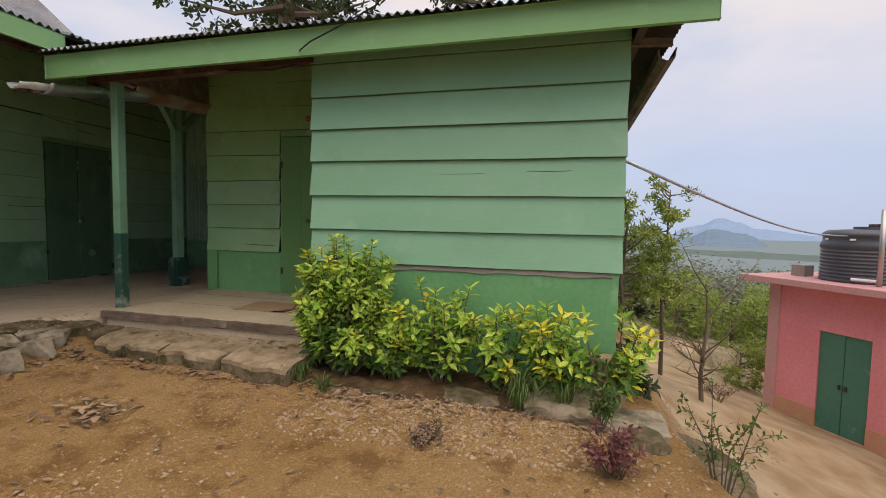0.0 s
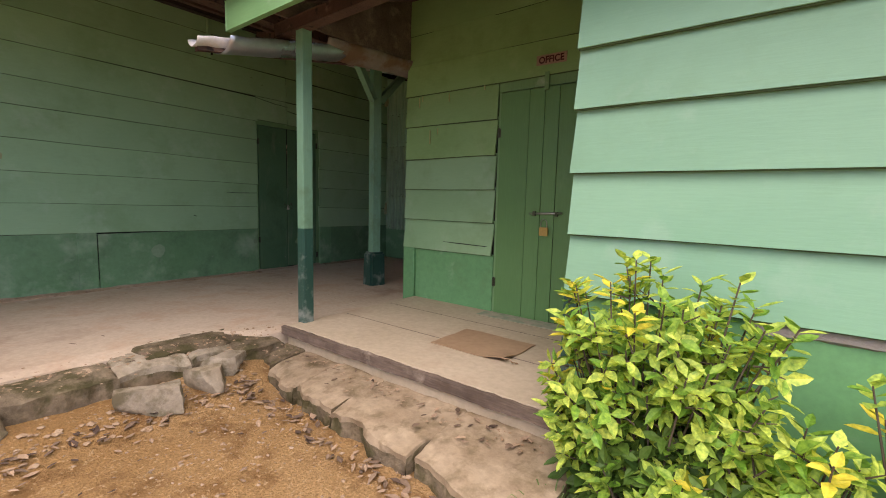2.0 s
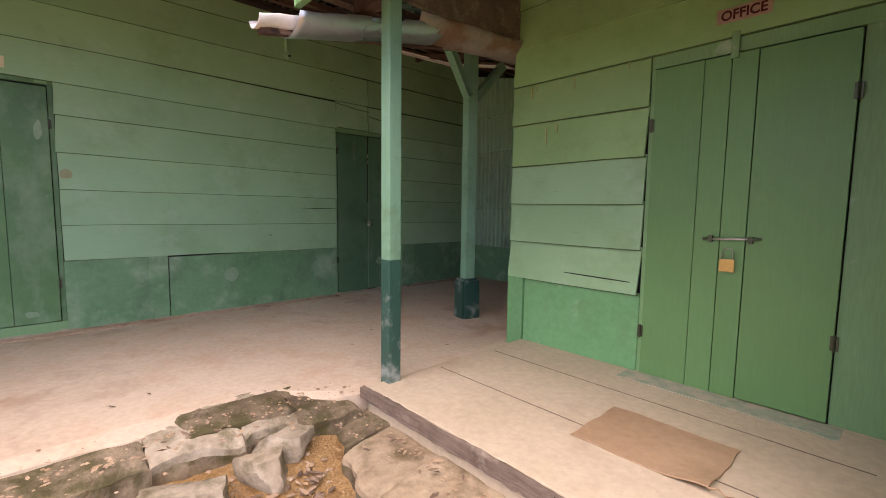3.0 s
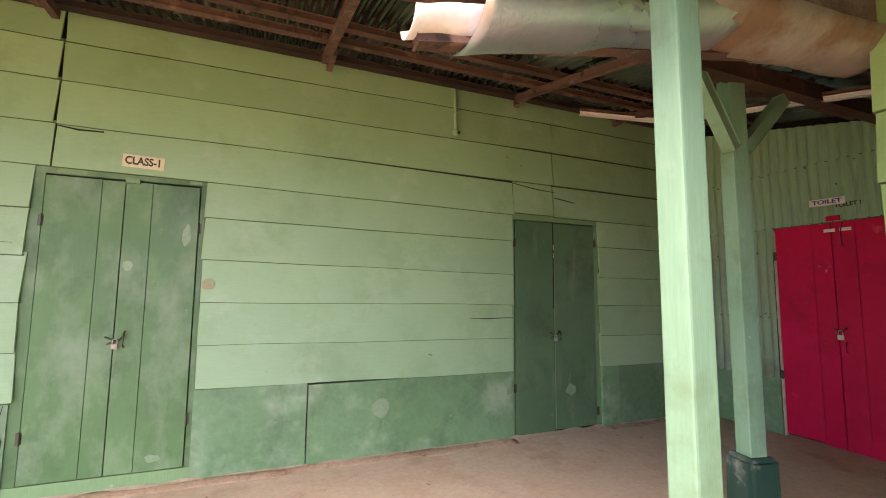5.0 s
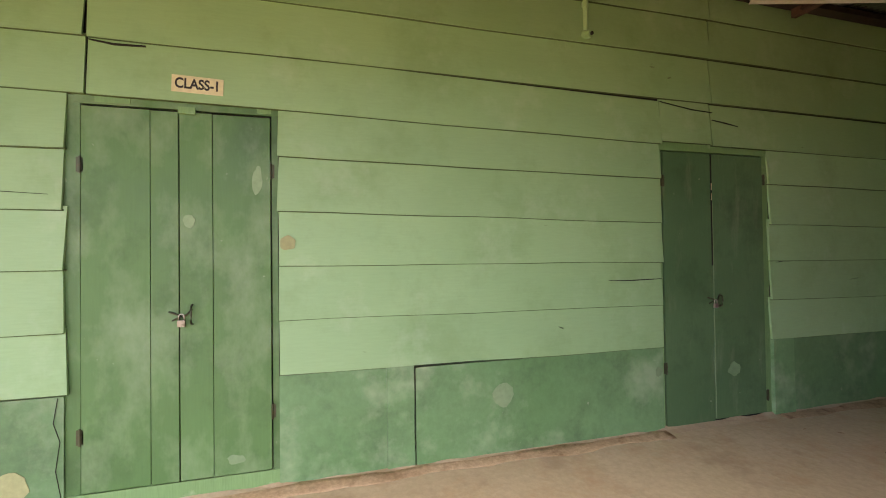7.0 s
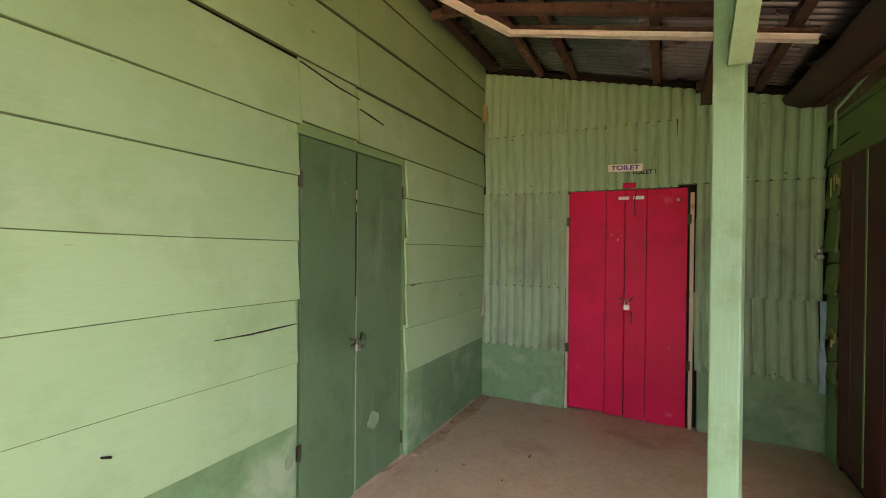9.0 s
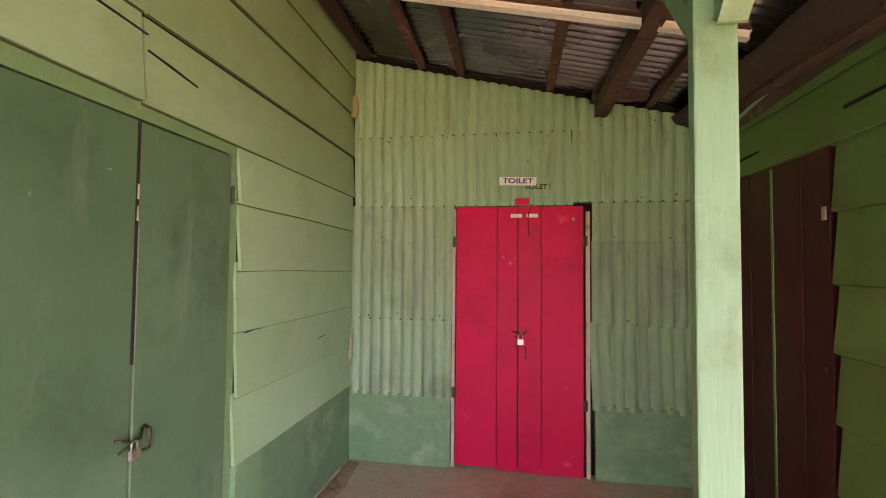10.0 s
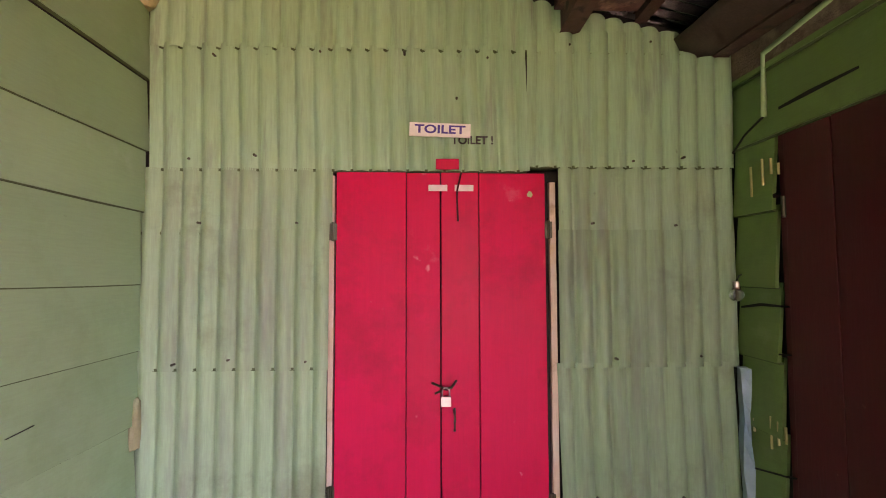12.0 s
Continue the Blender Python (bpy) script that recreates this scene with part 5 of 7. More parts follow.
SILT = surface("sandy_step_cement", (0.28, 0.21, 0.135), (0.40, 0.32, 0.22), blotch=5.0, fine=16, streak=0.3, wear=(0.12, 0.09, 0.045), wear_at=(0.50, 0.66), wear_scale=5.0, rough=0.9, bump=0.9, bump_dist=0.01, vary=0.08, specular=0.2)
MOSSY = surface("mossy_ledge_stone", (0.17, 0.13, 0.08), (0.29, 0.235, 0.16), fine=14, wear=(0.06, 0.058, 0.02), wear_at=(0.46, 0.60), wear_scale=6.0, dirt=(0.09, 0.07, 0.045), dirt_at=(0.46, 0.62), dirt_scale=5.0, rough=0.95, bump=1.0, bump_dist=0.025, streak=0.45, vary=0.12, specular=0.2)
SLAB = surface("pale_weathered_slab", (0.29, 0.245, 0.175), (0.41, 0.36, 0.275), fine=22, blotch=5.0, wear=(0.11, 0.095, 0.05), wear_at=(0.47, 0.62), wear_scale=7.0, dirt=(0.25, 0.19, 0.12), dirt_at=(0.5, 0.7), rough=0.9, bump=0.9, bump_dist=0.012, vary=0.1, specular=0.2, streak=0.3)


def crust(name, parent, front, back, top, rise, bottom, seed, material, face, ragged=0.05, skew=0.12):
    """A length of broken cement or flat stone: an uneven top and a chipped, undercut front; front and back are its two long edges."""
    (fx0, fy0), (fx1, fy1) = front
    (bx0, by0), (bx1, by1) = back
    length = math.hypot(fx1 - fx0, fy1 - fy0)
    nu, nv, nd = max(8, int(length / 0.022)), 14, 8
    bm = bmesh.new()
    grid = []
    o = Vector((seed * 3.1, seed * 1.7, 0))
    for i in range(nu + 1):
        row = []
        for j in range(nv + nd + 1):
            v = min(j / nv, 1.0)
            u = i / nu
            if i in (0, nu):
                u += skew * (noise.noise(o + Vector((i, v * 1.6, 0))) + 0.4 * noise.noise(o + Vector((i, v * 6, 3)))) / max(length, 0.3) * 0.35
            fx, fy = fx0 + (fx1 - fx0) * u, fy0 + (fy1 - fy0) * u
            bx, by = bx0 + (bx1 - bx0) * u, by0 + (by1 - by0) * u
            c = Vector((bx + (fx - bx) * v, by + (fy - by) * v, top + rise * (1 - v)))
            out = Vector((fx - bx, fy - by, 0)).normalized()
            q = c * 1.0 + o
            c.z += 0.016 * noise.noise(q * 3.0) + 0.010 * noise.noise(q * 9.0) + 0.005 * noise.noise(q * 23.0)
            chip = max(0.0, noise.noise(Vector((u * length * 4.0, seed * 5.3, 1))) - 0.05)
            edge = max(0.0, (v - 0.72) / 0.28)
            c.z -= edge * edge * (0.012 + 0.10 * chip)
            c += out * edge * ragged * (noise.noise(Vector((u * length * 3.2, seed * 2.1, 4))) * 1.3 + 0.5 * noise.noise(Vector((u * length * 11, seed, 8))))
            if i in (0, nu):
                c.z -= 0.012
            if j > nv:
                d = (j - nv) / nd
                c.z += (bottom - c.z) * d
                c += out * (0.012 * math.sin(d * 3.1) + 0.028 * noise.noise(Vector((u * length * 6, d * 2.2, seed))) + 0.014 * noise.noise(Vector((u * length * 19, d * 6, seed))) - 0.02 * d)
            row.append(bm.verts.new(c))
        grid.append(row)
    # Front and ends take the darker face stone: moss plus shade put into colour.
    for i in range(nu):
        for j in range(nv + nd):
            bm.faces.new((grid[i][j], grid[i][j + 1], grid[i + 1][j + 1], grid[i + 1][j])).material_index = 1 if j > nv else 0
    for i in (0, nu):
        foot = [bm.verts.new((q.co.x, q.co.y, bottom)) for q in grid[i]]
        for j in range(nv + nd):
            bm.faces.new((grid[i][j], grid[i][j + 1], foot[j + 1], foot[j])).material_index = 1
    bmesh.ops.recalc_face_normals(bm, faces=bm.faces[:])
    ob = part(name, bm, material, parent, "", True)
    ob.data.materials.append(face)
    ob.data.set_sharp_from_angle(angle=0.6)
    return ob


step = tagged(new("step"), "broken cement step below the porch slab", "step", kind="structure")
SX = [(-4.60, 3.33), (-4.32, 3.27), (-3.86, 3.20), (-3.42, 3.15), (-2.72, 3.06), (-2.02, 2.98)]
for i, (a, b) in enumerate(zip(SX, SX[1:])):
    crust("step_block", step, (a, b), ((a[0], 3.62), (b[0], 3.62)), -0.185 - 0.008 * (i % 2), 0.03, -0.48, 3 + i, MOSSY if i == 0 else SILT, MOSSY, 0.05)

ledge = tagged(new("ledge"), "broken mossy stone ledge along the veranda edge", "kerb", kind="structure")
LY = [-2.6, -1.75, -0.9, -0.15, 0.55, 1.25, 1.83, 2.42, 2.86, 3.20]
for i, (a, b) in enumerate(zip(LY, LY[1:])):
    xa, xb = -4.63 + 0.035 * math.sin(a * 2.1), -4.63 + 0.035 * math.sin(b * 2.1)
    crust("ledge_stone", ledge, ((xa, a), (xb, b)), ((-5.06, a), (-5.06, b)), -0.105 + 0.012 * (i % 3 - 1), 0.045, -0.45, 40 + i, SLAB if i % 3 else MOSSY, MOSSY, 0.055)
crust("ledge_stone", ledge, ((-4.58, 3.12), (-4.50, 3.50)), ((-4.98, 3.12), (-4.98, 3.52)), -0.10, 0.05, -0.45, 61, MOSSY, MOSSY, 0.05)
crust("ledge_stone", ledge, ((-4.74, 2.60), (-4.70, 3.16)), ((-5.00, 2.60), (-4.98, 3.18)), -0.055, 0.006, -0.2, 63, MOSSY, MOSSY, 0.05)

rock("loose_stone", "pale angular stone lying beside the broken ledge", (-4.44, 2.52, -0.32), (0.36, 0.22, 0.20), 3, SLAB, turn=1.1, rough=0.25, block=0.08)
rock("loose_stone", "pale grey stone leaning on the mossy ledge", (-4.44, 2.88, -0.31), (0.26, 0.21, 0.21), 6, SLAB, turn=0.3, rough=0.25, block=0.1)
rock("loose_stone", "small flat grey stone on the broken ledge", (-4.55, 3.02, -0.24), (0.26, 0.22, 0.16), 9, SLAB, turn=0.5, rough=0.25, block=0.1)
rock("loose_stone", "rough stone at the foot of the ledge", (-4.58, 1.72, -0.34), (0.30, 0.30, 0.24), 12, MOSSY, turn=0.2)

# flat stones and the drop at the corner of the office
yard_edge = tagged(new("yard_edge"), "broken flat stones holding the edge of the yard", "kerb", kind="structure")
crust("edge_slab", yard_edge, ((-0.20, 3.10), (0.40, 2.98)), ((-0.12, 3.44), (0.42, 3.44)), -0.285, 0.02, -0.52, 71, SLAB, MOSSY, 0.05)
crust("edge_slab", yard_edge, ((0.36, 2.86), (0.76, 3.02)), ((0.42, 3.34), (0.78, 3.36)), -0.345, 0.015, -0.80, 72, SLAB, MOSSY, 0.06)
crust("edge_slab", yard_edge, ((0.70, 2.62), (1.16, 2.72)), ((0.76, 3.02), (1.20, 3.06)), -0.56, 0.03, -1.10, 73, MOSSY, MOSSY, 0.08)
crust("edge_slab", yard_edge, ((1.12, 2.46), (1.60, 2.50)), ((1.18, 2.86), (1.66, 2.84)), -0.86, 0.04, -1.50, 74, MOSSY, MOSSY, 0.08)
rock("retaining_stone", "square brown stone under the corner of the wall", (0.42, 3.52, -0.40), (0.32, 0.30, 0.42), 33, SILT, turn=0.1, rough=0.1, block=0.03)
rock("retaining_stone", "dark broken stone at the yard edge", (0.56, 2.86, -0.46), (0.26, 0.24, 0.18), 34, MOSSY, turn=0.4)
rock("retaining_stone", "long grey stone stepping down the slope", (0.92, 3.30, -0.72), (0.60, 0.36, 0.26), 35, MOSSY, turn=-0.35, rough=0.15, block=0.03)
rock("retaining_stone", "grey stone on the sandy path", (1.4, 4.1, -1.30), (0.55, 0.3, 0.18), 38, STONE, turn=0.2, rough=0.2)
rock("retaining_stone", "low brown kerb stone under the shrubs", (-0.55, 3.24, -0.44), (0.5, 0.22, 0.15), 39, MOSSY, turn=-0.1, rough=0.2)
rock("retaining_stone", "low brown kerb stone under the shrubs", (-1.15, 3.24, -0.45), (0.6, 0.20, 0.13), 40, MOSSY, turn=0.05, rough=0.2)

# ---- mat ----
def mat():
    m = thing("door_mat", "flattened brown cardboard mat on the porch slab", "mat", (-3.06, 4.25, 0.0))
    card = surface("brown_cardboard", (0.34, 0.215, 0.125), (0.42, 0.285, 0.175), (1, 1, 1), fine=20, wear=(0.42, 0.28, 0.17), wear_at=(0.58, 0.75), rough=0.9, bump=0.3)
    bm = bmesh.new()
    nx, ny = 12, 8
    g = {}
    for s in (0, 1):
        for j in range(ny + 1):
            for i in range(nx + 1):
                x, y = -0.31 + 0.62 * i / nx, -0.235 + 0.47 * j / ny
                curl = 0.03 * smooth_step(0.65, 1.0, i / nx) * smooth_step(0.5, 0.0, j / ny) + 0.008 * max(0, noise.noise(Vector((x * 5, y * 5, 2))))
                g[s, i, j] = bm.verts.new((x + 0.01 * noise.noise(Vector((y * 8, i // nx, 0))), y + 0.01 * noise.noise(Vector((x * 8, 3, j // ny))), 0.0015 + s * 0.007 + curl))
    for s in (0, 1):
        for j in range(ny):
            for i in range(nx):
                bm.faces.new((g[s, i, j], g[s, i + 1, j], g[s, i + 1, j + 1], g[s, i, j + 1]))
    for i in range(nx):
        for j in (0, ny):
            bm.faces.new((g[0, i, j], g[0, i + 1, j], g[1, i + 1, j], g[1, i, j]))
    for j in range(ny):
        for i in (0, nx):
            bm.faces.new((g[0, i, j], g[0, i, j + 1], g[1, i, j + 1], g[1, i, j]))
    part("sheet", bm, card, m)
    part("frayed_edge", tube(bmesh.new(), [(0.31, -0.235, 0.03), (0.34, -0.22, 0.035), (0.37, -0.23, 0.02), (0.39, -0.19, 0.006)], 0.004, 5), card, m)
    return m


mat()


# ---- small things along the passage ----
BLUE = surface("faded_blue_plastic", (0.17, 0.33, 0.42), (0.24, 0.42, 0.50), fine=16, rough=0.45, bump=0.3)
def plastic_sheet():
    p = thing("plastic_sheet", "faded blue plastic sheet tucked behind the iron", "sheet", (-4.70, 7.60, 0))
    bm = extrude_profile(bmesh.new(), lambda u, n, w: Vector((n, w, u)), [(-0.035, -0.02), (-0.02, 0.03), (0.012, 0.02), (0.0, -0.03)], [0.42, 0.55, 0.66, 0.78, 0.9, 1.02, 1.12],
                         lambda i, j, u: (0, 0.02 * noise.noise(Vector((u * 7, j, 0))), 0.02 * noise.noise(Vector((u * 6, j, 4)))))
    part("fold", bm, BLUE, p)
    return p


plastic_sheet()


def bulb():
    glass, n, l, b = node_material("clear_bulb_glass", 0.05)
    b.inputs["Transmission Weight"].default_value = 0.9
    b.inputs["Base Color"].default_value = (0.9, 0.95, 0.95, 1)
    p = thing("glass_bulb", "small clear glass bulb hung at the wall corner", "bulb", (-4.745, 7.58, 1.46))
    bm = bmesh.new()
    bmesh.ops.create_uvsphere(bm, u_segments=16, v_segments=10, radius=0.032)
    for v in bm.verts:
        if v.co.z > 0.015:
            v.co.x *= 0.7
            v.co.y *= 0.7
            v.co.z *= 1.25
    part("globe", bm, glass, p, smooth=True)
    part("cap", tube(bmesh.new(), [(0, 0, 0.034), (0, 0, 0.062)], 0.014, 10), BRIGHT, p, "steel screw cap")
    part("wire", tube(bmesh.new(), [(0, 0, 0.06), (0.03, 0.02, 0.09), (0.075, 0.03, 0.10)], 0.003, 5), DARK, p)
    return p


bulb()
for u, w, h in ((7.40, 2.06, 0.07), (7.45, 2.07, 0.12), (7.52, 2.05, 0.14), (7.36, 2.03, 0.05), (7.42, 0.93, 0.10), (7.46, 0.94, 0.14), (7.38, 0.92, 0.07), (7.56, 0.9, 0.06)):
    flat_part("paint_drip", on_side, u - 0.003, u + 0.003, w - h, w, 0.034, 0.043, drip, wall_side, "dried drip of cream paint", 0.001)
for pts, wd in (([(7.38, 1.90), (7.45, 1.88), (7.6, 1.85)], 0.02), ([(7.36, 1.42), (7.5, 1.42), (7.62, 1.40)], 0.012), ([(7.36, 1.22), (7.6, 1.2)], 0.008), ([(7.36, 0.72), (7.62, 0.66)], 0.008),
                ([(7.0, 2.275), (7.2, 2.27), (7.35, 2.262)], 0.016), ([(6.05, 2.30), (6.3, 2.295)], 0.02), ([(6.36, 1.52), (6.1, 1.525), (5.8, 1.52)], 0.016)):
    crack(wall_side, on_side, pts, wd, 0.036)
for x, z in ((-7.2, 2.6), (-6.7, 2.62), (-6.3, 2.62), (-5.9, 2.6), (-5.2, 2.1), (-4.95, 2.12), (-7.3, 2.1), (-7.0, 2.12), (-6.8, 1.8), (-7.25, 1.8), (-7.1, 1.17), (-6.75, 1.16), (-7.35, 1.15), (-5.4, 1.8), (-5.0, 1.79), (-5.3, 1.16),
             (-4.9, 1.17), (-7.4, 0.55), (-6.9, 0.54), (-5.4, 0.52), (-5.0, 0.52), (-6.05, 2.4), (-5.5, 2.67), (-5.1, 2.69)):
    part("nail", tube(bmesh.new(), [on_toilet(x, 0.02, z), on_toilet(x, 0.046, z)], 0.006, 6), STEEL, wall_toilet, "rusty roofing nail")
# broken corner of the boards beside the iron
rock("plaster_chunk", "", (-7.49, 7.60, 2.80), (0.07, 0.08, 0.20), 51, TAN_PATCH, wall_toilet, 0.9, 0.2, 1, 0.3)
rock("plaster_chunk", "", (-7.50, 7.61, 0.78), (0.05, 0.06, 0.24), 52, TAN_PATCH, wall_toilet, 0.9, 0.2, 1, 0.3)
# dust banked along the foot of the classroom wall
bm = extrude_profile(bmesh.new(), on_class, [(0.01, FLOOR_Z - 0.01), (0.01, FLOOR_Z + 0.022), (0.04, FLOOR_Z + 0.012), (0.09, FLOOR_Z - 0.004)], [-5.5 + 13.1 * i / 90 for i in range(91)],
                     lambda i, j, u: (0, (0.03 * noise.noise(Vector((u * 2.2, j, 0))) if j > 1 else 0), 0.022 * noise.noise(Vector((u * 5.7, j, 5))) if j == 1 else 0))
part("dust_bank", bm, CEMENT, wall_class, "pale dust banked at the wall's foot")

# ---- earth blown against the foot of the classroom wall ----
DUST = surface("reddish_dust", (0.42, 0.29, 0.20), (0.50, 0.37, 0.27), fine=40, blotch=5.0, wear=(0.2, 0.12, 0.075), wear_at=(0.55, 0.7), wear_scale=8.0, rough=0.95, bump=0.7, specular=0.1, streak=0.3)
for y0, y1 in ((-2.0, 4.98), (6.12, 7.6)):
    part("blown_earth", extrude_profile(bmesh.new(), lambda u, n, w: Vector((CLASS_X + 0.03 + n, u, FLOOR_Z + w)), [(-0.02, 0.014), (0.045, 0.010), (0.10, 0.005), (0.15, -0.012), (-0.02, -0.012)],
         [y0 + (y1 - y0) * i / int((y1 - y0) / 0.05) for i in range(int((y1 - y0) / 0.05) + 1)],
         lambda i, j, u: (0, (0.05 * noise.noise(Vector((u * 2.3, 0, 7))) + 0.02 * noise.noise(Vector((u * 9, j, 7)))) * (j in (1, 2, 3)), 0.005 * noise.noise(Vector((u * 5, j, 2))))), DUST, bpy.data.objects["floor_veranda"], "reddish dust along the wall foot", smooth=True)


# ---- plants ----
def leaf_material(name, base, tip, rough=0.5, trans=0.25, mottle=0.0):
    m, n, l, b = node_material(name, rough, 0.0, 0.35)
    geo = n.new("ShaderNodeNewGeometry")
    r = ramp_node(n, l, geo.outputs["Random Per Island"], 0.1, 0.9, base, tip)
    fine = noise_node(n, l, 60.0, 3.0)
    col = mix_node(n, l, 1.0, r, ramp_node(n, l, fine, 0.3, 0.7, (0.75 - 0.4 * mottle, 0.78 - 0.25 * mottle, 0.7 - 0.2 * mottle), (1.2, 1.15, 1.1)), "MULTIPLY")
    l.new(col, b.inputs["Base Color"])
    tr = n.new("ShaderNodeBsdfTranslucent")
    l.new(col, tr.inputs["Color"])
    ms = n.new("ShaderNodeMixShader")
    ms.inputs["Fac"].default_value = trans
    out = n["Material Output"]
    l.new(b.outputs["BSDF"], ms.inputs[1])
    l.new(tr.outputs["BSDF"], ms.inputs[2])
    l.new(ms.outputs["Shader"], out.inputs["Surface"])
    return m


LEAF_YELLOW = leaf_material("yellow_green_variegated_leaf", (0.20, 0.42, 0.055), (0.70, 0.82, 0.16), mottle=1.0)
# Lower leaves are darkened: the shrub's inner shade put into their colour.
LEAF_SHADE = leaf_material("shaded_inner_leaf", (0.035, 0.095, 0.02), (0.13, 0.26, 0.05))
LEAF_GOLD = leaf_material("golden_leaf", (0.45, 0.54, 0.06), (0.85, 0.74, 0.10))
LEAF_GREEN = leaf_material("dull_green_leaf", (0.045, 0.10, 0.025), (0.12, 0.20, 0.05))
LEAF_MID = leaf_material("fresh_green_leaf", (0.16, 0.27, 0.06), (0.42, 0.50, 0.16), 0.5, 0.4)
LEAF_DARK = leaf_material("dark_mango_leaf", (0.025, 0.05, 0.018), (0.07, 0.11, 0.04))
LEAF_RED = leaf_material("dusty_red_leaf", (0.16, 0.06, 0.06), (0.30, 0.13, 0.13))
LEAF_DRY = leaf_material("dry_brown_leaf", (0.08, 0.052, 0.04), (0.38, 0.27, 0.19), 0.8, 0.05)
GRASS = leaf_material("coarse_grass_blade", (0.06, 0.13, 0.03), (0.16, 0.24, 0.08))
# Paler and greyer than near foliage: distance haze put into the leaf colour.
WOODS = leaf_material("hazed_far_woodland", (0.16, 0.20, 0.15), (0.29, 0.32, 0.26), 0.8, 0.3)
BARK = surface("grey_brown_bark", (0.10, 0.075, 0.055), (0.17, 0.135, 0.10), UPRIGHT, fine=10, rough=0.9, bump=0.6)


class Leaves:
    """Folded, pointed leaves gathered into one mesh."""

    def __init__(self):
        self.v, self.f = [], []

    def add(self, base, direction, up, length, width, droop=0.25, fold=0.25):
        d = Vector(direction).normalized()
        s = d.cross(Vector(up))
        if s.length < 1e-3:
            s = d.cross(Vector((1, 0, 0.2)))
        s.normalize()
        nrm = s.cross(d).normalized()
        b = Vector(base)
        k = len(self.v)
        mid = b + d * length * 0.45 - nrm * width * fold
        tip = b + d * length - nrm * length * droop
        self.v += [b[:], (b + d * length * 0.40 + s * width / 2)[:], mid[:], (b + d * length * 0.40 - s * width / 2)[:],
                   (b + d * length * 0.75 + s * width * 0.33 - nrm * length * droop * 0.4)[:], (b + d * length * 0.75 - s * width * 0.33 - nrm * length * droop * 0.4)[:],
                   tip[:], (b + d * length * 0.74 - nrm * (length * droop * 0.45 + width * fold * 0.7))[:]]
        self.f += [(k, k + 1, k + 2), (k, k + 2, k + 3), (k + 1, k + 4, k + 7, k + 2), (k + 2, k + 7, k + 5, k + 3), (k + 4, k + 6, k + 7), (k + 7, k + 6, k + 5)]

    def object(self, name, material, parent=None, label=""):
        me = bpy.data.meshes.new(name)
        me.from_pydata(self.v, [], self.f)
        me.materials.append(material)
        ob = new(name, me)
        if parent:
            ob.parent = parent
        if label:
            ob["label"] = label
        return ob


def rosette(lv, rnd, at, axis, count, length, width):
    axis = Vector(axis).normalized()
    ref = axis.cross(Vector((0.3, 1, 0.2))).normalized()
    ref2 = axis.cross(ref)
    a0 = rnd.uniform(0, 6.28)
    for k in range(count):
        a = a0 + k * 2.4
        out = ref * math.cos(a) + ref2 * math.sin(a)
        lift = 0.9 - 0.75 * k / count
        lv.add(Vector(at) - axis * 0.012 * k, out + axis * lift, axis, length * rnd.uniform(0.7, 1.1), width * rnd.uniform(0.75, 1.15), rnd.uniform(0.05, 0.35), rnd.uniform(0.1, 0.3))


def garden_shrub(at, height, spread, stems, leaf=0.085, golden=0.3, seed=1, label="", dense=1.0, lean=(0, 0)):
    rnd = random.Random(seed)
    p = thing("shrub", label, "shrub", at, "shrubs along the office wall")
    stem_bm = bmesh.new()
    green, inner = Leaves(), Leaves()
    for s in range(stems):
        a = rnd.uniform(0, 6.28)
        r = spread * math.sqrt(rnd.uniform(0.02, 1))
        h = height * (0.28 + 0.72 * rnd.random() ** 1.25) * (1.0 - 0.22 * (r / spread))
        end = Vector((math.cos(a) * r + lean[0] * h, math.sin(a) * r * 0.55 + lean[1] * h, h))
        st = Vector((math.cos(a) * r * 0.22, math.sin(a) * r * 0.15, 0))
        mid = st.lerp(end, 0.5) + Vector((rnd.uniform(-0.03, 0.03), rnd.uniform(-0.03, 0.03), 0.02))
        tube(stem_bm, [st, mid, end], [0.007, 0.005, 0.003], 5)
        axis = (end - mid).normalized() + Vector((0, -0.15, 0.5))
        if rnd.random() < golden:
            lv = Leaves()
            rosette(lv, rnd, end, axis, rnd.randint(7, 10), leaf, leaf * 0.45)
            lv.object("young_sprig", LEAF_GOLD, p, "golden young leaves")
        else:
            rosette(green, rnd, end, axis, rnd.randint(7, 10), leaf, leaf * 0.45)
        for q in range(int(3 * dense + rnd.random())):
            t = rnd.uniform(0.35, 0.95)
            b = st.lerp(end, t) + Vector((rnd.uniform(-0.03, 0.03), rnd.uniform(-0.05, 0.02), 0))
            ax = Vector((rnd.uniform(-1, 1), rnd.uniform(-1, 0.5), rnd.uniform(0.0, 0.9)))
            tip = b + ax.normalized() * rnd.uniform(0.03, 0.10)
            tube(stem_bm, [b, tip], [0.004, 0.002], 4)
            rosette(inner if t < 0.62 else green, rnd, tip, ax + Vector((0, -0.2, 0.3)), rnd.randint(4, 7), leaf * 0.95, leaf * 0.45)
    part("stem", stem_bm, BARK, p, "thin brown woody stems")
    green.object("foliage", LEAF_YELLOW, p, "yellow-green variegated leaves")["kind"] = "stuff"
    inner.object("lower_foliage", LEAF_SHADE, p, "deep green inner leaves darkened as if shaded")["kind"] = "stuff"
    return p


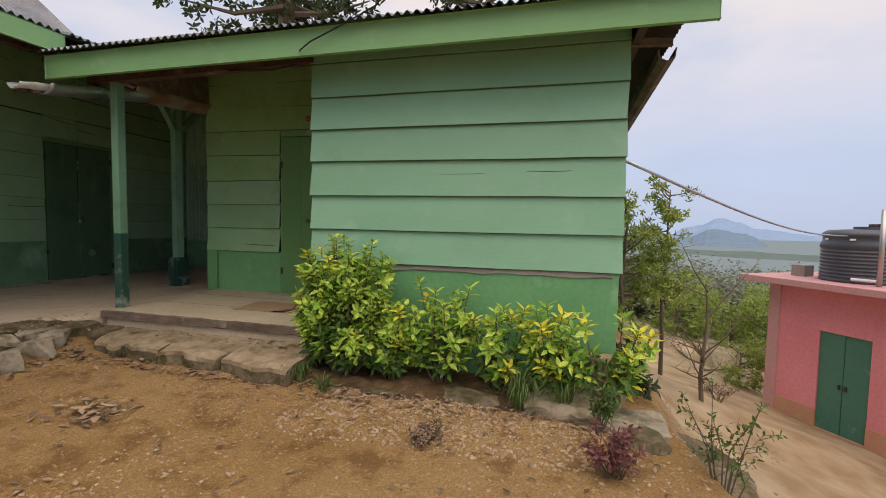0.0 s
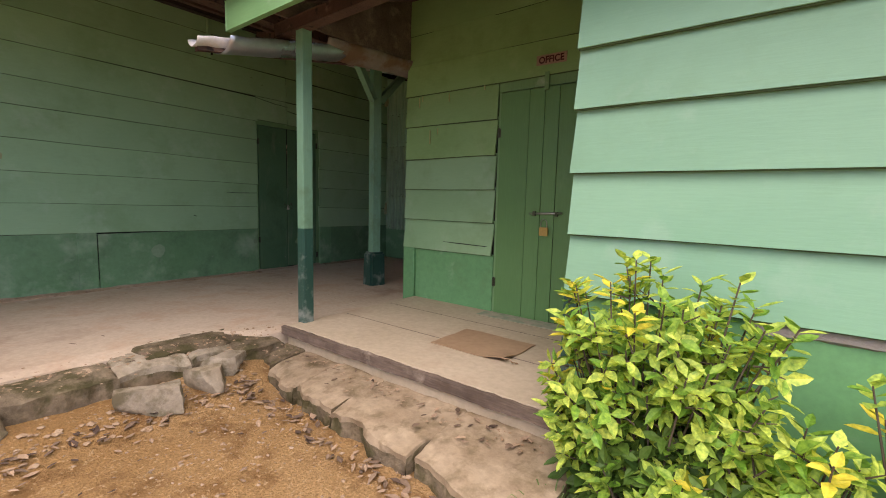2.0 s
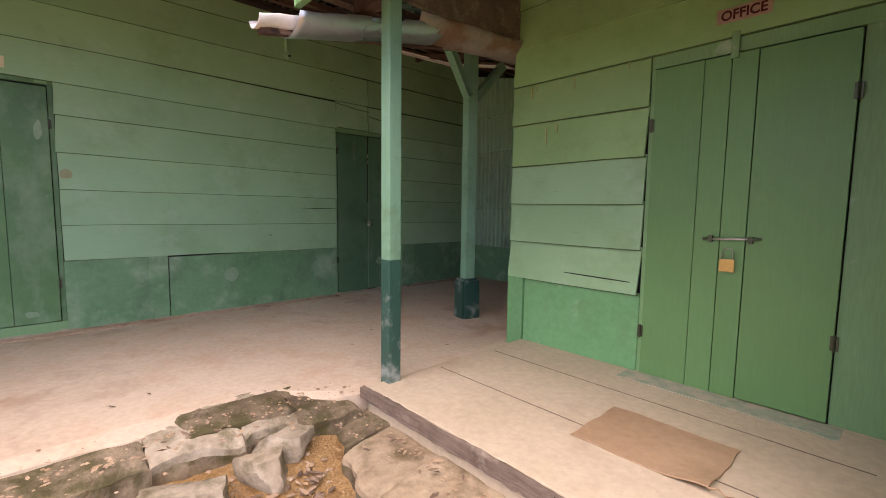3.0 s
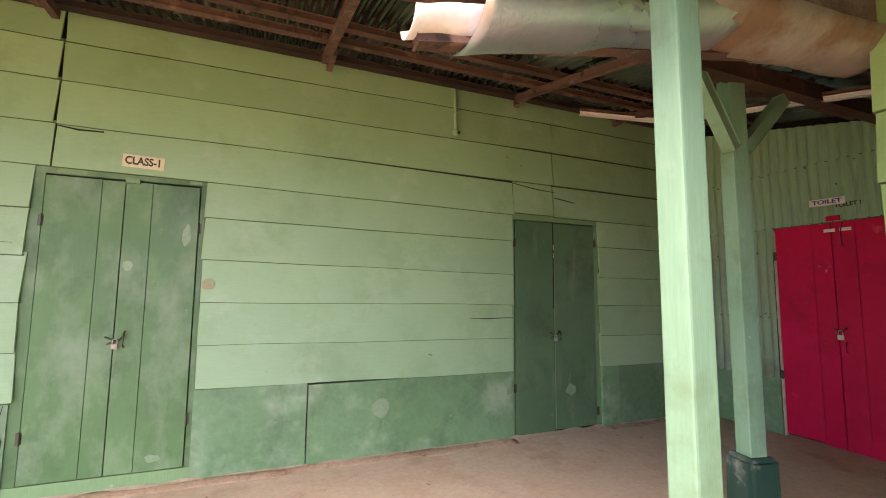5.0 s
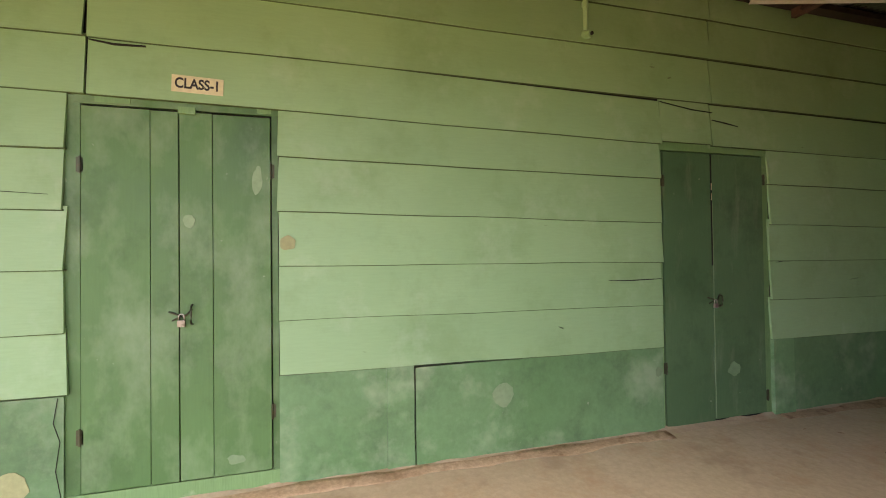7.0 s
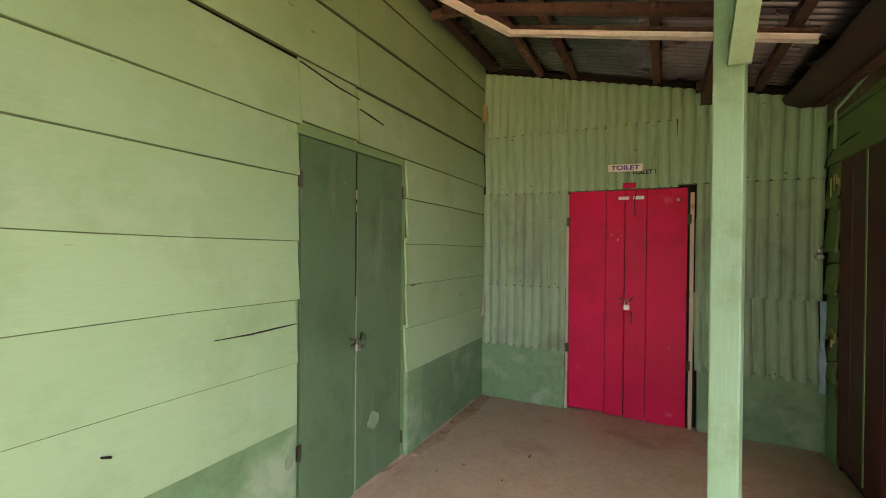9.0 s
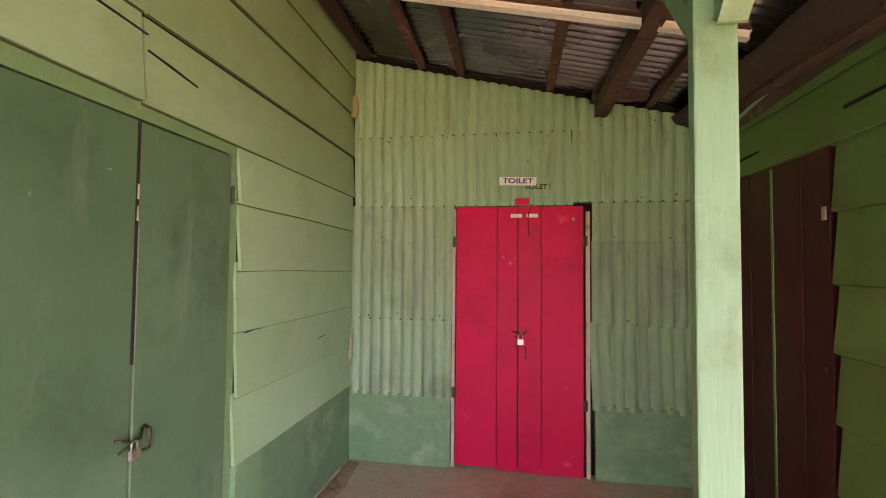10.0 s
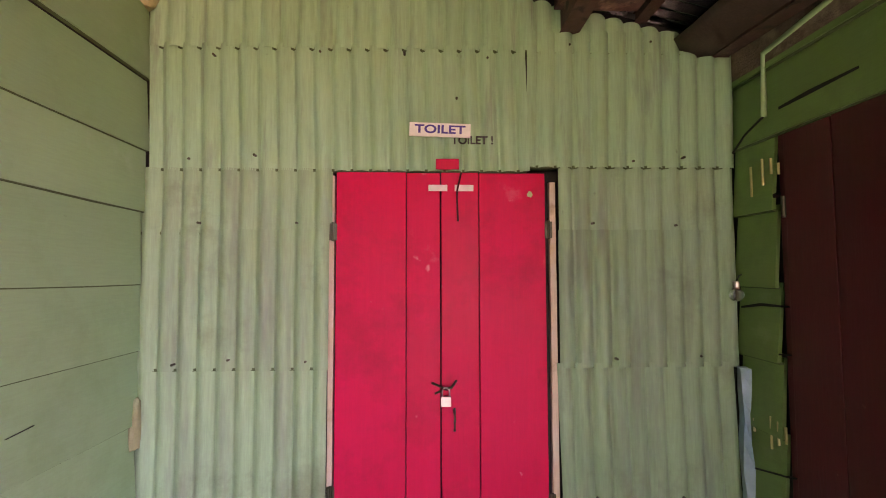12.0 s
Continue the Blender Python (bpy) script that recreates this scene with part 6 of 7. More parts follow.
SHRUB = "yellow-green leafy shrub growing against the green wall"
garden_shrub((-1.72, 3.40, -0.33), 1.30, 0.44, 150, 0.088, 0.16, 11, "tall dense yellow-green shrub beside the porch", 1.4)
garden_shrub((-1.28, 3.40, -0.33), 0.80, 0.30, 30, 0.092, 0.15, 12, SHRUB, 1.1)
garden_shrub((-0.88, 3.44, -0.33), 1.02, 0.26, 24, 0.098, 0.2, 13, SHRUB, 0.9)
garden_shrub((-0.42, 3.42, -0.33), 0.90, 0.30, 18, 0.104, 0.5, 14, "straggly golden-leaved shrub against the green wall", 0.7)
garden_shrub((0.02, 3.40, -0.32), 0.84, 0.27, 19, 0.102, 0.3, 15, SHRUB, 0.8)
garden_shrub((0.42, 3.36, -0.28), 0.72, 0.28, 14, 0.102, 0.45, 16, "small golden shrub at the corner of the wall", 0.8)


def grass_tuft(at, count, length, spread, seed, label):
    rnd = random.Random(seed)
    v, f = [], []
    for _ in range(count):
        a, r = rnd.uniform(0, 6.28), rnd.uniform(0, 0.05)
        b = Vector((math.cos(a) * r, math.sin(a) * r, 0))
        out = Vector((math.cos(a), math.sin(a), 0)) * spread * rnd.uniform(0.3, 1)
        ln = length * rnd.uniform(0.6, 1.1)
        side = Vector((-math.sin(a), math.cos(a), 0)) * 0.004
        pts = [b, b + out * 0.3 + Vector((0, 0, ln * 0.6)), b + out * 0.75 + Vector((0, 0, ln * 0.75)), b + out * 1.2 + Vector((0, 0, ln * 0.45))]
        k = len(v)
        for i, q in enumerate(pts[:3]):
            v += [(q - side * (1 - i * 0.2))[:], (q + side * (1 - i * 0.2))[:]]
        v.append(pts[3][:])
        f += [(k, k + 1, k + 3, k + 2), (k + 2, k + 3, k + 5, k + 4), (k + 4, k + 5, k + 6)]
    me = bpy.data.meshes.new("grass_tuft")
    me.from_pydata(v, [], f)
    me.materials.append(GRASS)
    ob = new("grass_tuft", me)
    ob.location = at
    return tagged(ob, label, "grass", kind="stuff")


grass_tuft((-0.22, 3.18, -0.36), 120, 0.34, 0.22, 1, "tuft of long coarse grass below the shrubs")
grass_tuft((0.10, 3.20, -0.30), 60, 0.26, 0.30, 2, "tuft of drooping coarse grass over a stone")
grass_tuft((-2.02, 3.16, -0.36), 70, 0.26, 0.20, 3, "tuft of coarse grass beside the step")
grass_tuft((-1.75, 3.08, -0.37), 40, 0.16, 0.16, 4, "small tuft of grass at the shrub's foot")


def sparse_shrub(at, height, spread, twigs, leaf, material, seed, label, leaves_per=5, name="shrub", stem_r=0.005):
    rnd = random.Random(seed)
    p = thing(name, label, "shrub", at)
    bm, lv = bmesh.new(), Leaves()
    for s in range(twigs):
        a, r = rnd.uniform(0, 6.28), spread * rnd.uniform(0.15, 1)
        h = height * rnd.uniform(0.45, 1)
        end = Vector((math.cos(a) * r, math.sin(a) * r, h))
        mid = end * 0.5 + Vector((rnd.uniform(-0.06, 0.06), rnd.uniform(-0.06, 0.06), 0.08 * height))
        tube(bm, [(0, 0, -0.05), mid, end], [stem_r, stem_r * 0.7, stem_r * 0.35], 5)
        for q in range(4):
            b = mid.lerp(end, rnd.uniform(0, 1))
            ax = Vector((rnd.uniform(-1, 1), rnd.uniform(-1, 1), rnd.uniform(0, 1))).normalized()
            tip = b + ax * rnd.uniform(0.1, 0.3) * height * 0.5
            tube(bm, [b, tip], [stem_r * 0.4, stem_r * 0.2], 4)
            if leaves_per:
                rosette(lv, rnd, tip, ax, leaves_per, leaf, leaf * 0.4)
        if leaves_per:
            rosette(lv, rnd, end, end - mid, leaves_per, leaf, leaf * 0.4)
    part("stem", bm, BARK, p, "thin bare twigs")
    if lv.v:
        lv.object("foliage", material, p)
    return p


sparse_shrub((0.36, 2.44, -0.37), 0.30, 0.17, 20, 0.045, LEAF_RED, 21, "low dusty red-leaved shrub on bare earth", 5)
sparse_shrub((0.92, 2.62, -0.62), 0.78, 0.24, 11, 0.038, LEAF_GREEN, 22, "thin straggly shrub with few dull leaves", 4)
sparse_shrub((0.32, 2.95, -0.36), 0.32, 0.10, 9, 0.05, LEAF_GREEN, 23, "small dry grey-green weed among stones", 5)
sparse_shrub((2.0, 3.05, -1.45), 0.55, 0.35, 18, 0.07, LEAF_GOLD, 24, "yellowish low shrub on the slope", 5)
sparse_shrub((1.6, 2.9, -1.3), 0.6, 0.22, 9, 0.05, LEAF_GREEN, 25, "thin straggly shrub with few dull leaves", 4)
sparse_shrub((-0.72, 2.52, -0.375), 0.12, 0.13, 26, 0.03, LEAF_DRY, 26, "small dead grey-brown weed on the earth", 4)
sparse_shrub((0.62, 3.9, -0.75), 0.75, 0.2, 14, 0.10, LEAF_DARK, 27, "dark green bush below the wall corner", 7)


def tree(at, height, trunk, limbs, crown_r, leaf, count, material, seed, label, bare=False, name="tree", crown_from=0.35, lean=(0, 0), squash=0.8):
    rnd = random.Random(seed)
    p = thing(name, label, "tree", at)
    bm, lv = bmesh.new(), Leaves()
    top = Vector((lean[0] * height, lean[1] * height, height))
    pts = [Vector((0, 0, -0.2))]
    for k in range(1, 6):
        t = k / 5
        pts.append(top * t * 0.96 + Vector((rnd.uniform(-1, 1), rnd.uniform(-1, 1), 0)) * trunk * 1.2)
    tube(bm, pts, [trunk * (1.1 - 0.85 * k / 5) for k in range(6)], 8)
    part("trunk", bm, BARK, p)
    bm = bmesh.new()
    tips = []
    for s in range(limbs):
        t = rnd.uniform(crown_from, 0.95)
        b = pts[0].lerp(top, t)
        a = rnd.uniform(0, 6.28)
        reach = crown_r * rnd.uniform(0.45, 1.0) * (1.15 - 0.6 * abs(t - 0.6))
        end = b + Vector((math.cos(a) * reach, math.sin(a) * reach, reach * rnd.uniform(0.1, 0.9) * squash))
        mid = b.lerp(end, 0.5) + Vector((0, 0, -0.08 * reach + rnd.uniform(-0.05, 0.08)))
        tube(bm, [b, mid, end], [trunk * 0.4, trunk * 0.25, trunk * 0.08], 5)
        tips.append((mid, end))
        if bare:
            for q in range(6):
                c = mid.lerp(end, rnd.uniform(-0.3, 1))
                e2 = c + Vector((rnd.uniform(-1, 1), rnd.uniform(-1, 1), rnd.uniform(0, 1.2))) * reach * 0.4
                tube(bm, [c, e2], [trunk * 0.12, trunk * 0.04], 4)
                tips.append((c, e2))
    part("limb", bm, BARK, p, "spreading branches")
    for k in range(count):
        mid, end = rnd.choice(tips)
        c = mid.lerp(end, rnd.uniform(0.2, 1.1)) + Vector((rnd.gauss(0, 1), rnd.gauss(0, 1), rnd.gauss(0, 0.8))) * crown_r * 0.13
        ax = Vector((rnd.uniform(-1, 1), rnd.uniform(-1, 1), rnd.uniform(-0.3, 1)))
        rosette(lv, rnd, c, ax, 5, leaf, leaf * 0.42)
    if count:
        lv.object("crown", material, p, "open leafy crown")
    return p


def on_ground(x, y, dz=0.0):
    return (x, y, ground_z(x, y) + dz)


def from_yard(px_angle, depth):
    """A place on the slope by its bearing (degrees to the right of +y) and its distance from the yard."""
    a = math.radians(px_angle)
    return on_ground(math.sin(a) * depth, math.cos(a) * depth)


tree(from_yard(12.6, 9.5), 3.75, 0.04, 30, 0.50, 0.10, 300, LEAF_MID, 41, "slender young tree with sparse green leaves", crown_from=0.40, squash=1.1)
tree(from_yard(8.0, 9.0), 2.7, 0.045, 34, 0.80, 0.09, 1000, LEAF_MID, 42, "bushy green tree beside the office wall", crown_from=0.15)
tree(from_yard(17.0, 9.0), 2.2, 0.04, 20, 0.8, 0.05, 14, LEAF_DRY, 43, "nearly leafless small tree on the slope", bare=True, crown_from=0.15, squash=1.6)
tree(from_yard(20.4, 15.0), 1.0, 0.04, 24, 0.75, 0.08, 700, LEAF_MID, 45, "low rounded green bush on the slope", crown_from=0.05)
tree(from_yard(14.0, 24.0), 2.4, 0.08, 24, 1.7, 0.16, 900, LEAF_MID, 46, "dull green tree down the slope", crown_from=0.1)
tree(from_yard(19.4, 27.0), 2.6, 0.08, 24, 1.9, 0.16, 900, LEAF_MID, 47, "green tree down the slope", crown_from=0.1)
tree(from_yard(22.6, 24.0), 2.8, 0.08, 24, 1.7, 0.15, 900, LEAF_MID, 48, "dull green tree behind the pink house", crown_from=0.1)
sparse_shrub(from_yard(10.0, 7.6), 0.8, 0.35, 14, 0.07, LEAF_MID, 51, "low leafy weed on the sandy slope", 5)
sparse_shrub(from_yard(18.5, 10.6), 0.55, 0.5, 22, 0.06, LEAF_DRY, 52, "dry brown brushwood on the sandy slope", 3)
tree((-8.4, 12.6, -0.4), 10.2, 0.28, 26, 3.4, 0.26, 900, LEAF_DARK, 49, "large dark mango tree behind the roof", crown_from=0.62, squash=0.5)
tree((-3.2, 17.5, -0.6), 10.8, 0.24, 18, 2.2, 0.26, 380, LEAF_DARK, 50, "dark leafy tree rising behind the roof", crown_from=0.66, squash=0.5)


def far_woods():
    rnd = random.Random(77)
    lv = Leaves()
    for _ in range(2400):
        a = rnd.uniform(-2, 48)
        d = 34 * (10.0 ** rnd.random())
        x, y = math.sin(math.radians(a)) * d, math.cos(math.radians(a)) * d
        z = ground_z(x, y)
        h = rnd.uniform(1.8, 4.2) * (1 + d / 260)
        r = h * rnd.uniform(0.35, 0.6)
        n = 170 if d < 60 else 40
        size = r * (0.15 if d < 60 else 0.3)
        for k in range(n):
            v = Vector((rnd.gauss(0, 0.5), rnd.gauss(0, 0.5), rnd.gauss(0, 0.42)))
            c = Vector((x, y, z + h * 0.55)) + Vector((v.x * r, v.y * r, v.z * h * 0.55))
            lv.add(c, (rnd.uniform(-1, 1), rnd.uniform(-1, 1), rnd.uniform(-0.3, 1)), (0, 0, 1), size, size * 0.8, 0.2, 0.2)
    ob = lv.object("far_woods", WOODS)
    return tagged(ob, "dull green woodland covering the valley side", "woods", kind="stuff")


far_woods()


def hill(name, label, bearing, dist, width, base, heights, colour, seed):
    """A far ridge: a solid wedge of terrain with an uneven crest."""
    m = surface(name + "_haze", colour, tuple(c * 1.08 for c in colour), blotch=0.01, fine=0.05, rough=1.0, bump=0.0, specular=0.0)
    bm = bmesh.new()
    a = math.radians(bearing)
    fwd, side = Vector((math.sin(a), math.cos(a), 0)), Vector((math.cos(a), -math.sin(a), 0))
    cnt = 90
    front, crest, back = [], [], []
    for i in range(cnt + 1):
        t = i / cnt
        h = 0
        for k in range(len(heights) - 1):
            lo, hi = k / (len(heights) - 1), (k + 1) / (len(heights) - 1)
            if lo <= t <= hi:
                s = (t - lo) / (hi - lo)
                s = s * s * (3 - 2 * s)
                h = heights[k] + (heights[k + 1] - heights[k]) * s
        h += noise.noise(Vector((t * 22, seed, 0))) * 0.05 * max(heights) + noise.noise(Vector((t * 60, seed, 1))) * 0.018 * max(heights)
        p = fwd * dist + side * (t - 0.5) * width
        front.append(bm.verts.new(p - fwd * dist * 0.25 + Vector((0, 0, base))))
        crest.append(bm.verts.new(p + Vector((0, 0, base + h))))
        back.append(bm.verts.new(p + fwd * dist * 0.2 + Vector((0, 0, base))))
    for i in range(cnt):
        bm.faces.new((front[i], front[i + 1], crest[i + 1], crest[i]))
        bm.faces.new((crest[i], crest[i + 1], back[i + 1], back[i]))
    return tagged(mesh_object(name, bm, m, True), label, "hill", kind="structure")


# Distance haze is put into each ridge's own colour.
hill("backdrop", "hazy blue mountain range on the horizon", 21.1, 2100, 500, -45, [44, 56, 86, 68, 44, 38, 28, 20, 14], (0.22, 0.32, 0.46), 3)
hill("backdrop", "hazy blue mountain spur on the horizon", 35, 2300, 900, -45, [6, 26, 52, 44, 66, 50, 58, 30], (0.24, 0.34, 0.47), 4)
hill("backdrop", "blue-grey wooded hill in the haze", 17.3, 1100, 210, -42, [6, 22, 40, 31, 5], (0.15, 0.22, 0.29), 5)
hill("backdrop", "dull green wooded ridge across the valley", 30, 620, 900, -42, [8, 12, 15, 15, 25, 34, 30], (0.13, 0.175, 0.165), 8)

# ---- pink outbuilding with a water tank ----
def pink_house():
    pink = surface("weathered_pink_wall_paint", (0.70, 0.22, 0.26), (0.76, 0.28, 0.31), fine=20, blotch=0.7, wear=(0.55, 0.30, 0.20), wear_at=(0.62, 0.8), rough=0.8, bump=0.2, vary=0.0)
    slab_pink = surface("faded_pink_roof_edge", (0.58, 0.27, 0.29), (0.50, 0.30, 0.29), fine=20, wear=(0.35, 0.28, 0.25), wear_at=(0.55, 0.7), rough=0.85, bump=0.3, vary=0.0)
    footing = surface("soil_splashed_plinth", (0.52, 0.24, 0.17), (0.55, 0.30, 0.19), fine=20, wear=(0.5, 0.33, 0.17), wear_at=(0.5, 0.7), rough=0.9, bump=0.3, vary=0.0)
    teal = surface("teal_green_metal_door", (0.045, 0.17, 0.125), (0.06, 0.20, 0.15), fine=20, wear=(0.16, 0.27, 0.22), wear_at=(0.6, 0.75), rough=0.45, bump=0.1, vary=0.0)
    h = thing("outbuilding", "pink flat-roofed outbuilding with teal double doors", "building", (5.00, 11.96, -3.27))
    w, d = Vector((0.515, -0.857, 0)), Vector((0.857, 0.515, 0))

    def blk(a0, a1, b0, b1, z0, z1, bevel=0.0):
        bm = boxed((a0, b0, z0), (a1, b1, z1), bevel)
        for v in bm.verts:
            v.co = w * v.co.x + d * v.co.y + Vector((0, 0, v.co.z))
        return bm
    T = 3.02
    part("wall", blk(0.0, 1.07, 0.0, 0.15, 0.35, T), pink, h)
    part("wall", blk(2.0, 6.0, 0.0, 0.15, 0.35, T), pink, h)
    part("wall", blk(1.07, 2.0, 0.0, 0.15, 2.1, T), pink, h)
    part("wall", blk(0.0, 0.15, 0.15, 4.0, 0.0, T), pink, h)
    part("wall", blk(0.15, 6.0, 3.85, 4.0, 0.0, T), pink, h)
    part("wall", blk(5.85, 6.0, 0.15, 3.85, 0.0, T), pink, h)
    part("plinth", blk(-0.02, 1.07, -0.02, 0.15, -0.6, 0.38), footing, h, "plinth splashed with orange soil")
    part("plinth", blk(2.0, 6.0, -0.02, 0.15, -0.6, 0.38), footing, h, "plinth splashed with orange soil")
    part("pilaster", blk(-0.03, 0.22, -0.03, 0.0, -0.4, T), slab_pink, h)
    part("roof", blk(-0.45, 6.4, -0.5, 4.4, T, T + 0.14, 0.01), slab_pink, h, "flat concrete roof slab with pink edge")
    for a in (1.075, 1.54):
        dr = part("door", blk(a + 0.005, a + 0.455, 0.03, 0.08, 0.0, 2.09, 0.004), teal, h, "teal painted metal door leaf")
        part("handle", blk(a + (0.39 if a < 1.2 else 0.03), a + (0.43 if a < 1.2 else 0.09), 0.0, 0.03, 0.95, 1.05, 0.004), STEEL, dr)
    part("door_frame", blk(1.05, 2.02, 0.02, 0.13, 2.09, 2.14), teal, h)
    part("threshold", blk(1.05, 2.02, -0.02, 0.15, -0.6, 0.0), footing, h)
    part("parapet_block", blk(0.05, 0.35, 0.5, 0.8, T + 0.14, T + 0.40, 0.01), MORTAR, h, "grey concrete stub on the roof")
    return h


pink_house()


def water_tank():
    black = surface("black_plastic_tank", (0.055, 0.065, 0.08), (0.085, 0.098, 0.115), fine=15, wear=(0.14, 0.14, 0.14), wear_at=(0.6, 0.75), rough=0.4, bump=0.05, vary=0.0)
    t = thing("water_tank", "black ribbed plastic water tank on a flat roof", "water tank", (6.32, 11.30, -0.11))
    bm = bmesh.new()
    prof = [(0.0, 0.0), (0.66, 0.0)]
    for k in range(9):
        z = 0.05 + k * 0.075
        prof += [(0.68, z), (0.655, z + 0.018), (0.655, z + 0.05), (0.68, z + 0.066)]
    prof += [(0.68, 0.80), (0.64, 0.86), (0.63, 0.95), (0.66, 0.97), (0.66, 1.02), (0.56, 1.09), (0.0, 1.13)]
    seg = 40
    rings = [[bm.verts.new((r * math.cos(i * 2 * math.pi / seg), r * math.sin(i * 2 * math.pi / seg), z)) for i in range(seg)] if r else [bm.verts.new((0, 0, z))] for r, z in prof]
    for a, b in zip(rings, rings[1:]):
        for i in range(seg):
            j = (i + 1) % seg
            if len(a) == 1:
                bm.faces.new((a[0], b[i], b[j]))
            elif len(b) == 1:
                bm.faces.new((a[i], a[j], b[0]))
            else:
                bm.faces.new((a[i], a[j], b[j], b[i]))
    part("body", bm, black, t, smooth=True)
    part("lid", tube(bmesh.new(), [(0.1, 0, 1.10), (0.1, 0, 1.17)], 0.24, 20), black, t)
    for a in range(8):
        an = a * math.pi / 4
        part("label_mark", beam(bmesh.new(), (0.655 * math.cos(an), 0.655 * math.sin(an), 0.90), (0.655 * math.cos(an + 0.14), 0.655 * math.sin(an + 0.14), 0.90), 0.012, 0.035, bevel=0), WHITE, t, "small white printed mark")
    part("weight", boxed((0.15, -0.25, 1.17), (0.5, 0.1, 1.23), 0.01), TIMBER, t, "wooden block on the lid")
    return t


water_tank()


def tank_pole():
    p = thing("roof_pipe", "upright grey steel pipe beside the water tank", "pipe", (6.12, 10.35, -0.11))
    part("pipe", tube(bmesh.new(), [(0, 0, 0), (0, 0, 1.5)], 0.045, 10), BRIGHT, p, smooth=True)
    part("elbow", tube(bmesh.new(), [(0, 0, 0.1), (-0.3, 0.3, 0.1)], 0.03, 8), WHITE, p)
    return p


tank_pole()


def hose():
    h = thing("water_hose", "grey plastic water pipe strung to the tank", "pipe", (0.51, 3.76, 1.50))
    end = Vector((6.0, 11.1, 0.86)) - Vector((0.51, 3.76, 1.50))
    pts = [end * (k / 16) + Vector((0, 0, -0.18 * math.sin(math.pi * k / 16))) for k in range(17)]
    part("pipe", tube(bmesh.new(), pts, 0.014, 8), TIN, h, smooth=True)
    return h


hose()


def eave_gutter():
    g = thing("eave_gutter", "brown-stained sheet gutter under the office eave", "gutter", (0, 0, 0))
    bm = extrude_profile(bmesh.new(), lambda u, n, w: Vector((0.82 + n, u, 2.40 - 0.05 * (u - 3.7) + w)),
                         [(-0.07, 0.02), (-0.06, -0.05), (0.0, -0.08), (0.06, -0.05), (0.07, 0.03), (0.062, 0.03), (0.052, -0.045), (0.0, -0.07), (-0.052, -0.045), (-0.062, 0.02)], [3.95, 5.0, 7.0, 9.0])
    part("trough", bm, GREY_WOOD, g)
    part("bracket", beam(bmesh.new(), (0.5, 3.80, 2.42), (0.82, 3.80, 2.40), 0.04, 0.05), GREY_WOOD, g)
    return g


eave_gutter()


def eave_cable():
    c = thing("eave_cable", "thin black cable hanging from the roof edge", "cable", (0, 0, 0))
    part("wire", tube(bmesh.new(), [(-2.05, 3.24, 2.35), (-1.95, 3.22, 2.40), (-1.6, 3.20, 2.52), (-1.35, 3.16, 2.60), (-1.05, 3.1, 2.95), (-0.8, 3.0, 3.5)], 0.006, 6), DARK, c)
    part("wire", tube(bmesh.new(), [(-2.05, 3.24, 2.35), (-2.3, 3.6, 2.38), (-2.6, 3.66, 2.37), (-3.1, 3.66, 2.40)], 0.006, 6), DARK, c)
    return c


eave_cable()

# ---- bed of dark earth under the shrubs ----
def soil_bed():
    humus = surface("dark_leafy_earth", (0.085, 0.055, 0.03), (0.16, 0.10, 0.055), fine=30, blotch=3, wear=(0.26, 0.16, 0.08), wear_at=(0.5, 0.7), wear_scale=6, rough=0.95, bump=1.0, bump_dist=0.02, streak=0.35, specular=0.1)
    nx, ny = 70, 12
    verts, faces = [], []
    for j in range(ny + 1):
        for i in range(nx + 1):
            x = -2.1 + 2.55 * i / nx
            front = 3.13 + 0.07 * noise.noise(Vector((x * 2.2, 0, 0))) + 0.04 * noise.noise(Vector((x * 7, 1, 0)))
            y = front + (3.76 - front) * j / ny
            lift = 0.05 * smooth_step(0, 0.25, j / ny) + 0.02 * noise.noise(Vector((x * 8, y * 8, 0))) * (1 if j else 0) - (0.012 if j == 0 else 0)
            if i in (0, nx):
                lift = -0.02
            verts.append((x, y, ground_z(x, y) + lift))
    for j in range(ny):
        for i in range(nx):
            a = j * (nx + 1) + i
            faces.append((a, a + 1, a + nx + 2, a + nx + 1))
    me = bpy.data.meshes.new("soil_bed")
    me.from_pydata(verts, [], faces)
    me.materials.append(humus)
    return tagged(new("soil_bed", me), "dark leafy earth under the shrubs", "soil", kind="structure")


soil_bed()

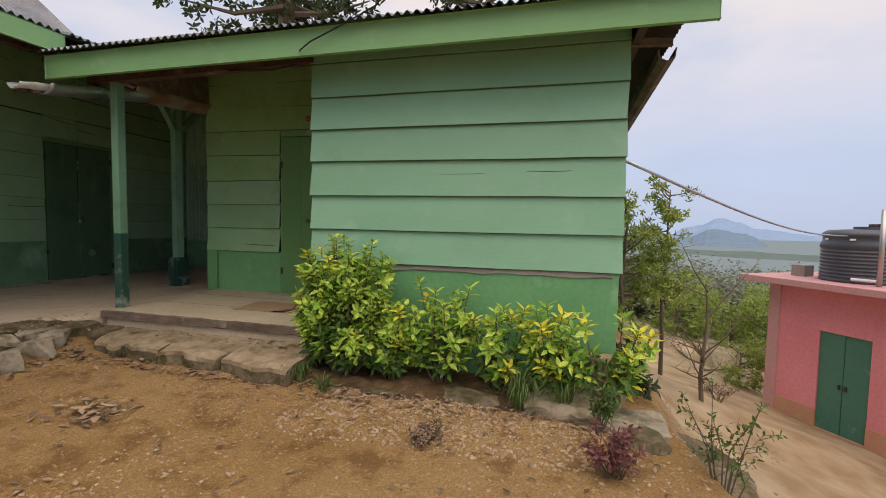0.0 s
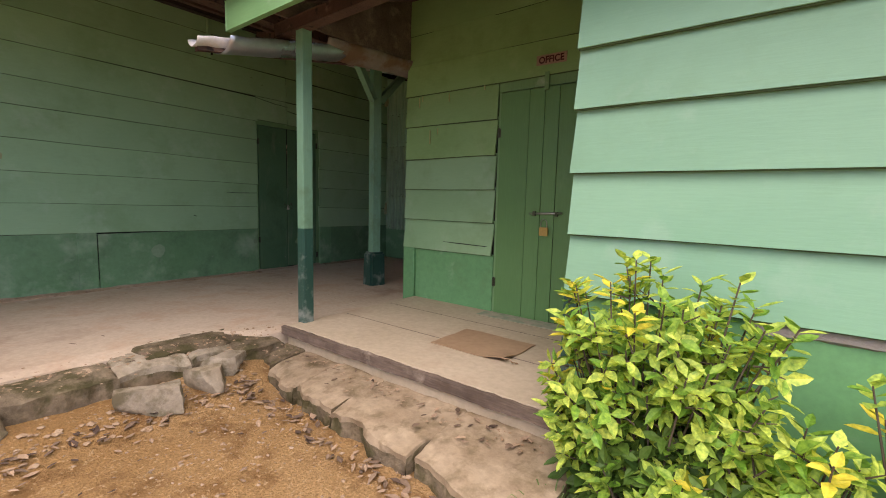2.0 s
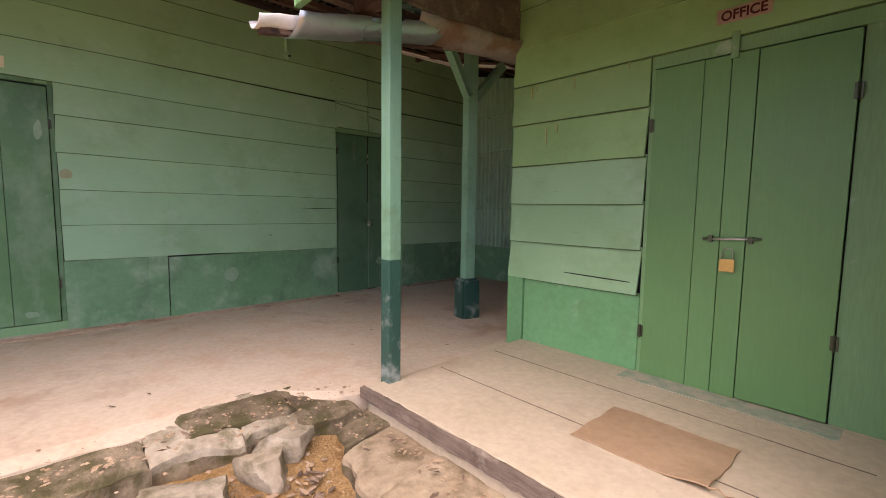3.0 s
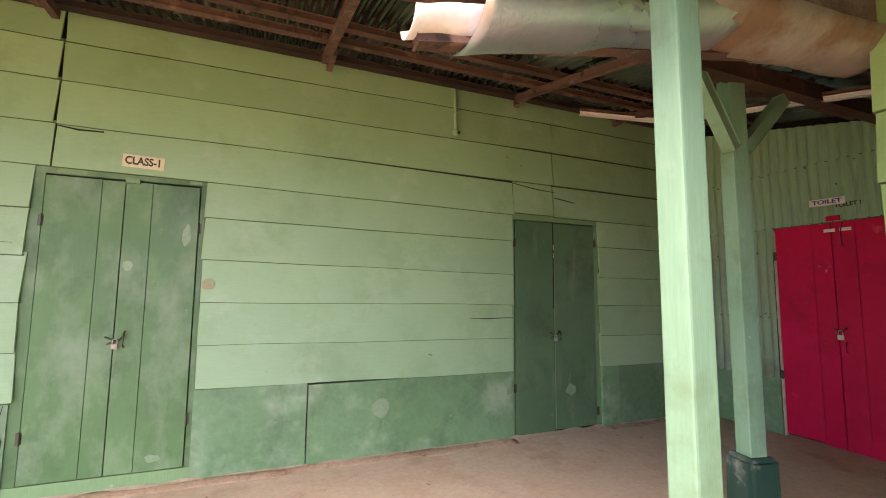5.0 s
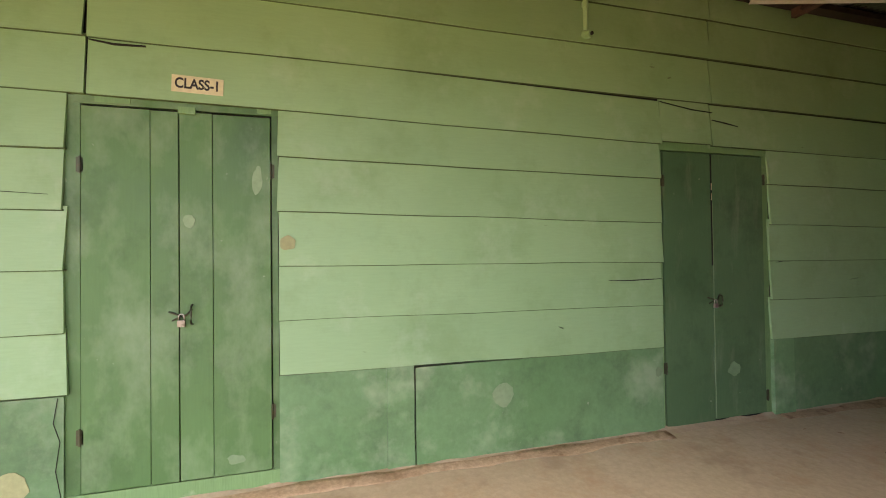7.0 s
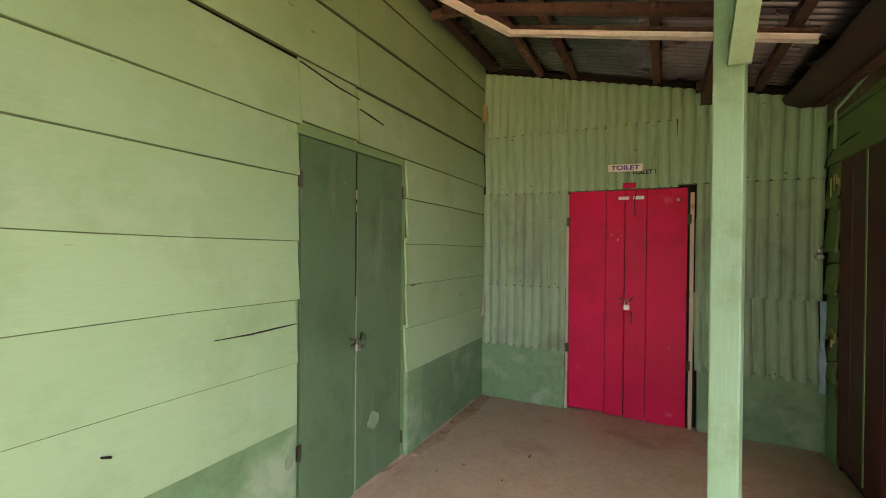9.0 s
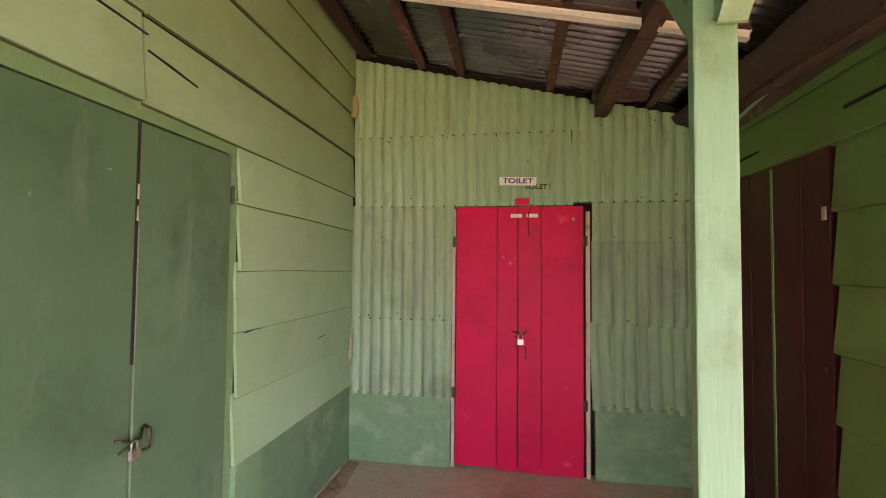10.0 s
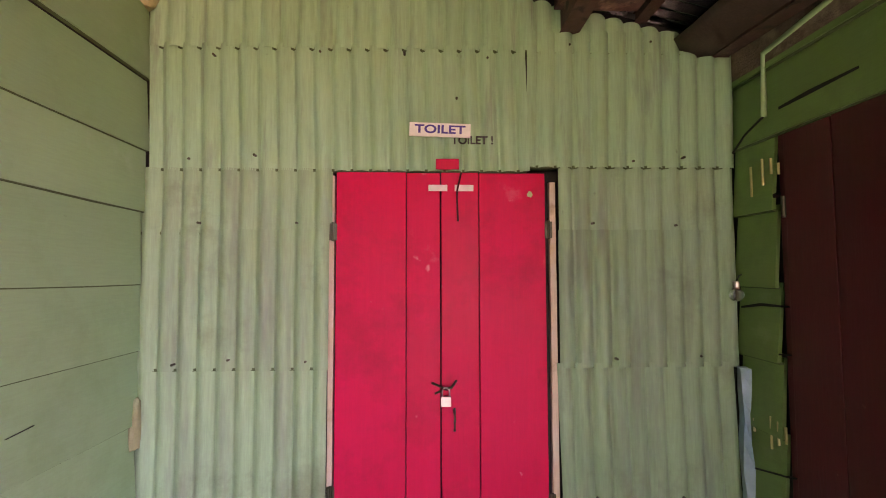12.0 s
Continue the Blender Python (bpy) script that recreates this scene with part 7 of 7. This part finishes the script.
# ---- litter on the ground ----
def litter():
    rnd = random.Random(12)
    lv = Leaves()

    def drop(x, y, z, size):
        a = rnd.uniform(0, 6.28)
        lv.add((x, y, z + 0.008 + rnd.random() * 0.012), (math.cos(a), math.sin(a), rnd.uniform(-0.05, 0.25)), (0, 0, 1), size, size * rnd.uniform(0.3, 0.5), rnd.uniform(-0.1, 0.25), rnd.uniform(-0.2, 0.3))
    for _ in range(330):
        x, y = rnd.uniform(-4.3, 0.6), rnd.uniform(0.6, 3.1)
        drop(x, y, ground_z(x, y), rnd.uniform(0.025, 0.065))
    for _ in range(60):
        x, y = -3.0 + rnd.gauss(0, 0.13), 2.25 + rnd.gauss(0, 0.1)
        drop(x, y, ground_z(x, y) + rnd.random() * 0.03, rnd.uniform(0.06, 0.11))
    for _ in range(300):
        x, y = rnd.uniform(-2.0, 0.4), 3.14 + rnd.gauss(0, 0.12)
        drop(x, y, ground_z(x, y), rnd.uniform(0.03, 0.08))
    for _ in range(130):
        x, y = -4.38 + abs(rnd.gauss(0, 0.1)), rnd.uniform(1.2, 3.1)
        drop(x, y, ground_z(x, y), rnd.uniform(0.04, 0.09))
    for _ in range(90):
        t = rnd.random()
        x, y = -4.3 + 2.1 * t, 3.06 - 0.12 * t + rnd.gauss(0, 0.04)
        drop(x, y, ground_z(x, y), rnd.uniform(0.04, 0.09))
    for _ in range(60):
        t = rnd.random()
        drop(-4.5 + 2.3 * t, 3.5 - rnd.random() ** 2 * 0.25, -0.145 - 0.02 * t, rnd.uniform(0.03, 0.07))
    for _ in range(40):
        drop(-4.66 + rnd.gauss(0, 0.12), rnd.uniform(1.4, 3.5), -0.035, rnd.uniform(0.03, 0.06))
    for _ in range(34):
        drop(rnd.uniform(-7.2, -4.9), rnd.uniform(0.0, 7.2), FLOOR_Z, rnd.uniform(0.025, 0.055))
    return tagged(lv.object("leaf_litter", LEAF_DRY), "dry brown fallen leaves scattered on earth and floor", "leaves", kind="stuff")


litter()


def pebbles():
    rnd = random.Random(15)
    v, f = [], []
    base = [(1, 0, 0), (-1, 0, 0), (0, 1, 0), (0, -1, 0), (0, 0, 1), (0.7, 0.6, 0.5), (-0.6, 0.7, 0.5), (-0.7, -0.6, 0.4), (0.6, -0.7, 0.5)]
    tri = [(0, 5, 8), (8, 5, 4), (5, 2, 6), (5, 6, 4), (6, 1, 7), (6, 7, 4), (7, 3, 8), (7, 8, 4), (0, 2, 5), (2, 1, 6), (1, 3, 7), (3, 0, 8)]

    def put(x, y, z, s):
        k = len(v)
        a = rnd.uniform(0, 6.28)
        for p in base:
            q = [c * s * rnd.uniform(0.7, 1.2) for c in p]
            v.append((x + q[0] * math.cos(a) - q[1] * math.sin(a), y + q[0] * math.sin(a) + q[1] * math.cos(a), z + q[2] * 0.6))
        f.extend([tuple(k + i for i in t) for t in tri])
    for _ in range(11000):
        x, y = rnd.uniform(-4.3, 0.9), rnd.uniform(0.4, 3.25)
        if noise.noise(Vector((x * 1.2, y * 1.2, 5))) + rnd.random() * 0.8 > (0.72 if x < -2.6 else 0.35):
            put(x, y, ground_z(x, y), 0.003 + 0.013 * rnd.random() ** 4)
    for _ in range(2600):
        x, y = rnd.uniform(-1.8, 0.5), 3.2 - 0.8 * rnd.random() ** 1.6
        put(x, y, ground_z(x, y), 0.004 + 0.016 * rnd.random() ** 2)
    for _ in range(260):
        put(-4.72 + rnd.gauss(0, 0.12), rnd.uniform(1.2, 3.55), -0.046, 0.004 + 0.012 * rnd.random() ** 2)
    for _ in range(200):
        put(rnd.uniform(-4.6, -2.2), 3.52 - rnd.random() ** 2 * 0.2, -0.16, 0.003 + 0.01 * rnd.random() ** 2)
    for _ in range(160):
        x, y = -4.40 + rnd.gauss(0, 0.08), rnd.uniform(1.6, 3.2)
        put(x, y, ground_z(x, y), 0.008 + 0.022 * rnd.random() ** 2)
    for _ in range(500):
        x, y = rnd.uniform(0.9, 3.5), rnd.uniform(2.2, 8)
        put(x, y, ground_z(x, y), 0.008 + 0.03 * rnd.random() ** 3)
    me = bpy.data.meshes.new("pebbles")
    me.from_pydata(v, [], f)
    me.materials.append(PEBBLE)
    return tagged(new("pebbles", me), "small orange-brown pebbles and clods of earth", "pebbles", kind="stuff")


PEBBLE = surface("orange_brown_pebble", (0.31, 0.20, 0.115), (0.47, 0.36, 0.25), blotch=14, fine=60, rough=0.95, bump=0.3, specular=0.1)
pebbles()
